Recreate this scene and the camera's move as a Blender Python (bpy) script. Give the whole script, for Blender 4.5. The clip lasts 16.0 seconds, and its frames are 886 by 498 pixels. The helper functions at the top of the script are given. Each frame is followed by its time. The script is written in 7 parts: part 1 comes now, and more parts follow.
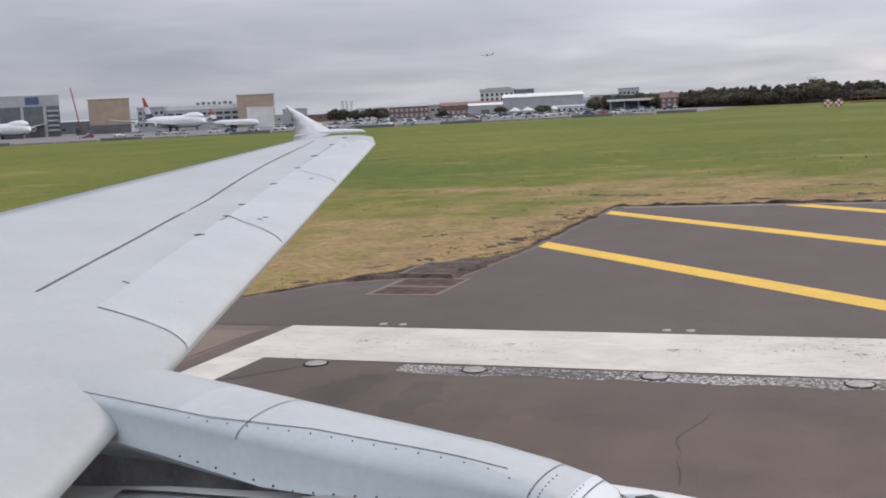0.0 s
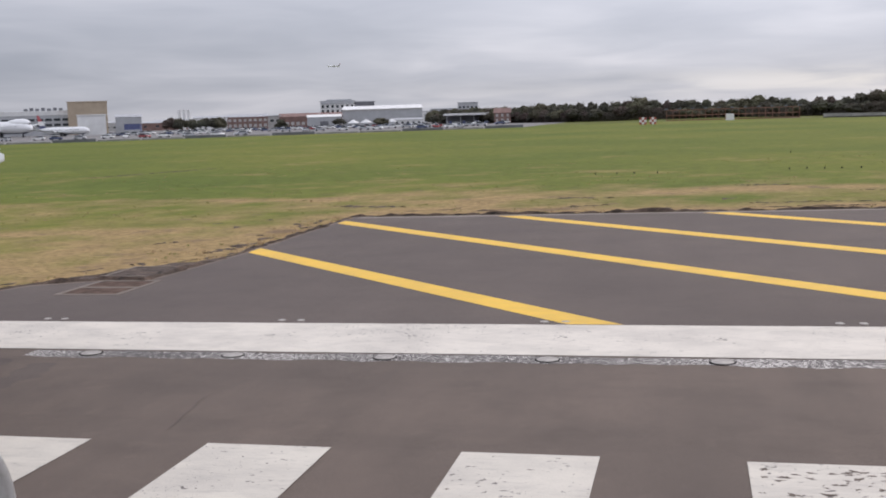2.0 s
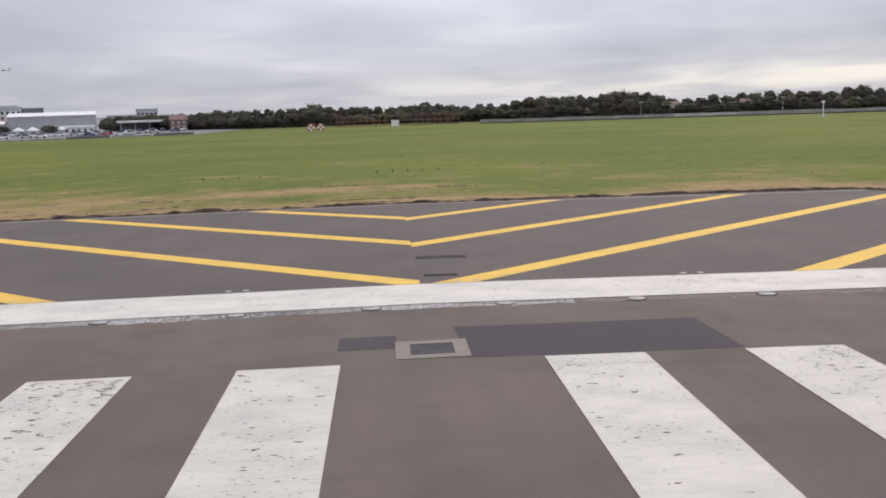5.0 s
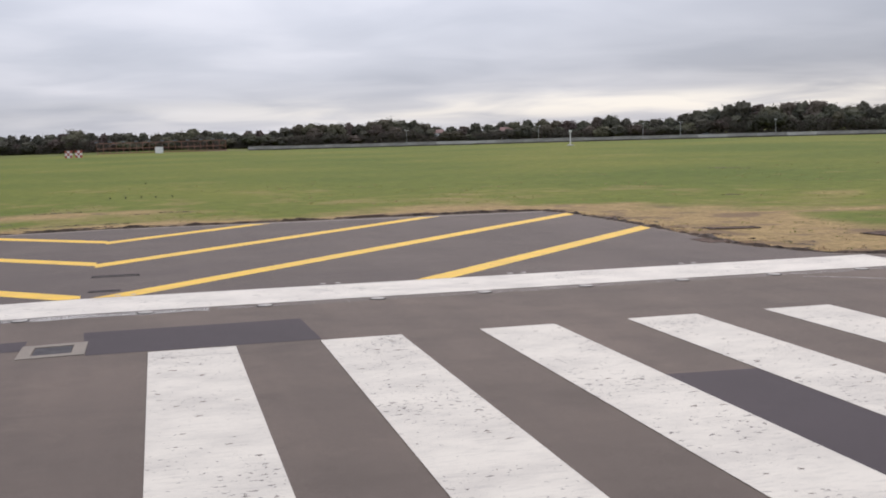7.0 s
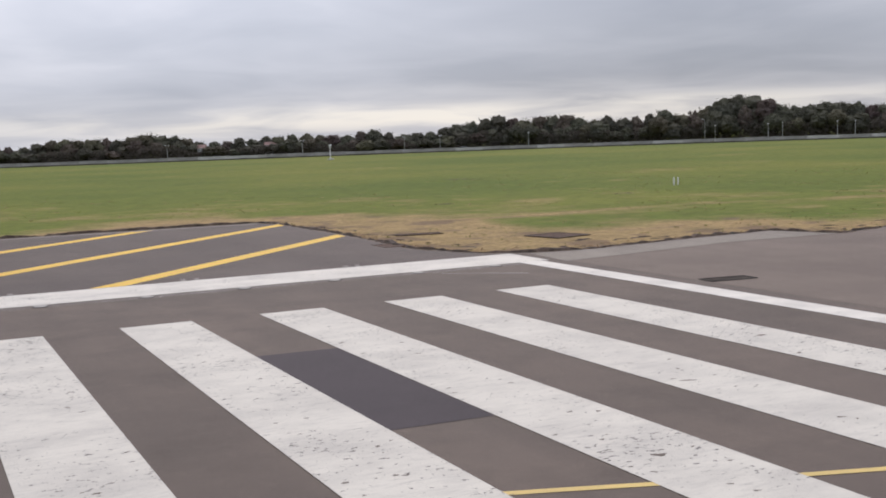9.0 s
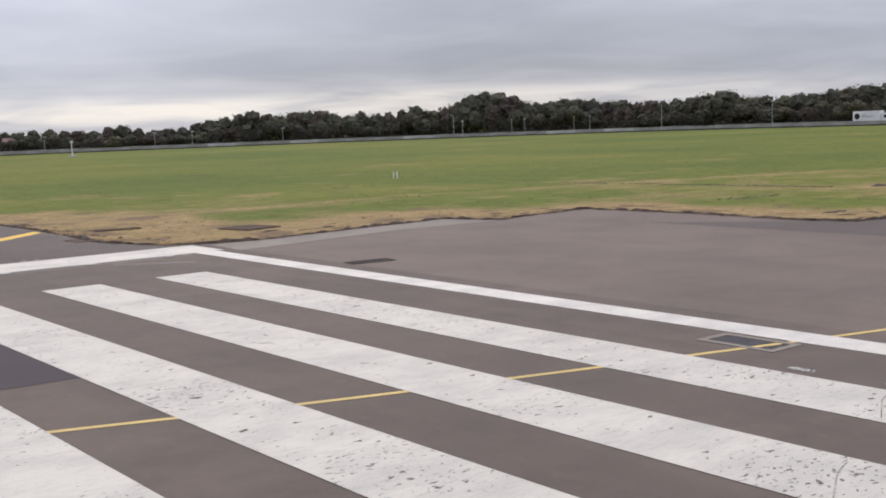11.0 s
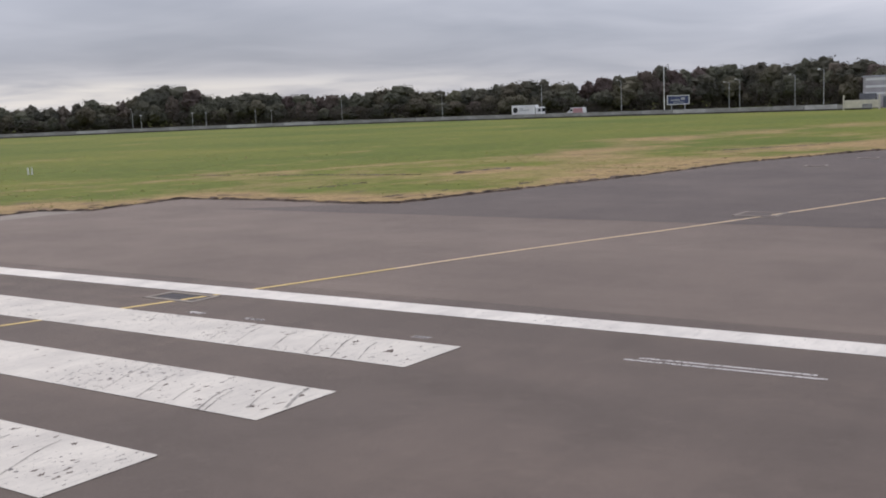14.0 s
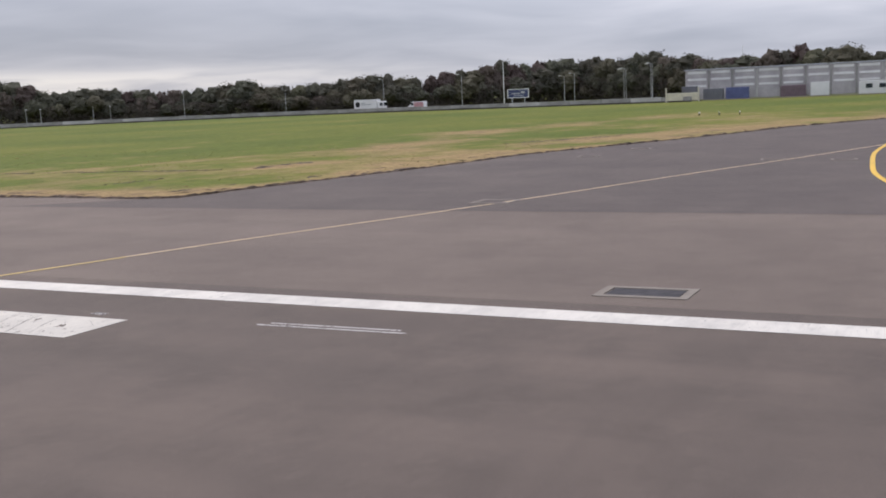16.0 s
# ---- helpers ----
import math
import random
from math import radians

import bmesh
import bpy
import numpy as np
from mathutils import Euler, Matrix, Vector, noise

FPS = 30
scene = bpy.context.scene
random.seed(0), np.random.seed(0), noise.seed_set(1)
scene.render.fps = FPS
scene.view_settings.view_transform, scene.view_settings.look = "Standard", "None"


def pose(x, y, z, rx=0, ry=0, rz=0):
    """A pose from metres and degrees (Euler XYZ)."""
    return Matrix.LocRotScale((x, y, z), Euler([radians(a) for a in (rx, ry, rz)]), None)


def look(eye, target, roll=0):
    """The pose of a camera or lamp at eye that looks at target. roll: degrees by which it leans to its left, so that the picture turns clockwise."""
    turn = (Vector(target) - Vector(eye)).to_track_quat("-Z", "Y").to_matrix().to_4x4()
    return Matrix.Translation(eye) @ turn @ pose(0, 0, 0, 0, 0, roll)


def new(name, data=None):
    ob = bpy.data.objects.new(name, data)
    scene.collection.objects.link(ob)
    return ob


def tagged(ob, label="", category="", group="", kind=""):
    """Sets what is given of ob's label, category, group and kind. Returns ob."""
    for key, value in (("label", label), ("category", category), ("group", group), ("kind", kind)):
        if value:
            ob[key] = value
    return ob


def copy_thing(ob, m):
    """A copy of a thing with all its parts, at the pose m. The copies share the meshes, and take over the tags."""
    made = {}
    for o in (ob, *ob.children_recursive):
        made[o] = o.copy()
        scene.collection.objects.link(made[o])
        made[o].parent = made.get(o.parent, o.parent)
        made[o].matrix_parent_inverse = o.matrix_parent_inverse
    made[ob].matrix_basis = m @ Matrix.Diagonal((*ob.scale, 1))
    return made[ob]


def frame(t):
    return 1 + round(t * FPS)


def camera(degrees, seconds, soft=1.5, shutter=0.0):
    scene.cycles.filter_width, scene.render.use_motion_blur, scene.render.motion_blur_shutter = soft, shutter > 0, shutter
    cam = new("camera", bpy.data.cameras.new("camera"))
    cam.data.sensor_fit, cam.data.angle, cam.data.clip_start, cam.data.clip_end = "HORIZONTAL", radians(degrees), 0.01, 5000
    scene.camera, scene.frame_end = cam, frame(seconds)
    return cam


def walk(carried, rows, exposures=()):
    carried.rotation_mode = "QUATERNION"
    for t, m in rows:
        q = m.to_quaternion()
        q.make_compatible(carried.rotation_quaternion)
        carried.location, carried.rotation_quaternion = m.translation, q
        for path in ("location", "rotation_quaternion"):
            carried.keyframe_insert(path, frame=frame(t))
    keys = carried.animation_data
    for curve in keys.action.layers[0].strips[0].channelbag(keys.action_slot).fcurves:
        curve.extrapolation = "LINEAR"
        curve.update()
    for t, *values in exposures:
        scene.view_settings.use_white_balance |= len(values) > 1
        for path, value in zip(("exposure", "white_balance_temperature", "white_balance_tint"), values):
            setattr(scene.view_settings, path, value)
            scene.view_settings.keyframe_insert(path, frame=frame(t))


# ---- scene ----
# The camera looks out of the port side of an aeroplane that turns onto a runway.
cam = camera(45.10, 16.0, soft=1.9)
# seconds, x, y, z, then the turn about x, y and z in degrees
PATH = [
    (0, -15.208, -11.138, 4.214, 82.599, 2.748, 21.136),
    (0.5, -13.801, -11.508, 4.237, 82.771, 2.393, 19.288),
    (1, -12.427, -11.939, 4.246, 83.057, 1.943, 17.318),
    (1.5, -11.020, -12.530, 4.267, 82.878, 1.893, 15.264),
    (2, -9.654, -13.215, 4.300, 82.904, 1.755, 13.036),
    (2.5, -8.326, -13.966, 4.311, 82.696, 1.636, 10.473),
    (3, -7.040, -14.764, 4.334, 82.406, 1.540, 7.894),
    (3.6, -5.620, -15.773, 4.333, 82.351, 1.630, 4.645),
    (4.25, -4.191, -16.927, 4.331, 82.453, 1.779, 1.026),
    (4.9, -2.893, -18.157, 4.333, 82.665, 1.906, -2.685),
    (5.5, -1.823, -19.371, 4.346, 82.905, 1.939, -6.178),
    (6, -1.055, -20.543, 4.385, 83.198, 1.693, -9.161),
    (6.5, -0.321, -21.626, 4.389, 83.353, 1.718, -12.018),
    (7, 0.389, -22.681, 4.361, 83.763, 1.651, -15.032),
    (7.5, 1.042, -23.758, 4.368, 84.098, 1.808, -17.973),
    (8, 1.667, -24.874, 4.356, 83.984, 1.923, -20.975),
    (8.5, 2.146, -25.962, 4.346, 84.294, 2.113, -23.841),
    (9, 2.595, -27.063, 4.333, 84.120, 2.065, -27.071),
    (9.5, 3.018, -28.210, 4.323, 84.103, 1.900, -30.313),
    (10.1, 3.358, -29.677, 4.330, 83.862, 1.967, -34.079),
    (10.75, 3.608, -31.347, 4.344, 83.544, 2.099, -38.040),
    (11.4, 3.748, -33.098, 4.355, 83.211, 2.212, -41.876),
    (12, 3.791, -34.778, 4.356, 82.929, 2.230, -45.305),
    (12.5, 3.793, -36.220, 4.349, 82.431, 2.085, -48.201),
    (13, 3.721, -37.591, 4.333, 82.532, 2.066, -50.652),
    (13.5, 3.694, -38.875, 4.315, 82.052, 2.266, -52.976),
    (14, 3.662, -40.169, 4.273, 82.441, 2.272, -55.539),
    (14.5, 3.563, -41.483, 4.264, 82.605, 2.343, -57.995),
    (15, 3.385, -42.811, 4.267, 82.152, 2.383, -60.027),
    (15.5, 3.166, -44.198, 4.289, 81.669, 2.558, -61.698),
    (16, 2.979, -45.606, 4.297, 81.785, 2.598, -63.140),
]

walk(cam, [(t, pose(x, y, z, rx, ry, rz)) for t, x, y, z, rx, ry, rz in PATH], exposures=((0, 0.16, 6450, 18.1), (6.5, 0.18, 6400, 17.6), (8, 0.26, 6370, 17.3), (9, 0.09, 6350, 17.1), (9.5, 0.18, 6350, 17.1), (12, 0.14, 6330, 17.8), (13, 0.15, 6320, 18.0), (14, 0.09, 6310, 18.2), (14.5, 0.24, 6310, 18.3), (16, 0.25, 6300, 18.6)))

# ---- light: a grey overcast sky, brighter low down in the north-east ----
SUN_AZ, SUN_EL = 28.0, 38.0          # degrees clockwise from +y, and above the horizon
sun = new("sun", bpy.data.lights.new("sun", "SUN"))
sun.data.energy, sun.data.angle, sun.data.color = 1.05, radians(40), (1.0, 0.86, 0.70)
sun.matrix_world = look((0, 0, 0), (-math.sin(radians(SUN_AZ)) * math.cos(radians(SUN_EL)),
                                    -math.cos(radians(SUN_AZ)) * math.cos(radians(SUN_EL)), -math.sin(radians(SUN_EL))))
world = bpy.data.worlds.new("overcast_sky")
scene.world = world
world.use_nodes = True


def link(nt, a, b):
    nt.links.new(a, b)


def node(nt, kind, **values):
    n = nt.nodes.new(kind)
    for key, v in values.items():
        n.inputs[key].default_value = v
    return n


def maths(nt, op, a, b=None, clamp=False):
    n = nt.nodes.new("ShaderNodeMath")
    n.operation, n.use_clamp = op, clamp
    for i, v in enumerate((a, b)):
        if v is None:
            continue
        if isinstance(v, (int, float)):
            n.inputs[i].default_value = v
        else:
            nt.links.new(v, n.inputs[i])
    return n.outputs[0]


def mixc(nt, fac, a, b):
    n = nt.nodes.new("ShaderNodeMix")
    n.data_type = "RGBA"
    for sock, v in ((n.inputs[0], fac), (n.inputs[6], a), (n.inputs[7], b)):
        if isinstance(v, (int, float)):
            sock.default_value = v
        elif isinstance(v, tuple):
            sock.default_value = (*v, 1.0)
        else:
            nt.links.new(v, sock)
    return n.outputs[2]


def ramp(nt, src, stops):
    n = nt.nodes.new("ShaderNodeValToRGB")
    while len(n.color_ramp.elements) < len(stops):
        n.color_ramp.elements.new(0.5)
    for e, (p, c) in zip(n.color_ramp.elements, stops):
        e.position = p
        e.color = (c, c, c, 1) if isinstance(c, (int, float)) else (*c, 1)
    nt.links.new(src, n.inputs[0])
    return n.outputs[0]


def build_sky():
    nt = world.node_tree
    nt.nodes.clear()
    out = nt.nodes.new("ShaderNodeOutputWorld")
    bg = nt.nodes.new("ShaderNodeBackground")
    bg.inputs[1].default_value = 0.1
    link(nt, bg.outputs[0], out.inputs[0])
    sky = nt.nodes.new("ShaderNodeTexSky")
    sky.sky_type, sky.sun_disc = "NISHITA", False
    sky.sun_elevation, sky.sun_rotation = radians(SUN_EL), radians(SUN_AZ)
    co = nt.nodes.new("ShaderNodeTexCoord")
    sep = nt.nodes.new("ShaderNodeSeparateXYZ")
    link(nt, co.outputs["Generated"], sep.inputs[0])
    x, y, z = sep.outputs
    # a cloud deck high over the ground: direction over height gives its perspective
    h = maths(nt, "ADD", maths(nt, "MAXIMUM", z, 0.0), 0.10)
    deck = nt.nodes.new("ShaderNodeCombineXYZ")
    link(nt, maths(nt, "DIVIDE", x, h), deck.inputs[0])
    link(nt, maths(nt, "DIVIDE", y, h), deck.inputs[1])
    big = node(nt, "ShaderNodeTexNoise", Scale=0.30, Detail=4.0, Roughness=0.5, Distortion=0.35)
    link(nt, deck.outputs[0], big.inputs["Vector"])
    fine = node(nt, "ShaderNodeTexNoise", Scale=1.0, Detail=4.0, Roughness=0.5, Distortion=0.5)
    link(nt, deck.outputs[0], fine.inputs["Vector"])
    n = maths(nt, "ADD", maths(nt, "MULTIPLY", big.outputs[0], 0.70), maths(nt, "MULTIPLY", fine.outputs[0], 0.30))
    cloud = ramp(nt, n, [(0.36, (3.42, 3.78, 4.24)), (0.5, (4.46, 4.80, 5.22)), (0.66, (6.15, 6.40, 6.68))])
    # clearer, warmer strip above the horizon where the sun stands
    side = maths(nt, "ADD", maths(nt, "MULTIPLY", x, math.sin(radians(SUN_AZ))), maths(nt, "MULTIPLY", y, math.cos(radians(SUN_AZ))))
    glow = maths(nt, "POWER", maths(nt, "MAXIMUM", side, 0.0), 9.0)
    band = ramp(nt, z, [(0.008, 0.3), (0.018, 0.9), (0.028, 0.8), (0.037, 0.15), (0.055, 0.0)])
    strip = maths(nt, "MULTIPLY", maths(nt, "MULTIPLY", glow, band), ramp(nt, fine.outputs[0], [(0.35, 0.25), (0.6, 1.0)]))
    # thinner cloud on the sun's side
    wide = nt.nodes.new("ShaderNodeVectorMath")
    wide.operation = "SCALE"
    link(nt, cloud, wide.inputs[0])
    north = maths(nt, "ADD", maths(nt, "MULTIPLY", x, math.sin(radians(14))), maths(nt, "MULTIPLY", y, math.cos(radians(14))))
    thin = maths(nt, "MULTIPLY", maths(nt, "POWER", maths(nt, "MAXIMUM", north, 0.0), 6.0), 0.30)
    # a heavier bank of cloud beside it
    bank = maths(nt, "ADD", maths(nt, "MULTIPLY", x, math.sin(radians(42))), maths(nt, "MULTIPLY", y, math.cos(radians(42))))
    heavy = maths(nt, "MULTIPLY", maths(nt, "POWER", maths(nt, "MAXIMUM", bank, 0.0), 20.0), 0.20)
    east = maths(nt, "ADD", maths(nt, "MULTIPLY", x, math.sin(radians(84))), maths(nt, "MULTIPLY", y, math.cos(radians(84))))
    thin = maths(nt, "ADD", thin, maths(nt, "MULTIPLY", maths(nt, "POWER", maths(nt, "MAXIMUM", east, 0.0), 8.0), 0.16))
    link(nt, maths(nt, "SUBTRACT", maths(nt, "ADD", thin, 0.95), heavy), wide.inputs["Scale"])
    c = mixc(nt, strip, wide.outputs[0], (9.7, 9.45, 8.2))
    c = mixc(nt, 0.06, c, sky.outputs[0])
    # an overcast sky is about three times as bright overhead as at the horizon
    lift = nt.nodes.new("ShaderNodeVectorMath")
    lift.operation = "SCALE"
    link(nt, c, lift.inputs[0])
    link(nt, maths(nt, "ADD", maths(nt, "MULTIPLY", maths(nt, "MAXIMUM", z, 0.0), 1.9), 0.84), lift.inputs["Scale"])
    c = lift.outputs[0]
    link(nt, c, bg.inputs[0])


build_sky()

# ---- materials ----
MATS = {}


def material(name, colour, rough=0.7, metal=0.0, vary=0.12, scale=1.5, grain=40.0, bump=0.15, dark=None, spec=0.5, per_object=0.0, stretch=None, bump_dist=0.01):
    """Two scales of colour variation and a fine relief over one base colour, in metres."""
    if name in MATS:
        return MATS[name]
    m = bpy.data.materials.new(name)
    m.use_nodes = True
    nt = m.node_tree
    bsdf = nt.nodes["Principled BSDF"]
    bsdf.inputs["Roughness"].default_value, bsdf.inputs["Metallic"].default_value = rough, metal
    bsdf.inputs["Specular IOR Level"].default_value = spec
    co = nt.nodes.new("ShaderNodeTexCoord")
    vec = co.outputs["Object"]
    if stretch:
        mp = nt.nodes.new("ShaderNodeMapping")
        mp.inputs["Scale"].default_value = stretch
        link(nt, vec, mp.inputs[0])
        vec = mp.outputs[0]
    a = node(nt, "ShaderNodeTexNoise", Scale=scale, Detail=5.0, Roughness=0.6)
    b = node(nt, "ShaderNodeTexNoise", Scale=grain, Detail=3.0, Roughness=0.7)
    for n in (a, b):
        link(nt, vec, n.inputs["Vector"])
    lo = dark or tuple(c * (1 - 2.2 * vary) for c in colour)
    hi = tuple(min(1, c * (1 + vary)) for c in colour)
    c = mixc(nt, ramp(nt, a.outputs[0], [(0.3, 0.0), (0.7, 1.0)]), lo, hi)
    g = ramp(nt, b.outputs[0], [(0.3, 1 - vary * 1.6), (0.7, 1.0)])
    mul = nt.nodes.new("ShaderNodeMix")
    mul.data_type, mul.blend_type = "RGBA", "MULTIPLY"
    mul.inputs[0].default_value = 1.0
    link(nt, c, mul.inputs[6])
    link(nt, g, mul.inputs[7])
    c = mul.outputs[2]
    if per_object:
        info = nt.nodes.new("ShaderNodeObjectInfo")
        hsv = nt.nodes.new("ShaderNodeHueSaturation")
        link(nt, c, hsv.inputs["Color"])
        link(nt, maths(nt, "ADD", maths(nt, "MULTIPLY", info.outputs["Random"], 2 * per_object), 1 - per_object), hsv.inputs["Value"])
        link(nt, maths(nt, "ADD", maths(nt, "MULTIPLY", info.outputs["Random"], 0.04), 0.48), hsv.inputs["Hue"])
        c = hsv.outputs[0]
    link(nt, c, bsdf.inputs["Base Color"])
    if bump:
        bp = node(nt, "ShaderNodeBump", Strength=bump, Distance=bump_dist)
        link(nt, b.outputs[0], bp.inputs["Height"])
        link(nt, bp.outputs[0], bsdf.inputs["Normal"])
    MATS[name] = m
    return m


def asphalt(name, base, warm, stain=0.48):
    """Rolled asphalt: stone grain, broad worn lanes along the runway, rubber and oil stains."""
    m = bpy.data.materials.new(name)
    m.use_nodes = True
    nt = m.node_tree
    bsdf = nt.nodes["Principled BSDF"]
    bsdf.inputs["Roughness"].default_value = 0.85
    bsdf.inputs["Specular IOR Level"].default_value = 0.35
    co = nt.nodes.new("ShaderNodeTexCoord")
    vec = co.outputs["Object"]

    def noise_of(scale, detail, stretch=(1, 1, 1), rough=0.6):
        mp = nt.nodes.new("ShaderNodeMapping")
        mp.inputs["Scale"].default_value = stretch
        link(nt, vec, mp.inputs[0])
        n = node(nt, "ShaderNodeTexNoise", Scale=scale, Detail=detail, Roughness=rough)
        link(nt, mp.outputs[0], n.inputs["Vector"])
        return n.outputs[0]
    c = mixc(nt, ramp(nt, noise_of(0.16, 5), [(0.36, 0.0), (0.64, 1.0)]), tuple(v * 0.95 for v in base), tuple(v * 1.05 for v in warm))
    lanes = ramp(nt, noise_of(0.5, 4, (1.0, 0.06, 1)), [(0.4, 0.0), (0.62, 1.0)])
    c = mixc(nt, maths(nt, "MULTIPLY", lanes, stain * 0.85), c, tuple(v * 0.72 for v in base))
    spots = ramp(nt, noise_of(0.55, 6, rough=0.6), [(0.48, 0.0), (0.70, 1.0)])
    c = mixc(nt, maths(nt, "MULTIPLY", spots, stain), c, tuple(v * 0.62 for v in base))
    drag = ramp(nt, noise_of(0.7, 5, (0.12, 1.0, 1), 0.65), [(0.5, 0.0), (0.68, 1.0)])
    c = mixc(nt, maths(nt, "MULTIPLY", drag, stain * 0.55), c, tuple(v * 0.66 for v in base))
    pale = ramp(nt, noise_of(2.7, 6, rough=0.75), [(0.55, 0.0), (0.8, 1.0)])
    c = mixc(nt, maths(nt, "MULTIPLY", pale, 0.3), c, tuple(min(1, v * 1.5) for v in warm))
    grain = noise_of(95.0, 2, rough=0.8)
    mul = nt.nodes.new("ShaderNodeMix")
    mul.data_type, mul.blend_type = "RGBA", "MULTIPLY"
    mul.inputs[0].default_value = 1.0
    link(nt, c, mul.inputs[6])
    link(nt, ramp(nt, grain, [(0.25, 0.62), (0.75, 1.25)]), mul.inputs[7])
    link(nt, mul.outputs[2], bsdf.inputs["Base Color"])
    bp = node(nt, "ShaderNodeBump", Strength=0.5, Distance=0.008)
    link(nt, grain, bp.inputs["Height"])
    link(nt, bp.outputs[0], bsdf.inputs["Normal"])
    return m


def paint(name, colour, under, wear=0.5, dirt=(0.3, 0.28, 0.26), chip_scale=2.6, along=1.0):
    """Road paint: chipped through to the asphalt, dirtied along the wheel tracks."""
    m = bpy.data.materials.new(name)
    m.use_nodes = True
    nt = m.node_tree
    bsdf = nt.nodes["Principled BSDF"]
    bsdf.inputs["Roughness"].default_value = 0.75
    co = nt.nodes.new("ShaderNodeTexCoord")
    vec = co.outputs["Object"]
    mp = nt.nodes.new("ShaderNodeMapping")
    mp.inputs["Scale"].default_value = (along, 1.5, 1)
    link(nt, vec, mp.inputs[0])
    region = node(nt, "ShaderNodeTexNoise", Scale=0.28, Detail=3.0)
    chips = node(nt, "ShaderNodeTexNoise", Scale=chip_scale * 3.3, Detail=4.0, Roughness=0.5, Distortion=0.4)
    grain = node(nt, "ShaderNodeTexNoise", Scale=60.0, Detail=2.0)
    soil = node(nt, "ShaderNodeTexNoise", Scale=0.55, Detail=6.0, Roughness=0.65)
    for n in (region, chips, soil):
        link(nt, mp.outputs[0], n.inputs["Vector"])
    link(nt, vec, grain.inputs["Vector"])
    level = maths(nt, "ADD", chips.outputs[0], maths(nt, "MULTIPLY", maths(nt, "SUBTRACT", region.outputs[0], 0.5), 0.32))
    gone = ramp(nt, level, [(0.735 - 0.14 * wear, 0.0), (0.76 - 0.14 * wear, 1.0)])
    c = mixc(nt, ramp(nt, soil.outputs[0], [(0.40, 0.0), (0.8, 0.62)]), colour, dirt)
    c = mixc(nt, maths(nt, "MULTIPLY", ramp(nt, grain.outputs[0], [(0.3, 1.0), (0.55, 0.0)]), 0.22), c, dirt)
    drag = nt.nodes.new("ShaderNodeMapping")
    drag.inputs["Scale"].default_value = (1.0, 5.0, 1)
    drag.inputs["Rotation"].default_value = (0, 0, math.radians(24))
    link(nt, vec, drag.inputs[0])
    scratch = node(nt, "ShaderNodeTexNoise", Scale=2.4, Detail=5.0, Roughness=0.7)
    link(nt, drag.outputs[0], scratch.inputs["Vector"])
    c = mixc(nt, ramp(nt, scratch.outputs[0], [(0.52, 0.0), (0.72, 0.42)]), c, dirt)
    pock = node(nt, "ShaderNodeTexNoise", Scale=26.0, Detail=2.0, Roughness=0.5)
    link(nt, mp.outputs[0], pock.inputs["Vector"])
    gone = maths(nt, "MAXIMUM", gone, ramp(nt, maths(nt, "ADD", pock.outputs[0], maths(nt, "MULTIPLY", maths(nt, "SUBTRACT", soil.outputs[0], 0.5), 0.22)), [(0.745 - 0.05 * min(wear, 1.0), 0.0), (0.775 - 0.05 * min(wear, 1.0), 0.8)]))
    c = mixc(nt, gone, c, under)
    link(nt, c, bsdf.inputs["Base Color"])
    bp = node(nt, "ShaderNodeBump", Strength=0.35, Distance=0.006)
    link(nt, maths(nt, "SUBTRACT", grain.outputs[0], gone), bp.inputs["Height"])
    link(nt, bp.outputs[0], bsdf.inputs["Normal"])
    return m


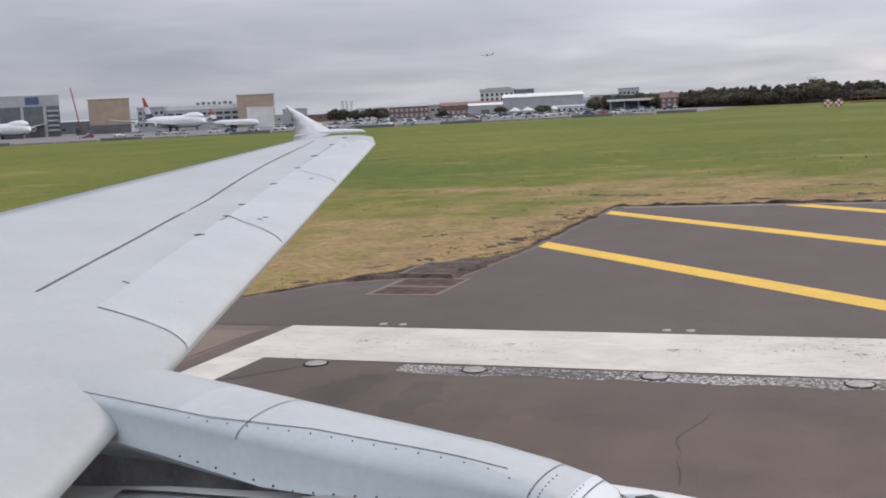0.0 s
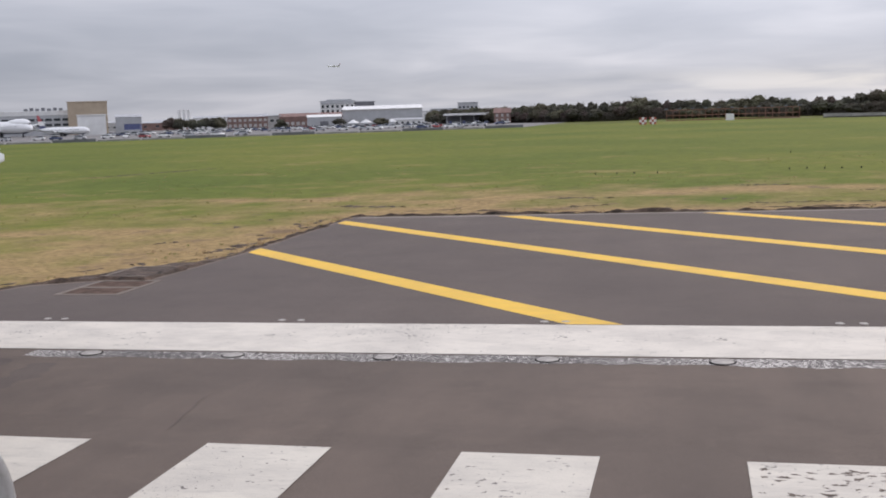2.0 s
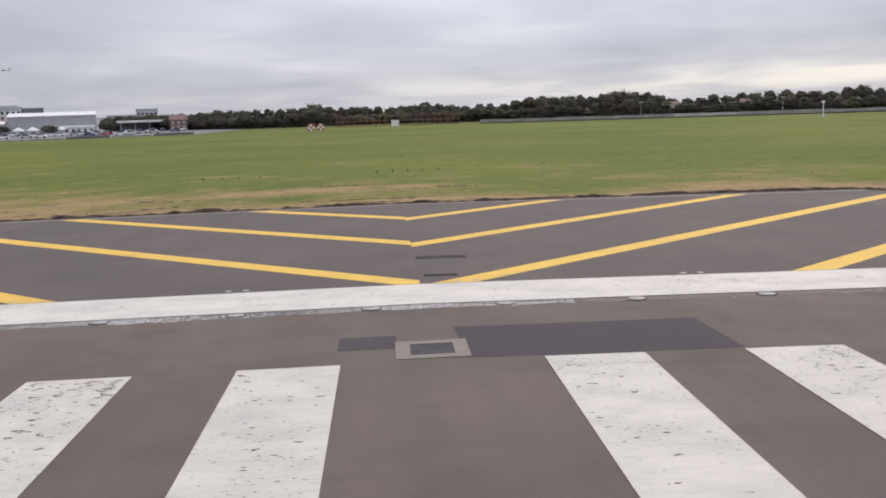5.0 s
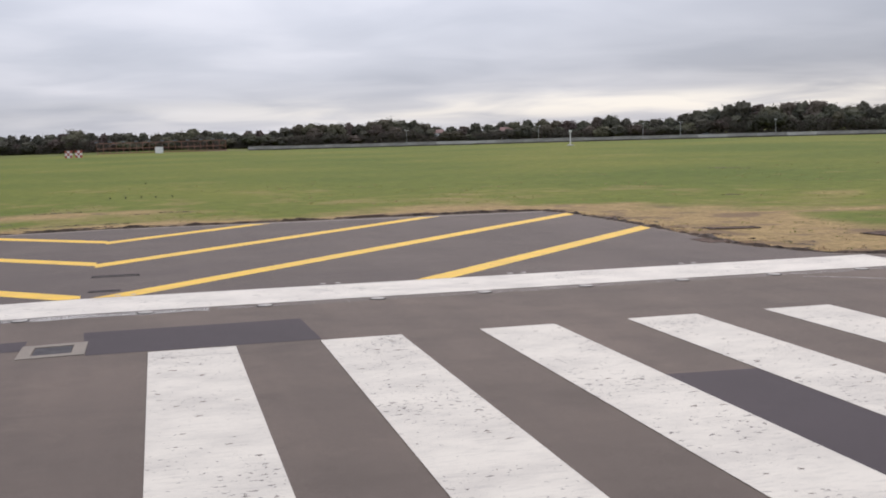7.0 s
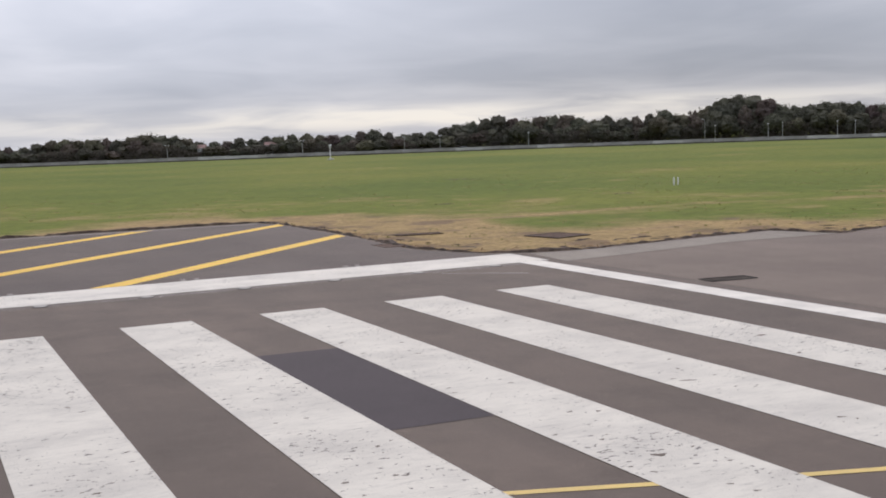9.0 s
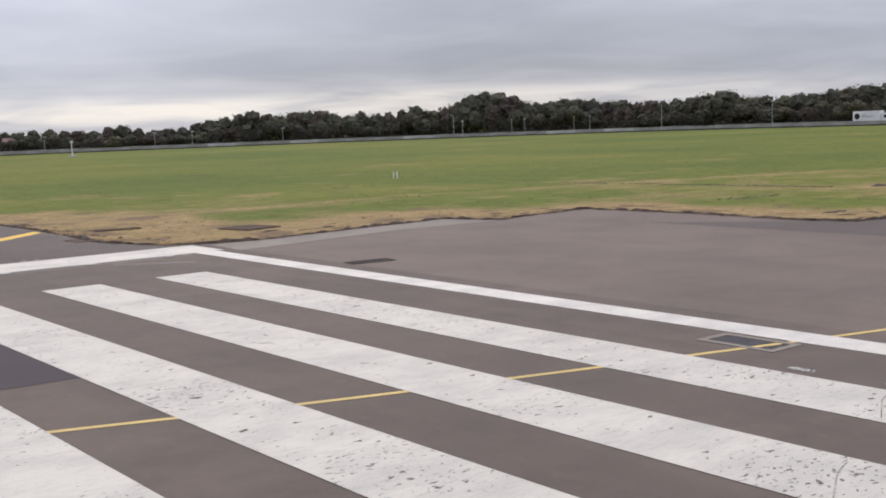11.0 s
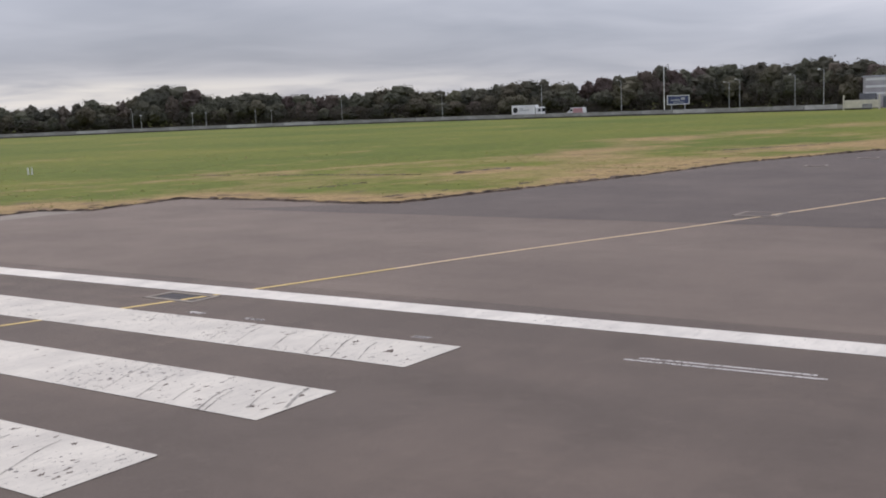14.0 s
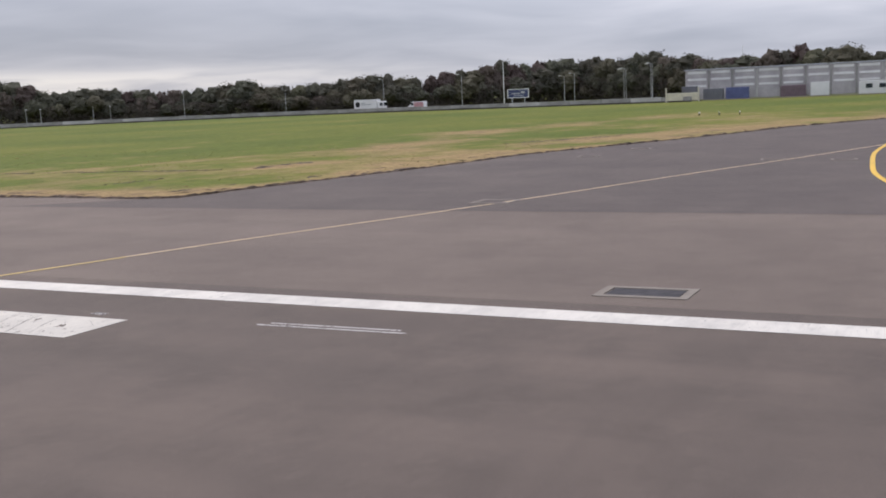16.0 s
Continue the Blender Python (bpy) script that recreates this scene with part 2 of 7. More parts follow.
def grass_material():
    """Mown airfield grass: green, with straw where the ground is poor (the mesh says how dry) and in drifts."""
    m = bpy.data.materials.new("mown_grass")
    m.use_nodes = True
    nt = m.node_tree
    bsdf = nt.nodes["Principled BSDF"]
    bsdf.inputs["Roughness"].default_value = 0.95
    bsdf.inputs["Specular IOR Level"].default_value = 0.15
    co = nt.nodes.new("ShaderNodeTexCoord")
    vec = co.outputs["Object"]

    def noise_of(scale, detail, rough=0.6, stretch=(1, 1, 1)):
        mp = nt.nodes.new("ShaderNodeMapping")
        mp.inputs["Scale"].default_value = stretch
        link(nt, vec, mp.inputs[0])
        n = node(nt, "ShaderNodeTexNoise", Scale=scale, Detail=detail, Roughness=rough)
        link(nt, mp.outputs[0], n.inputs["Vector"])
        return n.outputs[0]
    att = nt.nodes.new("ShaderNodeAttribute")
    att.attribute_name = "dry"
    broad, mid, fine = noise_of(0.022, 5, 0.55), noise_of(0.26, 5, 0.55), noise_of(3.5, 4, 0.65)
    green = mixc(nt, ramp(nt, broad, [(0.35, 0.0), (0.65, 1.0)]), GREEN_A, GREEN_B)
    streak = noise_of(0.085, 4, 0.5)
    d = maths(nt, "ADD", att.outputs["Fac"], maths(nt, "MULTIPLY", maths(nt, "SUBTRACT", mid, 0.5), 1.7))
    d = maths(nt, "ADD", d, maths(nt, "MULTIPLY", maths(nt, "SUBTRACT", streak, 0.5), 1.7))
    d = maths(nt, "ADD", d, maths(nt, "MULTIPLY", maths(nt, "SUBTRACT", broad, 0.5), 1.0))
    straw = mixc(nt, ramp(nt, fine, [(0.3, 0.0), (0.7, 1.0)]), STRAW_A, STRAW_B)
    c = mixc(nt, ramp(nt, d, [(0.08, 0.0), (0.85, 1.0)]), green, straw)
    c = mixc(nt, maths(nt, "MULTIPLY", ramp(nt, fine, [(0.28, 1.0), (0.5, 0.0)]), 0.38), c, (0.05, 0.06, 0.02))
    scrape = noise_of(0.4, 5, 0.6)
    soil = ramp(nt, maths(nt, "ADD", scrape, maths(nt, "MULTIPLY", att.outputs["Fac"], 0.13)), [(0.67, 0.0), (0.76, 0.7)])
    c = mixc(nt, soil, c, (0.115, 0.075, 0.055))
    tuft = noise_of(0.8, 5, 0.65)
    shade = nt.nodes.new("ShaderNodeMix")
    shade.data_type, shade.blend_type = "RGBA", "MULTIPLY"
    shade.inputs[0].default_value = 1.0
    link(nt, c, shade.inputs[6])
    link(nt, ramp(nt, tuft, [(0.3, 0.76), (0.7, 1.18)]), shade.inputs[7])
    c = shade.outputs[2]
    link(nt, c, bsdf.inputs["Base Color"])
    bp = node(nt, "ShaderNodeBump", Strength=0.8, Distance=0.06)
    link(nt, fine, bp.inputs["Height"])
    link(nt, bp.outputs[0], bsdf.inputs["Normal"])
    return m


GREEN_A, GREEN_B = (0.094, 0.126, 0.019), (0.156, 0.165, 0.028)
STRAW_A, STRAW_B = (0.246, 0.166, 0.072), (0.365, 0.258, 0.122)
GRASS = grass_material()
RUNWAY = asphalt("runway_asphalt", (0.124, 0.096, 0.080), (0.147, 0.112, 0.091))
DARK_ASPHALT = asphalt("shoulder_asphalt", (0.102, 0.080, 0.071), (0.118, 0.093, 0.081), 0.25)
BROWN_ASPHALT = asphalt("old_asphalt", (0.155, 0.119, 0.097), (0.177, 0.137, 0.111), 0.25)
PALE_ASPHALT = asphalt("pale_old_asphalt", (0.189, 0.145, 0.113), (0.219, 0.168, 0.130), 0.25)
PATCH_ASPHALT = asphalt("patched_asphalt", (0.052, 0.041, 0.046), (0.060, 0.047, 0.052), 0.2)
CONCRETE = asphalt("weathered_concrete", (0.235, 0.200, 0.165), (0.275, 0.240, 0.200), 0.35)
WHITE_PAINT = paint("white_road_paint", (0.64, 0.595, 0.52), (0.13, 0.12, 0.115), 0.42)
STRIPE_PAINT = paint("edge_stripe_paint", (0.69, 0.645, 0.57), (0.13, 0.12, 0.115), 0.1)
KEY_PAINT = paint("worn_white_paint", (0.595, 0.555, 0.48), (0.14, 0.125, 0.115), 0.52)
GHOST_PAINT = paint("flaking_white_paint", (0.60, 0.57, 0.53), (0.075, 0.066, 0.062), 2.1, chip_scale=6.0, along=0.75)
SPARSE_PAINT = paint("nearly_gone_white_paint", (0.60, 0.57, 0.53), (0.098, 0.077, 0.066), 2.75, chip_scale=6.0, along=0.75)
YELLOW_PAINT = paint("yellow_road_paint", (0.76, 0.47, 0.045), (0.12, 0.11, 0.10), 0.12, (0.42, 0.28, 0.08))
LEAD_YELLOW = paint("worn_yellow_paint", (0.66, 0.47, 0.15), (0.15, 0.13, 0.11), 0.3, (0.35, 0.27, 0.12))
FADED_YELLOW = paint("faded_yellow_paint", (0.66, 0.49, 0.30), (0.15, 0.13, 0.11), 0.3, (0.35, 0.27, 0.16))

# ---- the lie of the land ----
CROWN_X, FALL = -1.9, 0.00786


def gz(x, y):
    """Height of the paved ground: the runway falls gently from its crown; the field beyond rises a little."""
    z = -FALL * min(abs(x - CROWN_X), 40.0)
    r = math.hypot(x, y)
    k = min(1.0, max(0.0, (r - 120.0) / 200.0))
    return z + 0.55 * k * k * (3 - 2 * k)


def mesh_object(name, bm, mat=None, parent=None, label="", smooth=False):
    me = bpy.data.meshes.new(name)
    bm.normal_update()
    bm.to_mesh(me)
    bm.free()
    if mat is not None:
        for mm in (mat if isinstance(mat, (list, tuple)) else (mat,)):
            me.materials.append(mm)
    if smooth:
        for p in me.polygons:
            p.use_smooth = True
    ob = new(name, me)
    if parent is not None:
        ob.parent = parent
    if label:
        ob["label"] = label
    return ob


def part(name, bm, mat, parent, label="", smooth=False):
    return mesh_object(name, bm, mat, parent, label, smooth)


def sheet(bm, outline, lift, thick=0.0):
    """A flat sheet with that outline, laid on the ground and cut where the ground bends."""
    vs = [bm.verts.new((x, y, 0)) for x, y in outline]
    f = bm.faces.new(vs)
    if f.normal.z < 0 or f.calc_area() and sum((a.co.x * b.co.y - b.co.x * a.co.y) for a, b in zip(vs, vs[1:] + vs[:1])) < 0:
        f.normal_flip()
    geom = list(f.verts) + list(f.edges) + [f]
    for cut in (CROWN_X, CROWN_X - 40, CROWN_X + 40):
        geom = bmesh.ops.bisect_plane(bm, geom=geom, plane_co=(cut, 0, 0), plane_no=(1, 0, 0))["geom"]
    for v in {e for e in geom if isinstance(e, bmesh.types.BMVert)}:
        v.co.z = -FALL * min(abs(v.co.x - CROWN_X), 40.0) + lift
    return geom


def laid(name, outline, lift, mat, parent=None, label=""):
    bm = bmesh.new()
    sheet(bm, outline, lift)
    return mesh_object(name, bm, mat, parent, label)


def rect(x0, y0, x1, y1):
    return [(x0, y0), (x1, y0), (x1, y1), (x0, y1)]


def ragged(points, step=0.6, amount=0.18, seed=1):
    """The same line with a crumbled, uneven edge."""
    rng = random.Random(seed)
    out = []
    for (ax, ay), (bx, by) in zip(points, points[1:]):
        n = max(1, int(math.hypot(bx - ax, by - ay) / step))
        px, py = by - ay, ax - bx
        l = math.hypot(px, py) or 1
        for i in range(n):
            k = i / n
            o = rng.uniform(-amount, amount) + 0.5 * amount * noise.noise(Vector(((ax + (bx - ax) * k) * 0.3, (ay + (by - ay) * k) * 0.3, seed)))
            out.append((ax + (bx - ax) * k + px / l * o, ay + (by - ay) * k + py / l * o))
    out.append(points[-1])
    return out


# edge between asphalt and grass, from far left round the blast pad to the far right
EDGE = [(-160, 8.6), (-60, 8.2), (-34, 8.0), (-30.0, 8.0), (-30.0, 11.3), (-28.4, 13.9), (-26.6, 14.9), (-25.2, 14.6), (-24.8, 20.5), (-24.9, 33.6),
        (-16, 33.4), (0, 33.2), (10, 33.8), (21.2, 33.8), (21.9, 31.0), (22.0, 22.0), (21.6, 13.0), (22.9, 9.4), (24.3, 8.5), (26.7, 8.0), (31, 8.6),
        (37.6, 9.2), (38.6, 6.1), (41.8, 6.5), (45.3, 6.6), (45.4, 0.4), (44.8, -6.6), (45.4, -8.6), (48.6, -9.3), (54.5, -10.8), (65.0, -13.6),
        (76, -15.4), (84.5, -18.8), (90.5, -21.5), (100.7, -25.3), (111, -28.3), (118, -32), (134, -40), (180, -60), (300, -105)]


def edge_distance(x, y, line=EDGE):
    best = 1e9
    for (ax, ay), (bx, by) in zip(line, line[1:]):
        dx, dy = bx - ax, by - ay
        k = max(0, min(1, ((x - ax) * dx + (y - ay) * dy) / (dx * dx + dy * dy)))
        best = min(best, math.hypot(x - ax - k * dx, y - ay - k * dy))
    return best


OLD_TRACK = [(22, 27.0), (33, 26.5), (46.6, 27.2), (54.4, 24.0), (70, 18.0), (95, 6.0)]      # a bleached wheel track through the grass
WORN = [((66, 1.0), (74, -2.0), 1.6), ((-12, 46.5), (-1, 46.0), 2.6), ((92, -11.0), (116, -23.0), 4.0), ((84, 3.0), (122, 9.0), 5.0), ((122, 9.0), (165, -6.0), 7.0), ((-46, 28.0), (-31, 28.6), 1.3), ((-45, 48.0), (-30, 44.2), 1.5), ((-66, 36.0), (-50, 33.0), 2.0)]      # bleached drifts: two ends and the breadth


def build_ground():
    def axis(lo, hi, near_lo, near_hi, step):
        vals = [near_lo + i * step for i in range(int((near_hi - near_lo) / step) + 1)]
        d, v = step, near_hi
        while v < hi:
            d *= 1.22
            v += d
            vals.append(min(v, hi))
        d, v = step, near_lo
        while v > lo:
            d *= 1.22
            v -= d
            vals.insert(0, max(v, lo))
        return sorted(set(vals))
    xs, ys = axis(-4500, 4500, -44, 100, 1.3), axis(-4500, 4500, -24, 62, 1.3)
    verts = [(x, y, gz(x, y) - 0.03) for y in ys for x in xs]
    w = len(xs)
    faces = [(j * w + i, j * w + i + 1, (j + 1) * w + i + 1, (j + 1) * w + i) for j in range(len(ys) - 1) for i in range(w - 1)]
    me = bpy.data.meshes.new("ground")
    me.from_pydata(verts, [], faces)
    me.materials.append(GRASS)
    dry = me.attributes.new("dry", "FLOAT", "POINT")
    vals = []
    for x, y, z in verts:
        d = edge_distance(x, y) if -170 < x < 300 and -100 < y < 80 else 60
        n = noise.noise(Vector((x * 0.08, y * 0.08, 3.0)))
        west = max(0.0, min(1.0, (12 - x) / 30))
        east = max(0.0, min(1.0, (x - 22) / 6))
        # bleached verge, then drifts of straw that thin out into the green field
        corner = east * max(0.0, min(1.0, (46 - x) / 8))
        band = 1.0 / (1.0 + math.exp(max(-30.0, min(30.0, (d - (3.0 + 3.4 * n + 1.2 * east + 5.0 * corner)) / 0.9))))
        bend_side = max(0.0, min(1.0, (x - 48) / 10))
        k = ((0.85 - 0.35 * bend_side) * band + (0.40 - 0.18 * west - 0.06 * bend_side) * math.exp(-d / (9.0 + 8.0 * west + 4.0 * bend_side))) if d < 60 else 0.0
        k -= 0.22 * max(0.0, min(1.0, (d - 14) / 35))
        if 33 < y < 60 and -30 < x < 22:
            k += 0.34 * math.exp(-((y - 44) / 7.0) ** 2) * max(0.0, 0.55 + 1.2 * n)
        if 20 < x < 100 and 0 < y < 40:
            k += 0.6 * math.exp(-(edge_distance(x, y, OLD_TRACK) / 1.1) ** 2)
        for a, b, wide in WORN:
            if abs(x - (a[0] + b[0]) / 2) < 45 and abs(y - (a[1] + b[1]) / 2) < 30:
                k += 0.6 * math.exp(-(edge_distance(x, y, (a, b)) / wide) ** 2)
        vals.append(k + 0.16 * west * max(0.0, 1 - max(0.0, y - 60) / 120) + 0.12 * min(1.0, max(0.0, (x - 45) / 20)) * max(0.0, 1 - d / 60) + 0.12 * n)
    dry.data.foreach_set("value", vals)
    ob = new("ground", me)
    return tagged(ob, "mown airfield grass, straw-yellow along the tarmac edge", "grass", kind="structure")


build_ground()
paved = EDGE[:1] + ragged(EDGE[1:-1], 0.7, 0.22) + EDGE[-1:] + [(300, -420), (-160, -420)]
tagged(laid("taxiway", paved, 0.004, BROWN_ASPHALT), "old brownish-grey asphalt taxiway beside the runway", "taxiway", kind="structure")
tagged(laid("runway", rect(-26.9, -400, 24.0, 8.5), 0.008, RUNWAY), "worn brownish-grey asphalt runway with a low crown", "runway", kind="structure")
pad = [(-26.0, 8.5), (23.3, 8.5)] + [(22.9, 9.4), (21.6, 13.0), (22.0, 22.0), (21.9, 31.0), (21.2, 33.8), (10, 33.8), (0, 33.2), (-16, 33.4), (-24.9, 33.6), (-24.8, 20.5), (-25.2, 14.6), (-26.6, 14.7), (-28.4, 13.6), (-30.0, 11.2), (-30.0, 8.5)]
pad = [(x + (0.25 if x < -20 else -0.25 if x > 20 else 0), y - (0.3 if y > 33 else 0)) for x, y in pad]
tagged(laid("blast_pad", pad, 0.012, DARK_ASPHALT), "dark grey asphalt blast pad before the threshold", "pavement", kind="structure")
tagged(laid("taxiway_far", [(41.0, -1), (44.6, -6.8), (45.2, -8.9), (48.5, -9.6), (54.4, -11.1), (64.9, -13.9), (75.9, -15.7), (84.4, -19.1), (90.4, -21.8), (100.6, -25.6), (110.9, -28.6), (117.9, -32.3), (133.9, -40.3), (180, -60.3), (180, -300), (41.0, -300)], 0.008, DARK_ASPHALT),
       "newer dark asphalt of the taxiway bend", "taxiway", kind="structure")
tagged(laid("pavement_concrete", [(24.2, 8.2), (26.7, 7.8), (31, 8.3), (37.4, 8.9), (38.4, 6.0), (32.6, 6.3), (23.8, 5.0)], 0.012, CONCRETE), "pale weathered concrete strip at the grass edge", "pavement", kind="structure")
tagged(laid("pavement_old", [(-60, 4.6), (-27.1, 5.1), (-26.95, 7.9), (-60, 7.9)], 0.012, PALE_ASPHALT), "old pale brown asphalt strip beside the runway", "pavement", kind="structure")
tagged(laid("pavement_edge", rect(-24.4, 32.64, 20.9, 33.1), 0.0165, CONCRETE), "narrow pale concrete edging along the blast pad", "edging", kind="structure")
for i, (o, m) in enumerate([
        ([(-1.45, 2.9), (3.55, 2.95), (3.65, 0.12), (-1.25, 0.12)], PATCH_ASPHALT),
        (rect(-3.7, 1.15, -2.6, 2.3), PATCH_ASPHALT),
        ([(9.01, -5.5), (10.79, -5.65), (10.79, -12.5), (9.01, -12.4)], PATCH_ASPHALT),
        ([(-26.8, 3.0), (-26.2, 3.0), (-24.0, 5.6), (-26.6, 5.6)], DARK_ASPHALT)]):
    tagged(laid("tarmac_patch", o, 0.012 + 0.0005 * i, m), "dark rectangular repair patch in the asphalt", "patch", "repair patches in the runway", "structure")

# ---- painted markings ----
tagged(laid("threshold_bar", rect(-26.45, 5.68, 23.5, 8.51), 0.018, WHITE_PAINT), "wide white painted bar across the runway end", "marking", kind="structure")
tagged(laid("flaked_strip", ragged([(-22.6, 5.03), (1.5, 5.1)], 0.5, 0.10, 14) + ragged([(1.5, 5.6), (-22.6, 5.6)], 0.5, 0.05, 15), 0.011, GHOST_PAINT), "flaking remains of an older white line", "marking", kind="structure")
tagged(laid("flaked_strip", ragged([(1.7, 5.12), (23.0, 5.12)], 0.5, 0.10, 16) + ragged([(23.0, 5.55), (1.7, 5.55)], 0.5, 0.06, 17), 0.011, SPARSE_PAINT), "last scattered flecks of an older white line", "marking", kind="structure")
for x0 in (-26.45, 22.23):
    tagged(laid("side_stripe", rect(x0, -400, x0 + 0.95, 5.67), 0.018, STRIPE_PAINT), "white painted runway edge stripe", "marking", "runway edge stripes", "structure")
for i in range(6):
    for x0 in (3.6 * i, -5.4 - 3.6 * i):
        tagged(laid("threshold_stripe", rect(x0, -29.3, x0 + 1.8, 0.0), 0.018, KEY_PAINT), "long white painted threshold stripe, chipped", "marking", "threshold stripes", "structure")
CLIP_L, CLIP_R = -24.6, 21.7


def chevron(a):
    root = tagged(new("chevron"), "yellow painted chevron on the blast pad", "marking", "blast pad chevrons", "structure")
    for side in (-1, 1):
        end = (CLIP_R - CROWN_X) if side > 0 else (CROWN_X - CLIP_L)
        lo, hi, s, top = a[side > 0] - 0.57, a[side > 0] + 0.57, 0.99 if side < 0 else 0.98, 32.6
        # clip the arm between the threshold bar and the far edge of the pad
        def at(level, d):
            return level + s * d
        outline = []
        for level in (lo, hi):
            da = max(0.0, (8.56 - level) / s)
            db = min(end, (top - level) / s)
            seg = [(da, at(level, da)), (db, at(level, db))]
            outline.append(seg)
        (l0, l1), (h0, h1) = outline
        poly = [l0, l1]
        if l1[0] >= end and h1[0] < end:
            poly.append((end, top))
        poly += [h1, h0]
        if h0[0] == 0.0 and l0[0] > 0.0:
            poly.append((0.0, 8.56))
        clean = []
        for d, y in poly:
            q = (CROWN_X + side * d, y)
            if not clean or math.hypot(q[0] - clean[-1][0], q[1] - clean[-1][1]) > 1e-3:
                clean.append(q)
        bm = bmesh.new()
        sheet(bm, clean, 0.018)
        part("arm", bm, YELLOW_PAINT, root)
    return root


for a in ((-1.05, -1.5), (8.55, 7.7), (17.25, 16.7), (25.9, 25.5)):
    chevron(a)


def ribbon(name, pts, width, lift, mat, parent=None):
    bm = bmesh.new()
    left, right = [], []
    for i, (x, y) in enumerate(pts):
        ax, ay = pts[max(0, i - 1)]
        bx, by = pts[min(len(pts) - 1, i + 1)]
        l = math.hypot(bx - ax, by - ay)
        nx, ny = -(by - ay) / l * width / 2, (bx - ax) / l * width / 2
        left.append(bm.verts.new((x + nx, y + ny, gz(x, y) + lift)))
        right.append(bm.verts.new((x - nx, y - ny, gz(x, y) + lift)))
    for i in range(len(pts) - 1):
        bm.faces.new((right[i], right[i + 1], left[i + 1], left[i]))
    return mesh_object(name, bm, mat, parent)


def spline(pts, n=8):
    out = []
    for i in range(len(pts) - 1):
        p0, p1, p2, p3 = (Vector((*pts[max(0, min(len(pts) - 1, j))], 0)) for j in (i - 1, i, i + 1, i + 2))
        for k in range(n):
            t = k / n
            q = 0.5 * ((2 * p1) + (p2 - p0) * t + (2 * p0 - 5 * p1 + 4 * p2 - p3) * t * t + (3 * p1 - p0 - 3 * p2 + p3) * t ** 3)
            out.append((q.x, q.y))
    out.append(pts[-1])
    return out


LEAD = [(4.6, -14.3), (9.2, -15.95), (14.3, -17.85), (23.8, -20.8), (30.9, -22.8), (36.4, -24.6), (41.2, -26.35), (48.0, -28.7), (56.9, -31.6), (66.5, -35.0), (79.5, -39.3), (110, -49.4), (160, -68)]
LEAD = spline(LEAD)
bend = next(i for i, q in enumerate(LEAD) if q[0] > 27)
tagged(ribbon("lead_in_line", LEAD[:bend + 1], 0.15, 0.0155, LEAD_YELLOW), "thin worn yellow taxi line crossing the runway", "marking", kind="structure")
tagged(ribbon("lead_in_line", LEAD[bend:], 0.16, 0.0155, FADED_YELLOW), "thin bleached taxi line on the taxiway bend", "marking", kind="structure")

# ---- ground details ----
SOIL = material("dark_soil", (0.135, 0.092, 0.068), 0.95, vary=0.4, scale=1.6, grain=14, bump=0.8, bump_dist=0.04)
STEEL_COVER = material("dark_steel_cover", (0.085, 0.08, 0.085), 0.8, 0.1, vary=0.2, scale=3, grain=60, spec=0.15)
RIM_WHITE = material("worn_rim_paint", (0.44, 0.41, 0.375), 0.7, vary=0.2, scale=6, grain=50)
SILT = material("dried_silt", (0.088, 0.072, 0.060), 0.95, vary=0.35, scale=2.5, grain=30, spec=0.1)
TAR = material("tar_seal", (0.045, 0.042, 0.041), 0.9, vary=0.2, scale=4, grain=60, spec=0.12)
RUBBER_MARK = material("rubber_scuff", (0.47, 0.435, 0.385), 0.85, vary=0.3, scale=2.5, grain=22, bump=0.05)
SOCKET = material("sealed_socket_paint", (0.34, 0.32, 0.30), 0.8, vary=0.3, scale=5, grain=40)
CRACK = material("crack_filler", (0.085, 0.072, 0.064), 0.85, vary=0.2, scale=4, grain=60)
STAINED = asphalt("stained_concrete", (0.185, 0.155, 0.130), (0.215, 0.180, 0.150), 0.3)
GRATE = material("rusty_grate", (0.165, 0.110, 0.086), 0.9, 0.0, vary=0.3, scale=2.5, grain=30, bump=0.5, spec=0.1)


def box_into(bm, x0, y0, z0, x1, y1, z1, bevel=0.0):
    vs = [bm.verts.new(p) for p in ((x0, y0, z0), (x1, y0, z0), (x1, y1, z0), (x0, y1, z0), (x0, y0, z1), (x1, y0, z1), (x1, y1, z1), (x0, y1, z1))]
    fs = [bm.faces.new([vs[i] for i in q]) for q in ((3, 2, 1, 0), (4, 5, 6, 7), (0, 1, 5, 4), (1, 2, 6, 5), (2, 3, 7, 6), (3, 0, 4, 7))]
    if bevel:
        bmesh.ops.bevel(bm, geom=list({e for f in fs for e in f.edges}), offset=bevel, segments=1, affect="EDGES")
    return vs


def box(x0, y0, z0, x1, y1, z1, bevel=0.0):
    bm = bmesh.new()
    box_into(bm, x0, y0, z0, x1, y1, z1, bevel)
    return bm


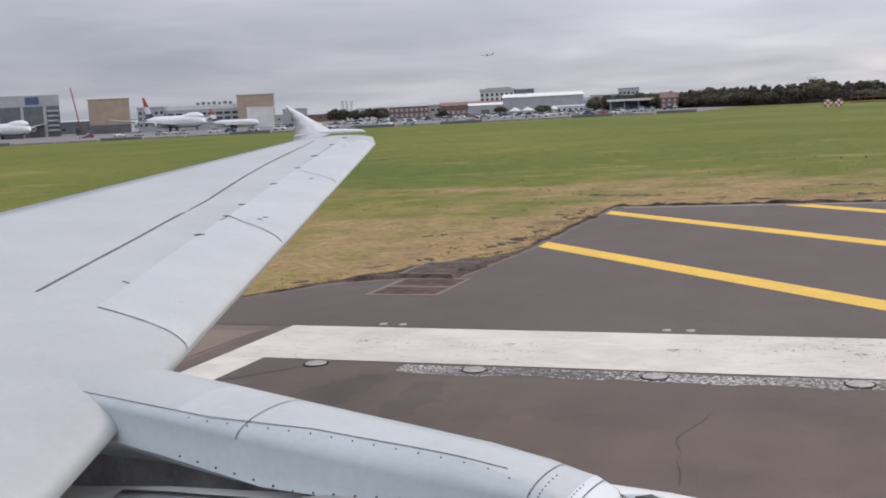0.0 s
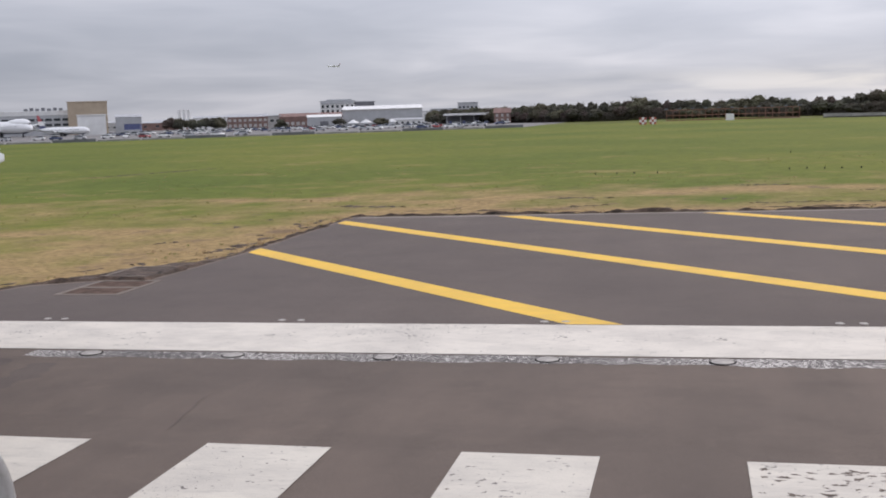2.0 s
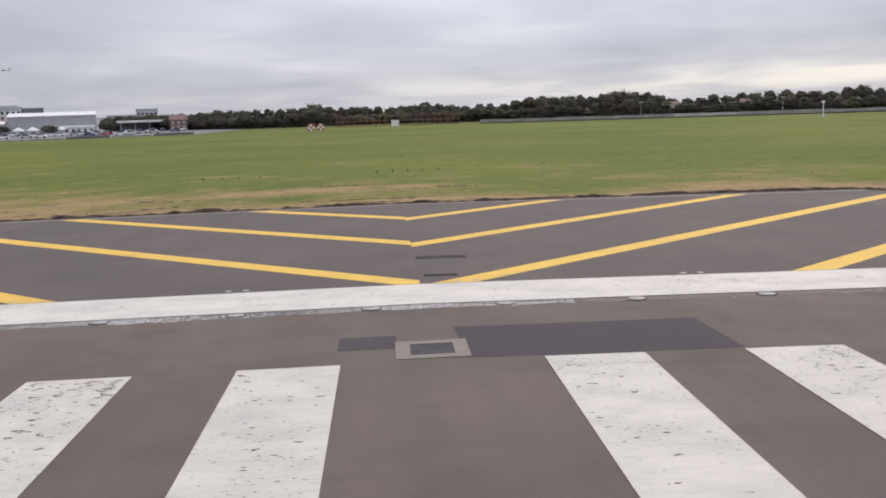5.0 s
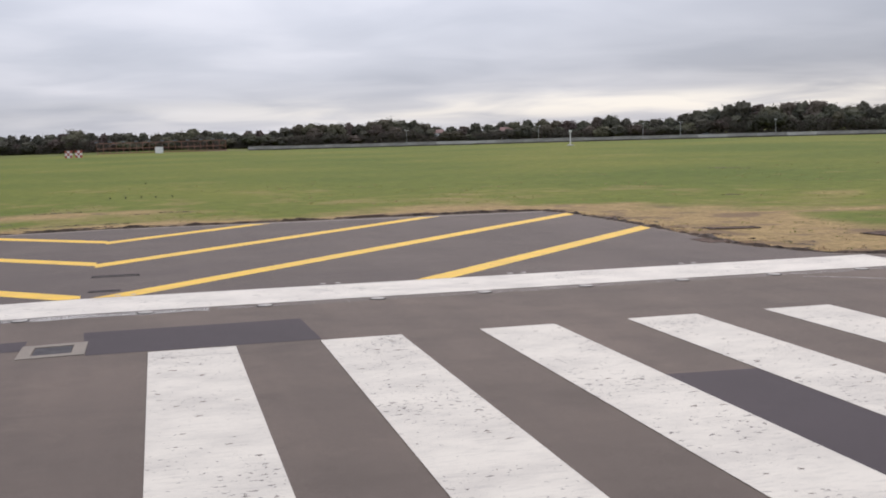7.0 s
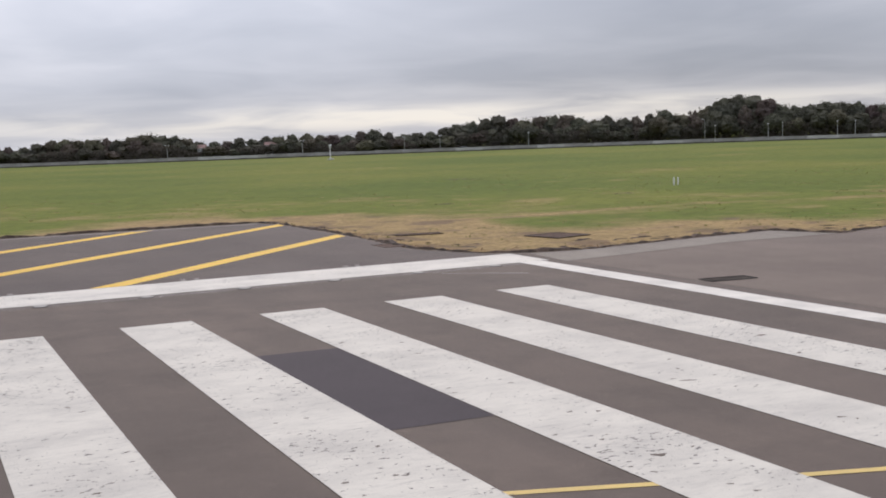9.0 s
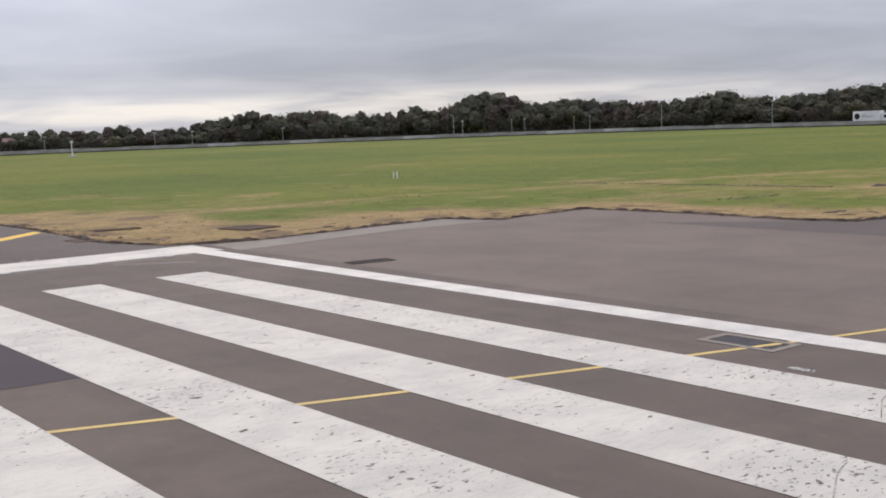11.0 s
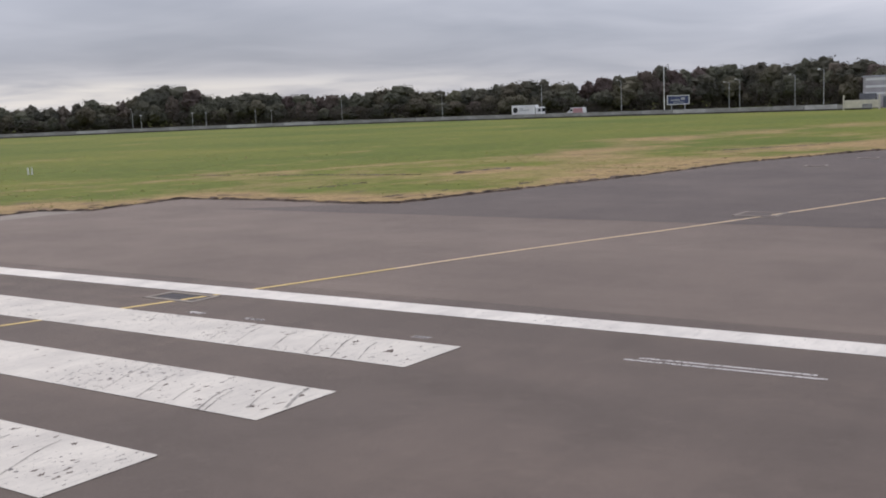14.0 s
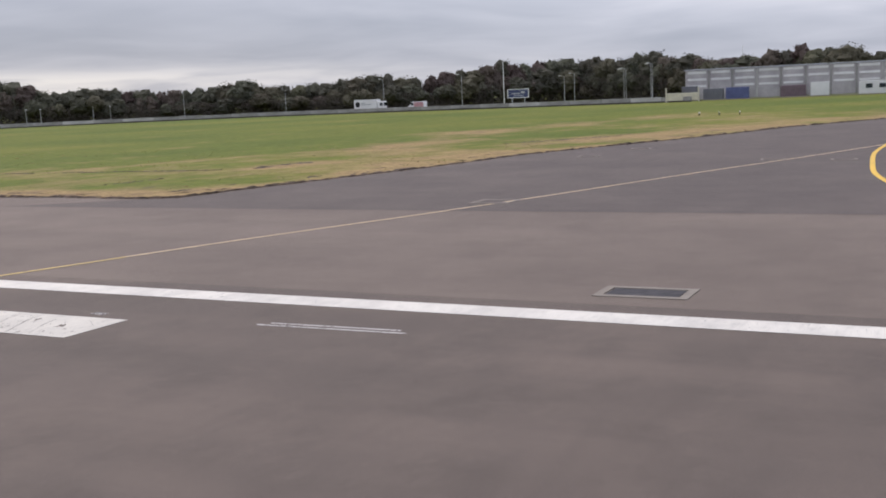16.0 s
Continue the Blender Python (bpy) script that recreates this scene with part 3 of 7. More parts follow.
def pit(x, y, w, d, rot, rim, frame_mat, panels, label, cover_mat=None):
    """A covered pit: a concrete frame set in the asphalt round one or more steel covers."""
    root = tagged(new("pit_cover"), label, "pit cover", "pit covers in the tarmac")
    root.matrix_world = pose(x, y, gz(x, y) + 0.012, 0, math.degrees(FALL) * (1 if x > CROWN_X else -1), rot)
    bm = bmesh.new()
    o = [(-w / 2, -d / 2), (w / 2, -d / 2), (w / 2, d / 2), (-w / 2, d / 2)]
    i = [(-w / 2 + rim, -d / 2 + rim), (w / 2 - rim, -d / 2 + rim), (w / 2 - rim, d / 2 - rim), (-w / 2 + rim, d / 2 - rim)]
    top_o, top_i = [bm.verts.new((*p, 0.012)) for p in o], [bm.verts.new((*p, 0.012)) for p in i]
    bot_o, bot_i = [bm.verts.new((*p, -0.02)) for p in o], [bm.verts.new((*p, -0.02)) for p in i]
    for k in range(4):
        n = (k + 1) % 4
        bm.faces.new((top_o[k], top_o[n], top_i[n], top_i[k]))
        bm.faces.new((bot_o[k], bot_o[n], top_o[n], top_o[k]))
        bm.faces.new((top_i[k], top_i[n], bot_i[n], bot_i[k]))
    part("frame", bm, frame_mat, root)
    span = d - 2 * rim
    for k in range(panels):
        y0 = -d / 2 + rim + span * k / panels + 0.04
        part("cover", box(-w / 2 + rim + 0.02, y0, -0.02, w / 2 - rim - 0.02, y0 + span / panels - 0.08, 0.002), cover_mat or STEEL_COVER, root)
    if panels == 2 and frame_mat is STAINED:
        part("divider", box(-w / 2 + rim + 0.01, -0.09, -0.02, w / 2 - rim - 0.01, 0.09, 0.011), frame_mat, root)
    return root


pit(-25.55, 13.4, 1.95, 2.5, 0, 0.14, STAINED, 2, "pale concrete frame round two rusty drain grates", GRATE)
pit(-26.15, 16.5, 1.75, 2.1, 0, 0.1, STAINED, 1, "half-buried concrete frame in bare dark soil", SOIL)
pit(-1.95, 0.92, 1.35, 1.45, 0, 0.27, CONCRETE, 1, "pale concrete frame round a dark steel cover")
pit(21.58, -19.7, 1.0, 1.82, -1, 0.17, CONCRETE, 1, "concrete frame round a dark cover, crossed by yellow line")
pit(25.5, -38.98, 1.26, 2.1, 1, 0.2, CONCRETE, 1, "pale concrete frame round a dark rectangular cover")
pit(44.4, -26.9, 1.7, 1.75, 0, 0.16, CONCRETE, 1, "faint concrete frame round an asphalt-filled cover", DARK_ASPHALT)
pit(24.85, -2.25, 1.65, 0.72, -8, 0.05, TAR, 1, "dark sunken rectangular cover beside the runway", SILT)
pit(24.9, 19.55, 2.3, 0.8, -10, 0.08, SOIL, 1, "narrow brown drain slot in bare dry soil", GRATE)
pit(29.35, 14.1, 2.15, 2.2, 12, 0.12, SOIL, 3, "brown drain grate lying in bare dry soil", GRATE)
pit(21.4, 15.0, 1.2, 1.6, 0, 0.1, GRATE, 2, "dark drain grate at the edge of the grass", GRATE)
pit(-1.1, 13.5, 1.5, 0.42, 0, 0.06, TAR, 2, "small dark cover pair in the blast pad", STEEL_COVER)
pit(-1.3, 9.9, 0.9, 0.3, 0, 0.05, TAR, 1, "small dark cover pair in the blast pad", STEEL_COVER)
for x, y in ((72.5, -21.3), (80.5, -22.6), (67.5, -34.4), (66.9, -38.4)):
    pit(x, y, 1.6, 1.4, 10, 0.14, CONCRETE, 1, "faint pale concrete frame in the dark taxiway", DARK_ASPHALT)


def disc_into(bm, r0, r1, z0, z1, seg=20):
    a = [bm.verts.new((r0 * math.cos(k * math.tau / seg), r0 * math.sin(k * math.tau / seg), z0)) for k in range(seg)]
    b = [bm.verts.new((r1 * math.cos(k * math.tau / seg), r1 * math.sin(k * math.tau / seg), z1)) for k in range(seg)]
    for k in range(seg):
        bm.faces.new((a[k], a[(k + 1) % seg], b[(k + 1) % seg], b[k]))
    return b


def inset_light():
    root = tagged(new("inset_light"), "round inset runway light with a white-painted rim", "runway light", "inset lights along the threshold bar")
    bm = bmesh.new()
    disc_into(bm, 0.23, 0.225, 0.0, 0.008)
    disc_into(bm, 0.225, 0.2, 0.0085, 0.010)
    part("surround", bm, TAR, root)
    bm = bmesh.new()
    disc_into(bm, 0.20, 0.18, 0.010, 0.018)
    disc_into(bm, 0.18, 0.10, 0.018, 0.020)
    part("rim", bm, RIM_WHITE, root)
    bm = bmesh.new()
    bm.faces.new(disc_into(bm, 0.10, 0.08, 0.020, 0.024))
    part("lens", bm, RIM_WHITE, root)
    return root


first = inset_light()
first.matrix_world = pose(-24.25, 5.36, gz(-24.25, 0) + 0.018)
for k in range(1, 16):
    x = -24.25 + 3.02 * k
    copy_thing(first, pose(x, 5.33, gz(x, 0) + 0.018))


def painted_ring():
    bm = bmesh.new()
    rng = random.Random(3)
    for _ in range(9):
        x, y, r = rng.gauss(0, 0.17), rng.gauss(0, 0.12), rng.uniform(0.02, 0.05)
        bm.faces.new([bm.verts.new((x + r * rng.uniform(0.5, 1.5) * math.cos(k * math.tau / 8), y + r * rng.uniform(0.4, 1.0) * math.sin(k * math.tau / 8), 0.003)) for k in range(8)])
    return tagged(mesh_object("sealed_socket", bm, SOCKET), "sealed round socket showing through the white bar", "marking", "sealed sockets in the threshold bar", "structure")


first = painted_ring()
first.matrix_world = pose(-24.2, 7.18, gz(-24.2, 0) + 0.019)
for k in range(1, 16):
    x = -24.2 + 3.01 * k
    copy_thing(first, pose(x, 7.18 + 0.05 * math.sin(k * 2.1), gz(x, 0) + 0.019, 0, 0, 40 * math.sin(k)))
for k in range(8):
    for dx in (0, 0.45):
        x = -24.5 + 5.9 * k + dx
        bm = bmesh.new()
        bm.faces.new(disc_into(bm, 0.095, 0.08, 0, 0.012, 14))
        ob = mesh_object("stud_light", bm, RIM_WHITE)
        ob.matrix_world = pose(x, 8.85, gz(x, 0) + 0.013)
        tagged(ob, "small pale round stud light in dark asphalt", "runway light", "stud lights beyond the bar")


def crack(pts, width, mat=CRACK, lift=0.0195, label="thin dark sealed crack in the asphalt", cat="crack"):
    rng = random.Random(int(abs(pts[0][0] * 77 + pts[0][1] * 13)))
    fine = []
    for (ax, ay), (bx, by) in zip(pts, pts[1:]):
        n = max(2, int(math.hypot(bx - ax, by - ay) / 0.35))
        for k in range(n):
            t = k / n
            fine.append((ax + (bx - ax) * t + rng.uniform(-0.05, 0.05), ay + (by - ay) * t + rng.uniform(-0.05, 0.05)))
    fine.append(pts[-1])
    tagged(ribbon("crack", fine, width, lift, mat), label, cat, "cracks in the tarmac", "structure")


for pts in ([(-17.1, 3.5), (-17.4, 2.4), (-17.1, 0.6)], [(-1.2, -0.9), (1.2, -0.75), (3.3, -0.95)], [(1.9, -1.3), (3.4, -2.2)],
            [(17.2, 3.3), (22.0, 2.5)], [(16.5, 4.5), (19.6, 3.1), (22.2, 3.0)], [(-24.6, 0.4), (-22.5, 3.7)], [(26.5, -8.0), (32, -16.5), (33.5, -22)], [(30, 1.0), (35.5, -6.0)], [(19.7, -2.6), (21.4, -8.5), (22.2, -14)]):
    crack(pts, 0.009)


def build_chips():
    """Larger flakes lost from the stripes, down to the asphalt."""
    rng = random.Random(29)
    bm = bmesh.new()
    spots = [(18.9, -28.3, 0.22), (19.3, -27.2, 0.12), (19.0, -9.8, 0.17), (14.9, -12.3, 0.13), (11.6, -15.6, 0.13), (11.2, -18.0, 0.12)]
    for _ in range(560):
        i = rng.choice((-3, -2, -1, 0, 1, 2, 3, 3, 4, 4, 5, 5))
        x0 = 3.6 * i if i >= 0 else -5.4 - 3.6 * (-i - 1)
        y = -29 + 28.6 * rng.random() ** (1.7 if i > 2 else 1.0)
        spots.append((x0 + rng.uniform(0.1, 1.7), y, rng.uniform(0.02, 0.085)))
    worn = random.Random(43)
    # the heads of two stripes are worn the most
    for _ in range(80):
        spots.append((-9.0 + worn.uniform(0.1, 1.7), -0.2 - 3.2 * worn.random() ** 1.3, worn.uniform(0.02, 0.085)))
    for k in range(9):
        spots.append((-7.36 + worn.uniform(-0.1, 0.06), -0.25 - 0.14 * k, worn.uniform(0.05, 0.11)))
    for _ in range(26):
        spots.append((-5.4 + worn.uniform(0.1, 1.7), -0.25 - 2.6 * worn.random() ** 1.8, worn.uniform(0.02, 0.07)))
    spots.append((-5.25, -0.42, 0.11))
    for x, y, r in spots:
        n = 15
        ring = []
        turn = rng.uniform(-0.5, 0.5)
        for k in range(n):
            a = math.tau * k / n
            q = r * rng.choice((0.35, 0.55, 0.8, 1.15))
            ex, ey = q * 1.15 * math.cos(a), q * 0.6 * math.sin(a)
            px, py = x + ex * math.cos(turn) - ey * math.sin(turn), y + ex * math.sin(turn) + ey * math.cos(turn)
            ring.append(bm.verts.new((px, py, -FALL * abs(px - CROWN_X) + 0.0192)))
        bm.faces.new(ring)
    tagged(mesh_object("paint_flakes", bm, RUNWAY), "dark flakes where white paint has come off", "marking", kind="stuff")


build_chips()
# tyre scuffs over the ends of the stripes
SCUFFS = [(14.39, -28.08, 1.1, 0.05), (14.41, -28.21, 1.05, 0.035), (14.8, -28.72, 1.15, 0.035), (15.1, -29.24, 1.05, 0.075), (14.45, -26.62, 1.4, 0.03), (14.5, -25.7, 1.5, 0.025), (14.6, -27.3, 0.8, 0.025),
          (18.05, -25.1, 1.6, 0.03), (18.05, -26.1, 1.5, 0.035), (18.2, -26.9, 1.5, 0.03), (18.05, -27.6, 1.6, 0.045), (18.1, -28.2, 1.3, 0.035), (18.2, -24.3, 1.4, 0.025), (10.9, -28.2, 1.5, 0.03), (10.9, -27.2, 1.3, 0.025)]
for x, y, run, w in SCUFFS:
    bend = spline([(x, y), (x + run * 0.36, y + run * 0.19), (x + run * 0.7, y + run * 0.36), (x + run, y + run * 0.45)], 6)
    tagged(ribbon("tyre_scuff", bend, w * 0.8, 0.0215, RUBBER_MARK), "curved grey tyre scuff across white paint", "tyre mark", "tyre scuffs on the stripes", "structure")
DASH_PAINT = paint("worn_dash_paint", (0.50, 0.47, 0.44), (0.13, 0.115, 0.105), 1.35, chip_scale=3.4)
for dx in (0.0, 0.2):
    tagged(ribbon("faded_dash", [(20.2 + dx, -32.4 - dx), (20.25 + dx, -34.0), (20.3 + dx, -35.8 + dx)], 0.09, 0.014, DASH_PAINT), "faded remains of a white dash", "marking", "faded dashes", "structure")
for x0, y0, x1, y1 in ((20.1, -22.0, 20.3, -21.5), (20.1, -23.9, 20.25, -23.3), (20.1, -28.3, 20.3, -27.9)):
    tagged(laid("faded_dash", rect(x0, y0, x1, y1), 0.0135, GHOST_PAINT), "faded remains of white paint flecks", "marking", "faded dashes", "structure")
tagged(ribbon("faded_line", [(18.6, 4.7), (19.6, 4.0), (20.9, 2.9)], 0.07, 0.0137, DASH_PAINT), "thin faded pale line on the asphalt", "marking", kind="structure")
arc = spline([(80.5, -39.6), (72.3, -39.55), (63.4, -40.2), (56.5, -41.0), (50.0, -42.6), (42.0, -46.0), (34.0, -52.0), (28.0, -60.0)])
tagged(ribbon("holding_loop", arc, 0.26, 0.018, YELLOW_PAINT), "curved yellow taxiway guide line", "marking", kind="structure")

# ---- crumbling turf edge and tufts ----
bare = ragged([(-28.3, 14.4), (-26.4, 15.1), (-25.1, 14.9), (-24.75, 17.0), (-24.8, 20.0), (-25.7, 19.0), (-26.6, 18.0), (-27.6, 16.6), (-28.3, 14.4)], 0.5, 0.25, 12)[:-1]
tagged(laid("bare_soil", bare, -0.016, SOIL), "bare dark brown soil behind the drain grates", "soil", kind="structure")
SKID = asphalt("rubber_darkened_asphalt", (0.106, 0.084, 0.073), (0.122, 0.096, 0.082), 0.6)
for o in ([(-23.9, 1.2), (-23.0, 0.9), (-22.6, 3.0), (-22.5, 4.8), (-23.2, 4.8), (-23.6, 3.2)], [(-21.9, 1.6), (-21.4, 1.5), (-21.2, 3.4), (-21.5, 4.6), (-21.9, 4.4)]):
    tagged(laid("rubber_stain", ragged(o + o[:1], 0.22, 0.16, 3)[:-1], 0.0092, SKID), "dark smear of tyre rubber on the asphalt", "stain", kind="structure")


def paved_at(x, y):
    inside = False
    for (ax, ay), (bx, by) in zip(paved, paved[1:] + paved[:1]):
        if (ay > y) != (by > y) and x < (bx - ax) * (y - ay) / (by - ay) + ax:
            inside = not inside
    return inside


def loft(bm, rings, closed=True):
    prev = None
    for ring in rings:
        cur = [bm.verts.new(p) for p in ring]
        if prev:
            n = len(cur)
            for k in range(n if closed else n - 1):
                bm.faces.new((prev[k], prev[(k + 1) % n], cur[(k + 1) % n], cur[k]))
        prev = cur
    return prev


def build_turf_edge():
    rng = random.Random(4)
    bm = bmesh.new()
    line = [p for p in ragged(EDGE[2:-2], 0.35, 0.10, 6)]
    prev = None
    for i, (x, y) in enumerate(line):
        ax, ay = line[max(0, i - 1)]
        bx, by = line[min(len(line) - 1, i + 1)]
        l = math.hypot(bx - ax, by - ay) or 1
        nx, ny = -(by - ay) / l, (bx - ax) / l
        g = gz(x, y)
        lump = noise.noise(Vector((x * 0.22, y * 0.22, 9)))
        w = max(0.01, 0.06 + 0.42 * lump + rng.uniform(-0.16, 0.16))
        h = max(0.0, (0.095 if x > 30 or y > 32 else 0.08) + 0.06 * noise.noise(Vector((x * 0.5, y * 0.5, 2))) + 0.09 * noise.noise(Vector((x * 2.3, y * 2.3, 7))) + 0.05 * lump + rng.uniform(-0.035, 0.035))
        ring = [bm.verts.new((x - nx * 0.06, y - ny * 0.06, g + 0.006)), bm.verts.new((x + nx * 0.05, y + ny * 0.05, g + h)),
                bm.verts.new((x + nx * w, y + ny * w, g + h * 0.9)), bm.verts.new((x + nx * (w + 0.22), y + ny * (w + 0.22), g - 0.03))]
        if prev:
            for k in range(3):
                bm.faces.new((prev[k], ring[k], ring[k + 1], prev[k + 1]))
        prev = ring
    tagged(mesh_object("turf_edge", bm, SOIL), "crumbling dark soil lip along the tarmac edge", "soil", kind="stuff")


build_turf_edge()


def build_scrapes():
    """Torn strips and clods of bare soil lying in the verge just beyond the tarmac."""
    rng = random.Random(17)
    bm = bmesh.new()
    for (ax, ay), (bx, by) in zip(EDGE[2:-4], EDGE[3:-3]):
        l = math.hypot(bx - ax, by - ay)
        ux, uy = (bx - ax) / l, (by - ay) / l
        for _ in range(int(l * 1.15) + (rng.random() < (l * 1.15) % 1)):
            k, o = rng.random(), 0.25 + rng.expovariate(0.8)
            x, y = ax + (bx - ax) * k - uy * o, ay + (by - ay) * k + ux * o
            if paved_at(x, y) or o > 6:
                continue
            long, w, h = rng.uniform(0.2, 1.3), rng.uniform(0.06, 0.2), rng.uniform(0.015, 0.05)
            turn = rng.uniform(-0.35, 0.35)
            dx, dy = ux * math.cos(turn) - uy * math.sin(turn), ux * math.sin(turn) + uy * math.cos(turn)
            n = max(4, int(long / 0.16))
            rings = []
            for j in range(n + 1):
                t = j / n
                swell = math.sin(math.pi * min(0.97, max(0.03, t))) * rng.uniform(0.5, 1.2)
                wob = 0.12 * math.sin(5 * t + x) + rng.uniform(-0.04, 0.04)
                px, py = x + dx * long * (t - 0.5) - dy * wob, y + dy * long * (t - 0.5) + dx * wob
                z = gz(px, py) - 0.04
                rings.append([(px - dy * w * q * swell, py + dx * w * q * swell, z + (h * rng.uniform(0.6, 1.1) * swell + 0.012 if abs(q) < 0.9 else 0.0)) for q in (-1.0, -0.45, 0.4, 1.0)])
            loft(bm, rings, closed=False)
    # longer wheel ruts torn into the grass beyond the blast pad
    for (ax, ay), (bx, by), w in (((-7.3, 49.3), (-4.4, 48.7), 0.2), ((0.4, 45.1), (2.8, 44.9), 0.22), ((-15.3, 37.25), (-13.4, 37.65), 0.2), ((-8.4, 39.6), (-7.5, 40.4), 0.3), ((-7.1, 37.3), (-4.0, 37.6), 0.18),
                                  ((-4.0, 37.6), (-1.2, 37.0), 0.2), ((-1.4, 44.0), (-0.2, 43.9), 0.25), ((-11.7, 33.9), (-10.8, 33.9), 0.35), ((-5.2, 35.4), (-2.0, 35.2), 0.15), ((36.8, 41.4), (38.2, 41.2), 0.2), ((51.6, 40.2), (53.2, 39.9), 0.3),
                                  ((-27.9, 15.4), (-26.9, 16.2), 0.3), ((-26.2, 21.0), (-25.7, 24.0), 0.3), ((53.0, 4.0), (57.5, 3.0), 0.2), ((48.6, -5.2), (50.5, -5.6), 0.3), ((63.1, 25.0), (63.0, 20.8), 0.3), ((63.2, 20.0), (64.4, 3.7), 0.3), ((65.4, 1.6), (68.1, 1.9), 0.7), ((68.3, 1.8), (71.8, 0.6), 0.8), ((53.0, -8.9), (54.8, -9.3), 0.3),
                                  ((57.3, -8.4), (58.9, -8.6), 0.4), ((23.9, 20.4), (26.1, 19.8), 0.25), ((59.2, 83.9), (61.5, 78.9), 0.5), ((-63.6, 74.3), (-57.0, 90.0), 0.45), ((-28.0, 39.9), (-23.8, 38.8), 0.45), ((-17.5, 42.6), (-13.6, 42.0), 0.3), ((92, -6.2), (102.4, -14.3), 0.6)):
        l = math.hypot(bx - ax, by - ay)
        n = int(l / 0.18)
        rings = []
        for j in range(n + 1):
            t = j / n
            swell = min(1.0, 4 * min(t, 1 - t) + 0.1) * rng.uniform(0.3, 1.5)
            dx, dy = (bx - ax) / l, (by - ay) / l
            wob = rng.uniform(-0.2, 0.2)
            px, py = ax + (bx - ax) * t - dy * wob, ay + (by - ay) * t + dx * wob
            z = gz(px, py) - 0.03
            rings.append([(px - dy * w * q * swell, py + dx * w * q * swell, z + (rng.uniform(-0.02, 0.05) if abs(q) < 0.9 else -0.02)) for q in (-1.0, -0.45, 0.4, 1.0)])
        loft(bm, rings, closed=False)
    tagged(mesh_object("soil_scrapes", bm, SOIL), "torn strips of bare dark soil in dry grass", "soil", kind="stuff")


build_scrapes()


def leaf_material(name, a, b, c):
    m = bpy.data.materials.new(name)
    m.use_nodes = True
    nt = m.node_tree
    bsdf = nt.nodes["Principled BSDF"]
    bsdf.inputs["Roughness"].default_value, bsdf.inputs["Specular IOR Level"].default_value = 0.8, 0.2
    geo = nt.nodes.new("ShaderNodeNewGeometry")
    n = nt.nodes.new("ShaderNodeValToRGB")
    n.color_ramp.elements.new(0.5)
    for e, (p, col) in zip(n.color_ramp.elements, ((0.0, a), (0.55, b), (1.0, c))):
        e.position, e.color = p, (*col, 1)
    link(nt, geo.outputs["Random Per Island"], n.inputs[0])
    info = nt.nodes.new("ShaderNodeObjectInfo")
    hsv = nt.nodes.new("ShaderNodeHueSaturation")
    link(nt, n.outputs[0], hsv.inputs["Color"])
    link(nt, maths(nt, "ADD", maths(nt, "MULTIPLY", info.outputs["Random"], 0.3), 1.0), hsv.inputs["Value"])
    link(nt, maths(nt, "ADD", maths(nt, "MULTIPLY", info.outputs["Random"], 0.05), 0.465), hsv.inputs["Hue"])
    link(nt, hsv.outputs[0], bsdf.inputs["Base Color"])
    thin = nt.nodes.new("ShaderNodeBsdfTranslucent")
    both = nt.nodes.new("ShaderNodeMixShader")
    both.inputs[0].default_value = 0.4
    link(nt, hsv.outputs[0], thin.inputs["Color"])
    link(nt, bsdf.outputs[0], both.inputs[1])
    link(nt, thin.outputs[0], both.inputs[2])
    link(nt, both.outputs[0], nt.nodes["Material Output"].inputs["Surface"])
    return m


DRY_BLADES = leaf_material("dry_blades", (0.27, 0.20, 0.11), (0.36, 0.27, 0.16), (0.27, 0.23, 0.11))
GREEN_BLADES = leaf_material("green_blades", (0.14, 0.17, 0.05), (0.19, 0.21, 0.07), (0.24, 0.235, 0.09))


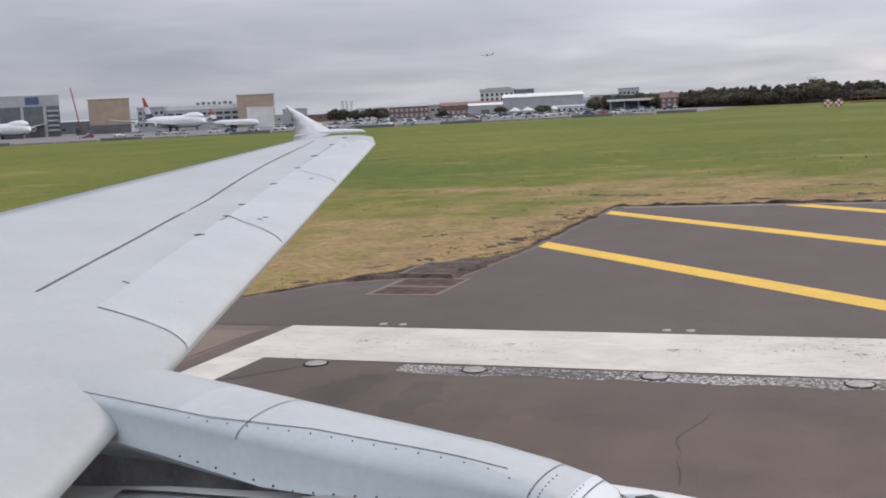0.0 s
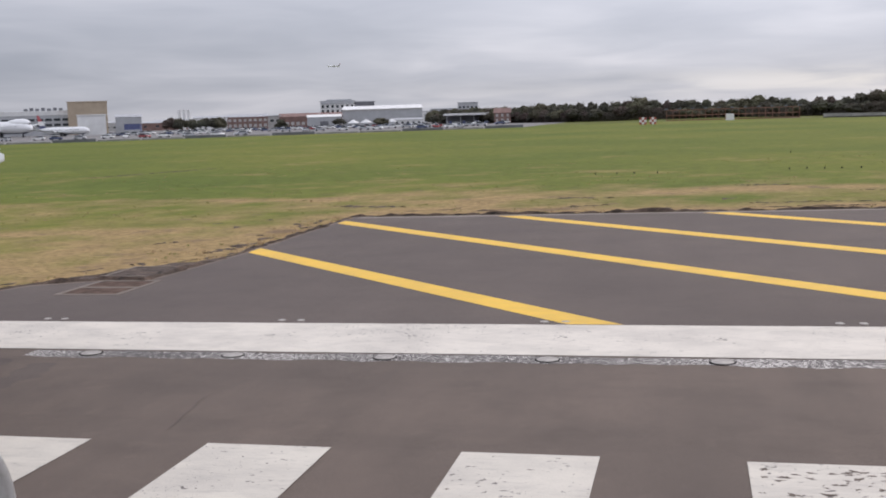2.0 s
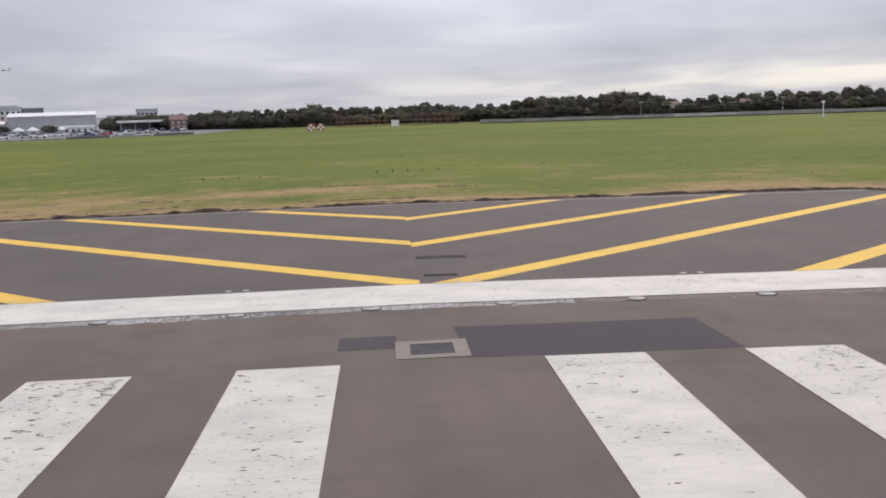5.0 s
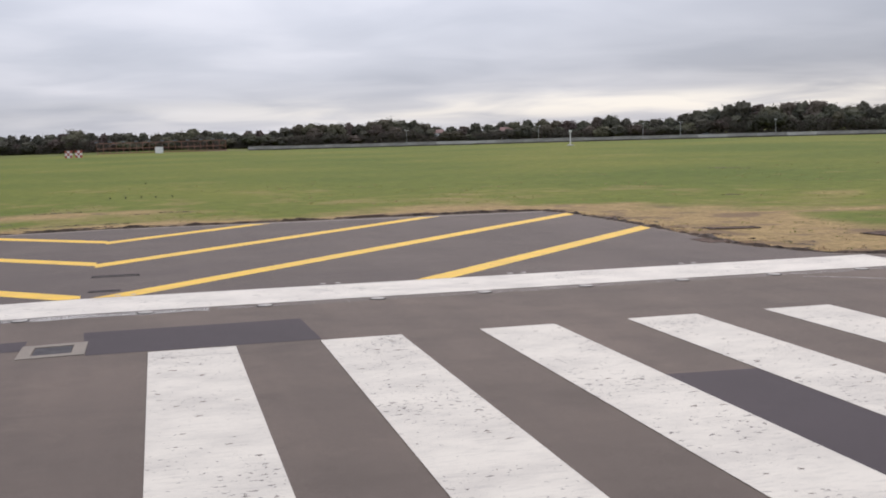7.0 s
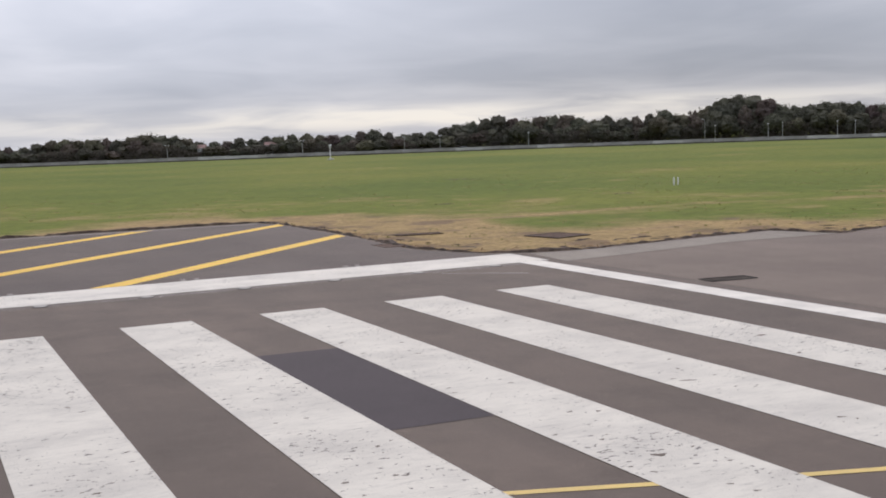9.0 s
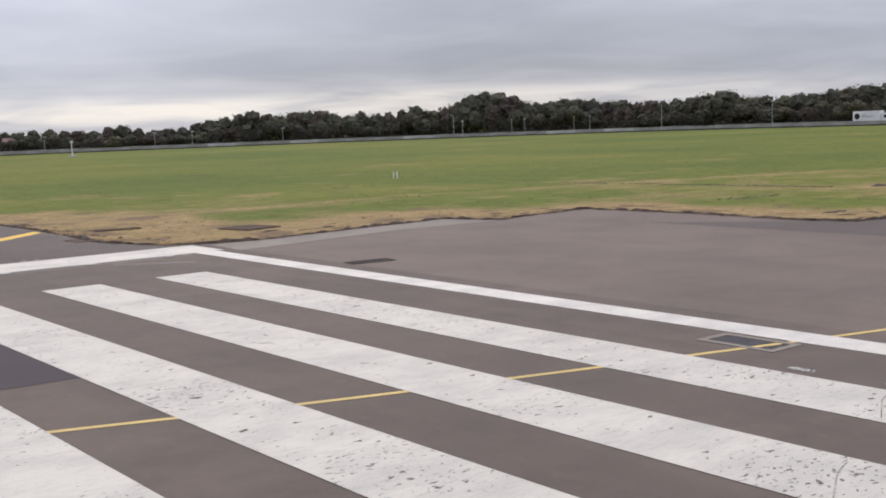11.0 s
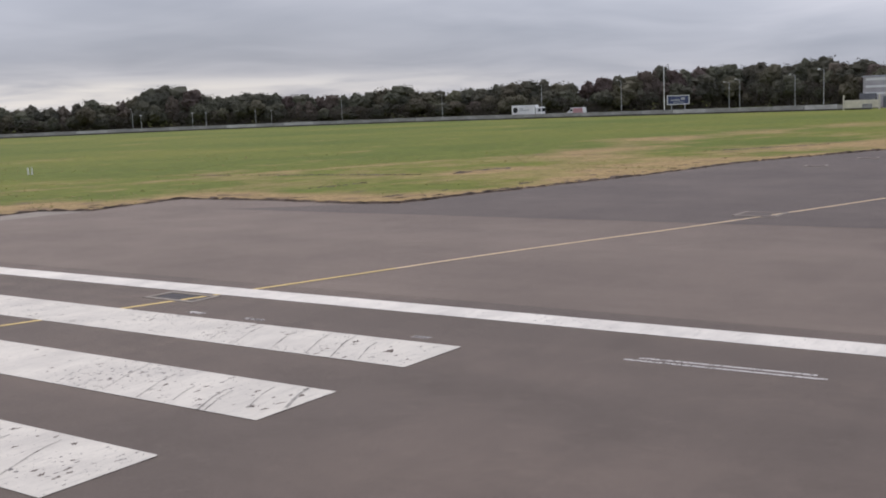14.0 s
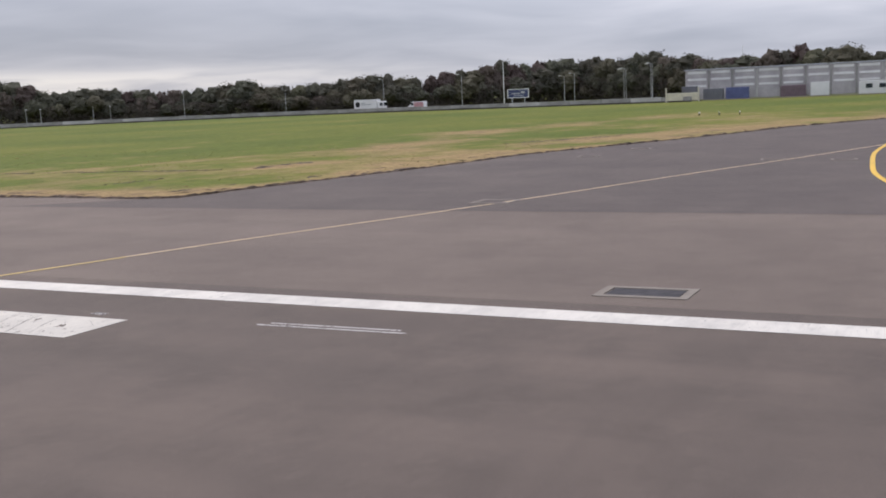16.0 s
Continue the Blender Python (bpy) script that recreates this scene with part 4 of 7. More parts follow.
def build_tufts():
    rng = random.Random(11)
    sets = {"dry": ([], []), "green": ([], [])}

    def tuft(x, y, h, kind, blades):
        vs, fs = sets[kind]
        z = gz(x, y) - 0.03
        for _ in range(blades):
            a, lean, w = rng.uniform(0, math.tau), rng.uniform(0.2, 0.9) * h, 0.018 + 0.12 * h
            ox, oy = x + rng.uniform(-0.14, 0.14), y + rng.uniform(-0.14, 0.14)
            ca, sa = math.cos(a), math.sin(a)
            i = len(vs)
            vs.extend([(ox - sa * w, oy + ca * w, z), (ox + sa * w, oy - ca * w, z), (ox + ca * lean, oy + sa * lean, z + h * rng.uniform(0.7, 1.1))])
            fs.append((i, i + 1, i + 2))
    for (ax, ay), (bx, by) in zip(EDGE[1:-3], EDGE[2:-2]):
        l = math.hypot(bx - ax, by - ay)
        nx, ny = -(by - ay) / l, (bx - ax) / l
        near = max(0.25, min(1.0, 40.0 / max(10, math.hypot((ax + bx) / 2, (ay + by) / 2 + 20))))
        for _ in range(int(min(l, 60) * 24 * near)):
            k, o = rng.random(), rng.expovariate(1.9)
            x, y = ax + (bx - ax) * k + nx * o, ay + (by - ay) * k + ny * o
            if paved_at(x, y) and not (o < 0.35):
                continue
            dry = rng.random() < max(0.12, 0.9 - o / 9.0)
            tuft(x, y, rng.uniform(0.025, 0.055) * (1.6 if rng.random() < 0.08 else 1), "dry" if dry else "green", 5)
    # darker tussocks left standing in the mown field
    for _ in range(9000):
        x, y = rng.uniform(-75, 95), rng.uniform(-12, 85)
        if noise.noise(Vector((x * 0.12, y * 0.12, 4.0))) < 0.08 or paved_at(x, y):
            continue
        tuft(x, y, rng.uniform(0.03, 0.075), "green" if rng.random() < 0.75 else "dry", 6)
    for kind, mat, label in (("dry", DRY_BLADES, "tufts of dry straw-coloured grass on the verge"), ("green", GREEN_BLADES, "tufts of green grass on the airfield")):
        me = bpy.data.meshes.new(kind + "_grass")
        me.from_pydata(sets[kind][0], [], sets[kind][1])
        me.materials.append(mat)
        tagged(new(kind + "_grass", me), label, "grass", kind="stuff")


build_tufts()

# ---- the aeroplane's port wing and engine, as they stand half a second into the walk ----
WING_GREY = material("wing_grey_paint", (0.43, 0.452, 0.445), 0.42, vary=0.05, scale=0.9, grain=18, bump=0.02, spec=0.5)
SLAT_GREY = material("slat_grey_paint", (0.485, 0.51, 0.502), 0.36, vary=0.05, scale=1.2, grain=20, bump=0.02)
COWL_WHITE = material("cowl_white_paint", (0.86, 0.86, 0.86), 0.25, vary=0.03, scale=1.0, grain=14, bump=0.01)
BARE_METAL = material("brushed_aluminium", (0.58, 0.585, 0.59), 0.38, 0.6, vary=0.08, scale=1.5, grain=30, bump=0.03)
PYLON_SIDE = material("pylon_blue_grey", (0.42, 0.47, 0.475), 0.4, vary=0.06, scale=1.2, grain=20, bump=0.02)
SEAM_GAP_DARK = material("seam_and_gap_dark", (0.15, 0.15, 0.16), 0.8, vary=0.2, scale=5, grain=50)
RIVET = material("dark_fastener", (0.06, 0.06, 0.065), 0.5, 0.4, vary=0.2, scale=9, grain=50)
FAIRING = material("pale_fairing", (0.62, 0.66, 0.67), 0.4, vary=0.05, scale=1.4, grain=24, bump=0.02)


def wing_le(Y):
    return (-3.541 - 0.5252 * Y, 2.335 + 0.0895 * Y)


def wing_te(Y):
    return (-8.39 - 0.324 * Y, 3.06 + 0.0485 * Y) if Y > 4.8 else (-9.95 + 0.03 * (4.8 - Y), 3.293 - 0.04 * (4.8 - Y))


def wing_point(Y, c, upper=True):
    """A place on the wing's skin: c runs from the leading edge (0) to the trailing edge (1)."""
    (lx, lz), (tx, tz) = wing_le(Y), wing_te(Y)
    chord = lx - tx
    t = 0.115 if Y < 8 else 0.105
    half = 5 * t * (0.2969 * math.sqrt(c) - 0.126 * c - 0.3516 * c * c + 0.2843 * c ** 3 - 0.1015 * c ** 4) * chord
    half *= 1 + 0.6 * math.exp(-c / 0.10) if upper else 0.55
    k = min(1.0, max(0.0, (Y - 14.3) / 1.1))
    z = lz + (tz - lz) * c + (half * (0.62 + 0.9 * k * k) if upper else -half * 0.95)
    return Vector((lx - chord * c, Y, z))


def strip_on_wing(path, width, mat, name, root, proud=0.004, label=""):
    """A thin band along a line of (Y, c) on the upper skin."""
    bm = bmesh.new()
    pts = []
    for (y0, c0), (y1, c1) in zip(path, path[1:]):
        for k in range(14):
            pts.append((y0 + (y1 - y0) * k / 14, c0 + (c1 - c0) * k / 14))
    pts.append(path[-1])
    prev = None
    for i, (Y, c) in enumerate(pts):
        a, b = wing_point(*pts[max(0, i - 1)]), wing_point(*pts[min(len(pts) - 1, i + 1)])
        d = (b - a).normalized()
        s = d.cross(Vector((0, 0, 1))).normalized() * width / 2
        p = wing_point(Y, c) + Vector((0, 0, proud))
        cur = (bm.verts.new(p + s), bm.verts.new(p - s))
        if prev:
            bm.faces.new((prev[0], cur[0], cur[1], prev[1]))
        prev = cur
    return part(name, bm, mat, root, label)


def build_aeroplane_wing():
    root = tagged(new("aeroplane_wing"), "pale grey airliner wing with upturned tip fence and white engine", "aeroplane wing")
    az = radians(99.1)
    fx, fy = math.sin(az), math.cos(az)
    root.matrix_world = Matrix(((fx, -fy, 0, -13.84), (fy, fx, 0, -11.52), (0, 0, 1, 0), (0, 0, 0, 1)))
    stations = [0.4, 2.0, 3.5, 4.8, 6.0, 7.5, 9.0, 10.5, 12.0, 13.5, 14.6, 15.2]
    cs = [0.0, 0.002, 0.006, 0.012, 0.02, 0.033, 0.05, 0.09, 0.15, 0.24, 0.36, 0.5, 0.64, 0.78, 0.9, 1.0]
    rings = []
    for Y in stations:
        up = [tuple(wing_point(Y, c)) for c in cs]
        low = [tuple(wing_point(Y, c, False)) for c in reversed(cs[1:-1])]
        rings.append(up + low)
    # rounded tip: the leading edge sweeps back into the fence
    for Y, cut, sq in ((15.38, 0.04, 0.9), (15.5, 0.12, 0.7), (15.56, 0.22, 0.4)):
        up = [tuple(wing_point(Y, cut + (1 - cut) * c)) for c in cs]
        low = [tuple(wing_point(Y, cut + (1 - cut) * c, False)) for c in reversed(cs[1:-1])]
        mid = [wing_point(Y, cut + (1 - cut) * c) * 0.5 + wing_point(Y, cut + (1 - cut) * c, False) * 0.5 for c in cs]
        ring = []
        for i, p in enumerate(up):
            ring.append(tuple(Vector(p) * sq + mid[i] * (1 - sq)))
        for i, p in enumerate(low):
            ring.append(tuple(Vector(p) * sq + mid[len(cs) - 2 - i] * (1 - sq)))
        rings.append(ring)
    bm = bmesh.new()
    last = loft(bm, rings)
    bm.faces.new(last)
    bmesh.ops.recalc_face_normals(bm, faces=bm.faces)
    part("wing_skin", bm, WING_GREY, root, "pale grey painted wing skin", True)
    # seams: slat trailing edge, spoiler hinge, panel joints
    strip_on_wing([(5.0, 0.2), (8.2, 0.243), (11.0, 0.285), (13.0, 0.33), (14.5, 0.375)], 0.014, SEAM_GAP_DARK, "slat_seam", root)
    strip_on_wing([(5.0, 0.36), (6.8, 0.381), (8.8, 0.418), (11.7, 0.54), (14.9, 0.66)], 0.024, SEAM_GAP_DARK, "spoiler_seam", root)
    strip_on_wing([(8.19, 0.243), (7.94, 0.103), (7.85, 0.033), (7.82, 0.004)], 0.013, SEAM_GAP_DARK, "slat_joint", root, 0.012)
    strip_on_wing([(11.4, 0.27), (11.2, 0.10), (11.1, 0.01)], 0.012, SEAM_GAP_DARK, "slat_joint", root, 0.012)
    strip_on_wing([(5.6, 0.235), (5.5, 0.06)], 0.016, SEAM_GAP_DARK, "slat_joint", root)
    bm = bmesh.new()
    prev = None
    for i in range(60):
        Y = 5.0 + i * (15.0 - 5.0) / 59
        cur = []
        rear = np.interp(Y, [5.0, 8.2, 11.0, 13.0, 15.0], [0.205, 0.245, 0.287, 0.33, 0.37])
        for c in (0.001, 0.004, 0.009, 0.017, 0.03, 0.05, 0.1, 0.16, rear):
            p = wing_point(Y, c)
            cur.append(bm.verts.new(p + Vector((0.003, 0, 0.006))))
        if prev:
            for k in range(8):
                bm.faces.new((prev[k], cur[k], cur[k + 1], prev[k + 1]))
        prev = cur
    bmesh.ops.recalc_face_normals(bm, faces=bm.faces)
    part("slat", bm, SLAT_GREY, root, "smooth pale grey leading-edge slat", True)
    for Y, c, w in ((7.27, 0.227, 0.06), (8.19, 0.245, 0.05), (8.82, 0.257, 0.04), (10.25, 0.272, 0.05), (11.64, 0.296, 0.04), (12.96, 0.33, 0.1), (14.42, 0.377, 0.055), (15.1, 0.33, 0.045)):
        p = wing_point(Y, c)
        part("slat_bracket", box(p.x - 0.05, p.y - w * 0.8, p.z + 0.002, p.x + 0.02, p.y + w * 0.5, p.z + 0.010, 0.002), RIVET if w > 0.045 else SEAM_GAP_DARK, root)
    for Y, c in ((8.3, 0.13), (8.42, 0.12), (10.9, 0.14)):
        p = wing_point(Y, c)
        part("access_panel", box(p.x - 0.025, p.y - 0.02, p.z + 0.006, p.x + 0.025, p.y + 0.02, p.z + 0.009, 0.001), SEAM_GAP_DARK, root)
    # tip fence, standing up and swept back
    bm = bmesh.new()
    prof = [((-12.66, 3.90), (-13.55, 3.72)), ((-12.75, 4.00), (-13.53, 3.87)), ((-12.98, 4.10), (-13.50, 4.00)), ((-13.22, 4.205), (-13.55, 4.15)), ((-13.45, 4.315), (-13.65, 4.28)), ((-13.68, 4.415), (-13.745, 4.385)), ((-13.775, 4.442), (-13.785, 4.43))]
    rings = []
    for i, ((ax, azv), (bx, bz)) in enumerate(prof):
        th = 0.045 * (1 - i / 7)
        Y = 15.52 + 0.03 * i
        rings.append([(ax, Y, azv), (ax * 0.7 + bx * 0.3, Y + th, azv * 0.7 + bz * 0.3), (bx, Y, bz), (ax * 0.7 + bx * 0.3, Y - th, azv * 0.7 + bz * 0.3)])
    last = loft(bm, rings)
    bm.faces.new(last)
    rings = []
    for k, (x, z, r) in enumerate(((-11.96, 3.915, 0.01), (-12.03, 3.93, 0.03), (-12.4, 3.94, 0.05), (-12.9, 3.935, 0.05), (-13.5, 3.88, 0.02))):
        rings.append([(x, 15.55 + r * math.cos(a * math.tau / 8), z + r * 0.8 * math.sin(a * math.tau / 8)) for a in range(8)])
    loft(bm, rings)
    bmesh.ops.recalc_face_normals(bm, faces=bm.faces)
    part("tip_fence", bm, material("fence_grey_paint", (0.80, 0.80, 0.80), 0.4, vary=0.04, scale=2, grain=20, bump=0.01), root, "upturned pale grey wingtip fence", True)
    # engine cowl: a body of revolution, then its bare metal lip
    CY, CZ, SEG = 4.15, 1.365, 56

    def ring_at(x, r, lo=0, hi=SEG):
        return [(x, CY + r * math.sin(k * math.tau / SEG), CZ + r * math.cos(k * math.tau / SEG)) for k in range(lo, hi)]
    cowl = [(-2.13, 1.098), (-2.3, 1.138), (-2.55, 1.178), (-2.9, 1.195), (-3.3, 1.195)]
    bm = bmesh.new()
    loft(bm, [ring_at(x, r) for x, r in cowl])
    bmesh.ops.recalc_face_normals(bm, faces=bm.faces)
    part("inlet_cowl", bm, COWL_WHITE, root, "glossy white engine inlet cowl", True)
    bm = bmesh.new()
    loft(bm, [ring_at(x, r) for x, r in ((-3.315, 1.192), (-3.8, 1.18), (-4.5, 1.14), (-5.3, 1.06), (-6.2, 0.94), (-6.25, 0.9))])
    bmesh.ops.recalc_face_normals(bm, faces=bm.faces)
    part("fan_cowl", bm, COWL_WHITE, root, "glossy white fan cowl door", True)
    bm = bmesh.new()
    loft(bm, [ring_at(x, r) for x, r in ((-3.30, 1.1945), (-3.302, 1.186), (-3.315, 1.186), (-3.316, 1.1925))])
    part("cowl_seam", bm, SEAM_GAP_DARK, root)
    bm = bmesh.new()
    loft(bm, [ring_at(x, r) for x, r in ((-2.125, 1.095), (-1.98, 1.06), (-1.84, 1.01), (-1.76, 0.96), (-1.74, 0.92), (-1.78, 0.88), (-1.95, 0.85), (-2.4, 0.84), (-3.4, 0.86))])
    bmesh.ops.recalc_face_normals(bm, faces=bm.faces)
    part("inlet_lip", bm, BARE_METAL, root, "bare metal engine inlet lip", True)
    bm = bmesh.new()
    hub = ring_at(-3.2, 0.86)
    bm.faces.new([bm.verts.new(p) for p in hub])
    part("fan_face", bm, SEAM_GAP_DARK, root)
    # pylon: rounded top, flat blue-grey side, running back to the wing
    top = [(-2.985, 2.565, 0.03), (-3.02, 2.60, 0.10), (-3.15, 2.628, 0.18), (-3.38, 2.68, 0.23), (-3.68, 2.72, 0.26), (-4.1, 2.75, 0.28), (-4.6, 2.788, 0.295), (-5.2, 2.838, 0.305), (-6.0, 2.90, 0.31), (-6.9, 2.96, 0.31)]

    def crease(x):
        return max(0.012, 0.085 * min(1.0, (-3.0 - x) / 0.5))

    def foot(x):
        """Height of the side panel's lower edge over the cowl."""
        return 0.06 * max(0.0, min(1.0, (-2.98 - x) / 0.45)) + 0.24 * max(0.0, -4.45 - x)

    def shoulder(x):
        """How far up the rounded top the side panel reaches."""
        return float(np.interp(-x, [3.0, 3.15, 3.45, 3.9, 4.45, 5.0, 6.0], [0.0, 0.0, 1.2, 1.17, 1.05, 0.67, 0.5]))

    def top_rings(lo, hi):
        rings = []
        for x, z, w in top[lo:hi]:
            rings.append([(x, CY - w * math.cos(a), z - crease(x) + crease(x) * math.sin(a)) for a in [shoulder(x) + (math.pi - 2 * shoulder(x)) * k / 14 for k in range(15)]])
        return rings
    for lo, hi, mat, name, label in ((0, 3, FAIRING, "pylon_nose", "pale rounded pylon nose fairing"), (2, 4, SLAT_GREY, "pylon_front", "riveted pale grey pylon front"),
                                     (3, 8, SLAT_GREY, "pylon_top", "pale grey rounded pylon top"), (7, 10, WING_GREY, "pylon_rear", "")):
        bm = bmesh.new()
        loft(bm, top_rings(lo, hi), closed=False)
        bmesh.ops.recalc_face_normals(bm, faces=bm.faces)
        part(name, bm, mat, root, label, True)
    for side in (-1, 1):
        bm = bmesh.new()
        prev = None
        for x, z, w in top:
            r = np.interp(x, [-6.2, -5.3, -4.5, -3.8, -3.3, -2.9], [0.94, 1.06, 1.14, 1.18, 1.193, 1.195])
            base = CZ + math.sqrt(max(0.01, r * r - (w + 0.05) ** 2)) - 0.01
            zt = z - crease(x)
            arc = [shoulder(x) * (1 - k / 4) for k in range(5)]
            cur = [bm.verts.new((x, CY + side * w * math.cos(a), zt + crease(x) * math.sin(a))) for a in arc] + [bm.verts.new((x, CY + side * (w + 0.015), zt * 0.5 + base * 0.5)), bm.verts.new((x, CY + side * (w + 0.05), min(base + foot(x), zt - 0.004)))]
            if prev:
                for k in range(6):
                    bm.faces.new((prev[k], cur[k], cur[k + 1], prev[k + 1]))
            prev = cur
        bmesh.ops.recalc_face_normals(bm, faces=bm.faces)
        part("pylon_side", bm, PYLON_SIDE, root, "flat blue-grey pylon side panel", True)

    # grey fillet between the cowl and the pylon's foot
    bm = bmesh.new()
    prev = None
    for k in range(25):
        x = -5.6 + (5.6 - 3.12) * k / 24
        r = np.interp(x, [-6.2, -5.3, -4.5, -3.8, -3.3, -2.9], [0.94, 1.06, 1.14, 1.18, 1.193, 1.195]) + 0.004
        w = np.interp(-x, [-t[0] for t in top], [t[2] for t in top]) + 0.05
        cur = [bm.verts.new((x, CY - r * math.sin(a), CZ + r * math.cos(a))) for a in (0.285, 0.275)]
        rise = foot(x) * max(0.0, min(1.0, (x + 4.6) / 0.35)) * max(0.0, min(1.0, (-3.1 - x) / 0.3)) + 0.004
        cur.append(bm.verts.new((x, CY - w, CZ + math.sqrt(max(0.01, r * r - w * w)) + rise)))
        if prev:
            for j in range(2):
                bm.faces.new((prev[j], cur[j], cur[j + 1], prev[j + 1]))
        prev = cur
    bmesh.ops.recalc_face_normals(bm, faces=bm.faces)
    part("fillet", bm, WING_GREY, root, "grey fillet along the cowl top", True)
    # Dark block behind the side panel: the gap's shade is put into its colour.
    part("pylon_core", box(-6.9, CY - 0.24, 2.1, -4.3, CY + 0.24, 2.66), SEAM_GAP_DARK, root, "dark block painting shade in the pylon gap")

    def dot(x, y, z, r=0.012):
        bm = bmesh.new()
        bmesh.ops.create_icosphere(bm, subdivisions=1, radius=r, matrix=Matrix.Translation((x, y, z)))
        part("fastener", bm, RIVET, root)
    # seam lines and rows of fasteners on the side that faces the cabin
    for x0, x1, n in ((-5.1, -3.3, 17),):
        for k in range(n):
            x = x0 + (x1 - x0) * k / (n - 1)
            z, w = np.interp(-x, [-t[0] for t in top], [t[1] for t in top]), np.interp(-x, [-t[0] for t in top], [t[2] for t in top])
            r = np.interp(x, [-6.2, -5.3, -4.5, -3.8, -3.3, -2.9], [0.94, 1.06, 1.14, 1.18, 1.193, 1.195])
            a = max(0.0, shoulder(x) - 0.16)
            dot(x, CY - (w + 0.001) * math.cos(a), z - crease(x) + (crease(x) + 0.001) * math.sin(a), 0.0045)
            dot(x, CY - w - 0.047, CZ + math.sqrt(r * r - (w + 0.05) ** 2) + 0.012 + foot(x), 0.0065)
    bm = bmesh.new()
    prev = None
    for k in range(31):
        x = -5.9 + (5.9 - 3.45) * k / 30
        z, w = np.interp(-x, [-t[0] for t in top], [t[1] for t in top]), np.interp(-x, [-t[0] for t in top], [t[2] for t in top])
        cur = [bm.verts.new((x, CY - (w + 0.003) * math.cos(a), z - crease(x) + (crease(x) + 0.003) * math.sin(a))) for a in (shoulder(x) - 0.012, shoulder(x) + 0.016)]
        if prev:
            bm.faces.new((prev[0], cur[0], cur[1], prev[1]))
        prev = cur
    part("crease_seam", bm, SEAM_GAP_DARK, root)
    for x in (-4.78, -3.30, -3.10):
        z, w = np.interp(-x, [-t[0] for t in top], [t[1] for t in top]), np.interp(-x, [-t[0] for t in top], [t[2] for t in top])
        bm = bmesh.new()
        prev = None
        for k in range(15):
            a = math.pi * k / 14
            q = (x, CY - (w + 0.003) * math.cos(a), z - crease(x) + (crease(x) + 0.003) * math.sin(a))
            cur = (bm.verts.new((q[0] - 0.003, q[1], q[2])), bm.verts.new((q[0] + 0.003, q[1], q[2])))
            if prev:
                bm.faces.new((prev[0], cur[0], cur[1], prev[1]))
            prev = cur
        part("pylon_seam", bm, SEAM_GAP_DARK, root)
    for k in range(7):
        a = 0.35 + k * 0.2
        for x in (-3.14, -3.26):
            z, w = np.interp(-x, [-t[0] for t in top], [t[1] for t in top]), np.interp(-x, [-t[0] for t in top], [t[2] for t in top])
            dot(x, CY - (w + 0.001) * math.cos(a), z - crease(x) + (crease(x) + 0.001) * math.sin(a), 0.0038)
    # small air scoop on the crown of the cowl
    bm = bmesh.new()
    rings = []
    for k in range(9):
        x = -3.03 + 0.28 * k / 8
        s = math.sin(math.pi * k / 8)
        r = np.interp(x, [-3.3, -2.9, -2.55], [1.195, 1.195, 1.18])
        y0 = CY + 0.13
        z0 = CZ + math.sqrt(r * r - 0.0169)
        rings.append([(x, y0 - 0.075 * s, z0 + 0.010), (x, y0, z0 + 0.012 * s + 0.006), (x, y0 + 0.075 * s, z0 - 0.006)])
    loft(bm, rings, closed=False)
    bmesh.ops.recalc_face_normals(bm, faces=bm.faces)
    part("air_scoop", bm, PYLON_SIDE, root, "grey flush air scoop", True)
    # Solid raised wedge; the shade inside the scoop's opening is its dark colour.
    bm = bmesh.new()
    mouth = [(-2.945, CY + 0.085), (-2.83, CY + 0.10), (-2.90, CY + 0.155)]
    low = [bm.verts.new((x, y, CZ + math.sqrt(1.19 ** 2 - (y - CY) ** 2))) for x, y in mouth]
    high = [bm.verts.new((x, y, CZ + math.sqrt(1.19 ** 2 - (y - CY) ** 2) + 0.024)) for x, y in mouth]
    bm.faces.new(high)
    for k in range(3):
        bm.faces.new((low[k], low[(k + 1) % 3], high[(k + 1) % 3], high[k]))
    bmesh.ops.recalc_face_normals(bm, faces=bm.faces)
    part("scoop_mouth", bm, RIVET, root)
    for x, yy in ((-2.35, -0.45), (-2.32, -0.41), (-2.38, -0.40), (-4.5, -0.75), (-4.46, -0.72), (-4.0, -0.8), (-3.96, -0.78), (-3.92, -0.82), (-4.9, -0.7)):
        r = np.interp(x, [-5.3, -4.5, -3.8, -3.3, -2.9, -2.55, -2.3], [1.06, 1.14, 1.18, 1.193, 1.195, 1.18, 1.145])
        dot(x, CY + yy, CZ + math.sqrt(r * r - yy * yy) + 0.001, 0.007)
    return root


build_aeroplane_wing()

# ---- far side: wall, road, lamps, buildings, trees ----
WALL_CONC = material("wall_concrete", (0.34, 0.33, 0.315), 0.9, vary=0.15, scale=0.4, grain=6, bump=0.1)
PALE_CONC = material("pale_concrete", (0.48, 0.47, 0.45), 0.9, vary=0.12, scale=0.5, grain=6, bump=0.1)
GALV = material("galvanised_steel", (0.50, 0.51, 0.52), 0.5, 0.3, vary=0.1, scale=2, grain=20)
WHITE_SHEET = material("white_cladding", (0.74, 0.74, 0.73), 0.6, vary=0.06, scale=0.3, grain=4, bump=0.05)
# The grey, dark and brick base colours are lightened to stand in for haze.
GREY_SHEET = material("grey_cladding", (0.44, 0.45, 0.465), 0.6, vary=0.08, scale=0.25, grain=4, bump=0.05)
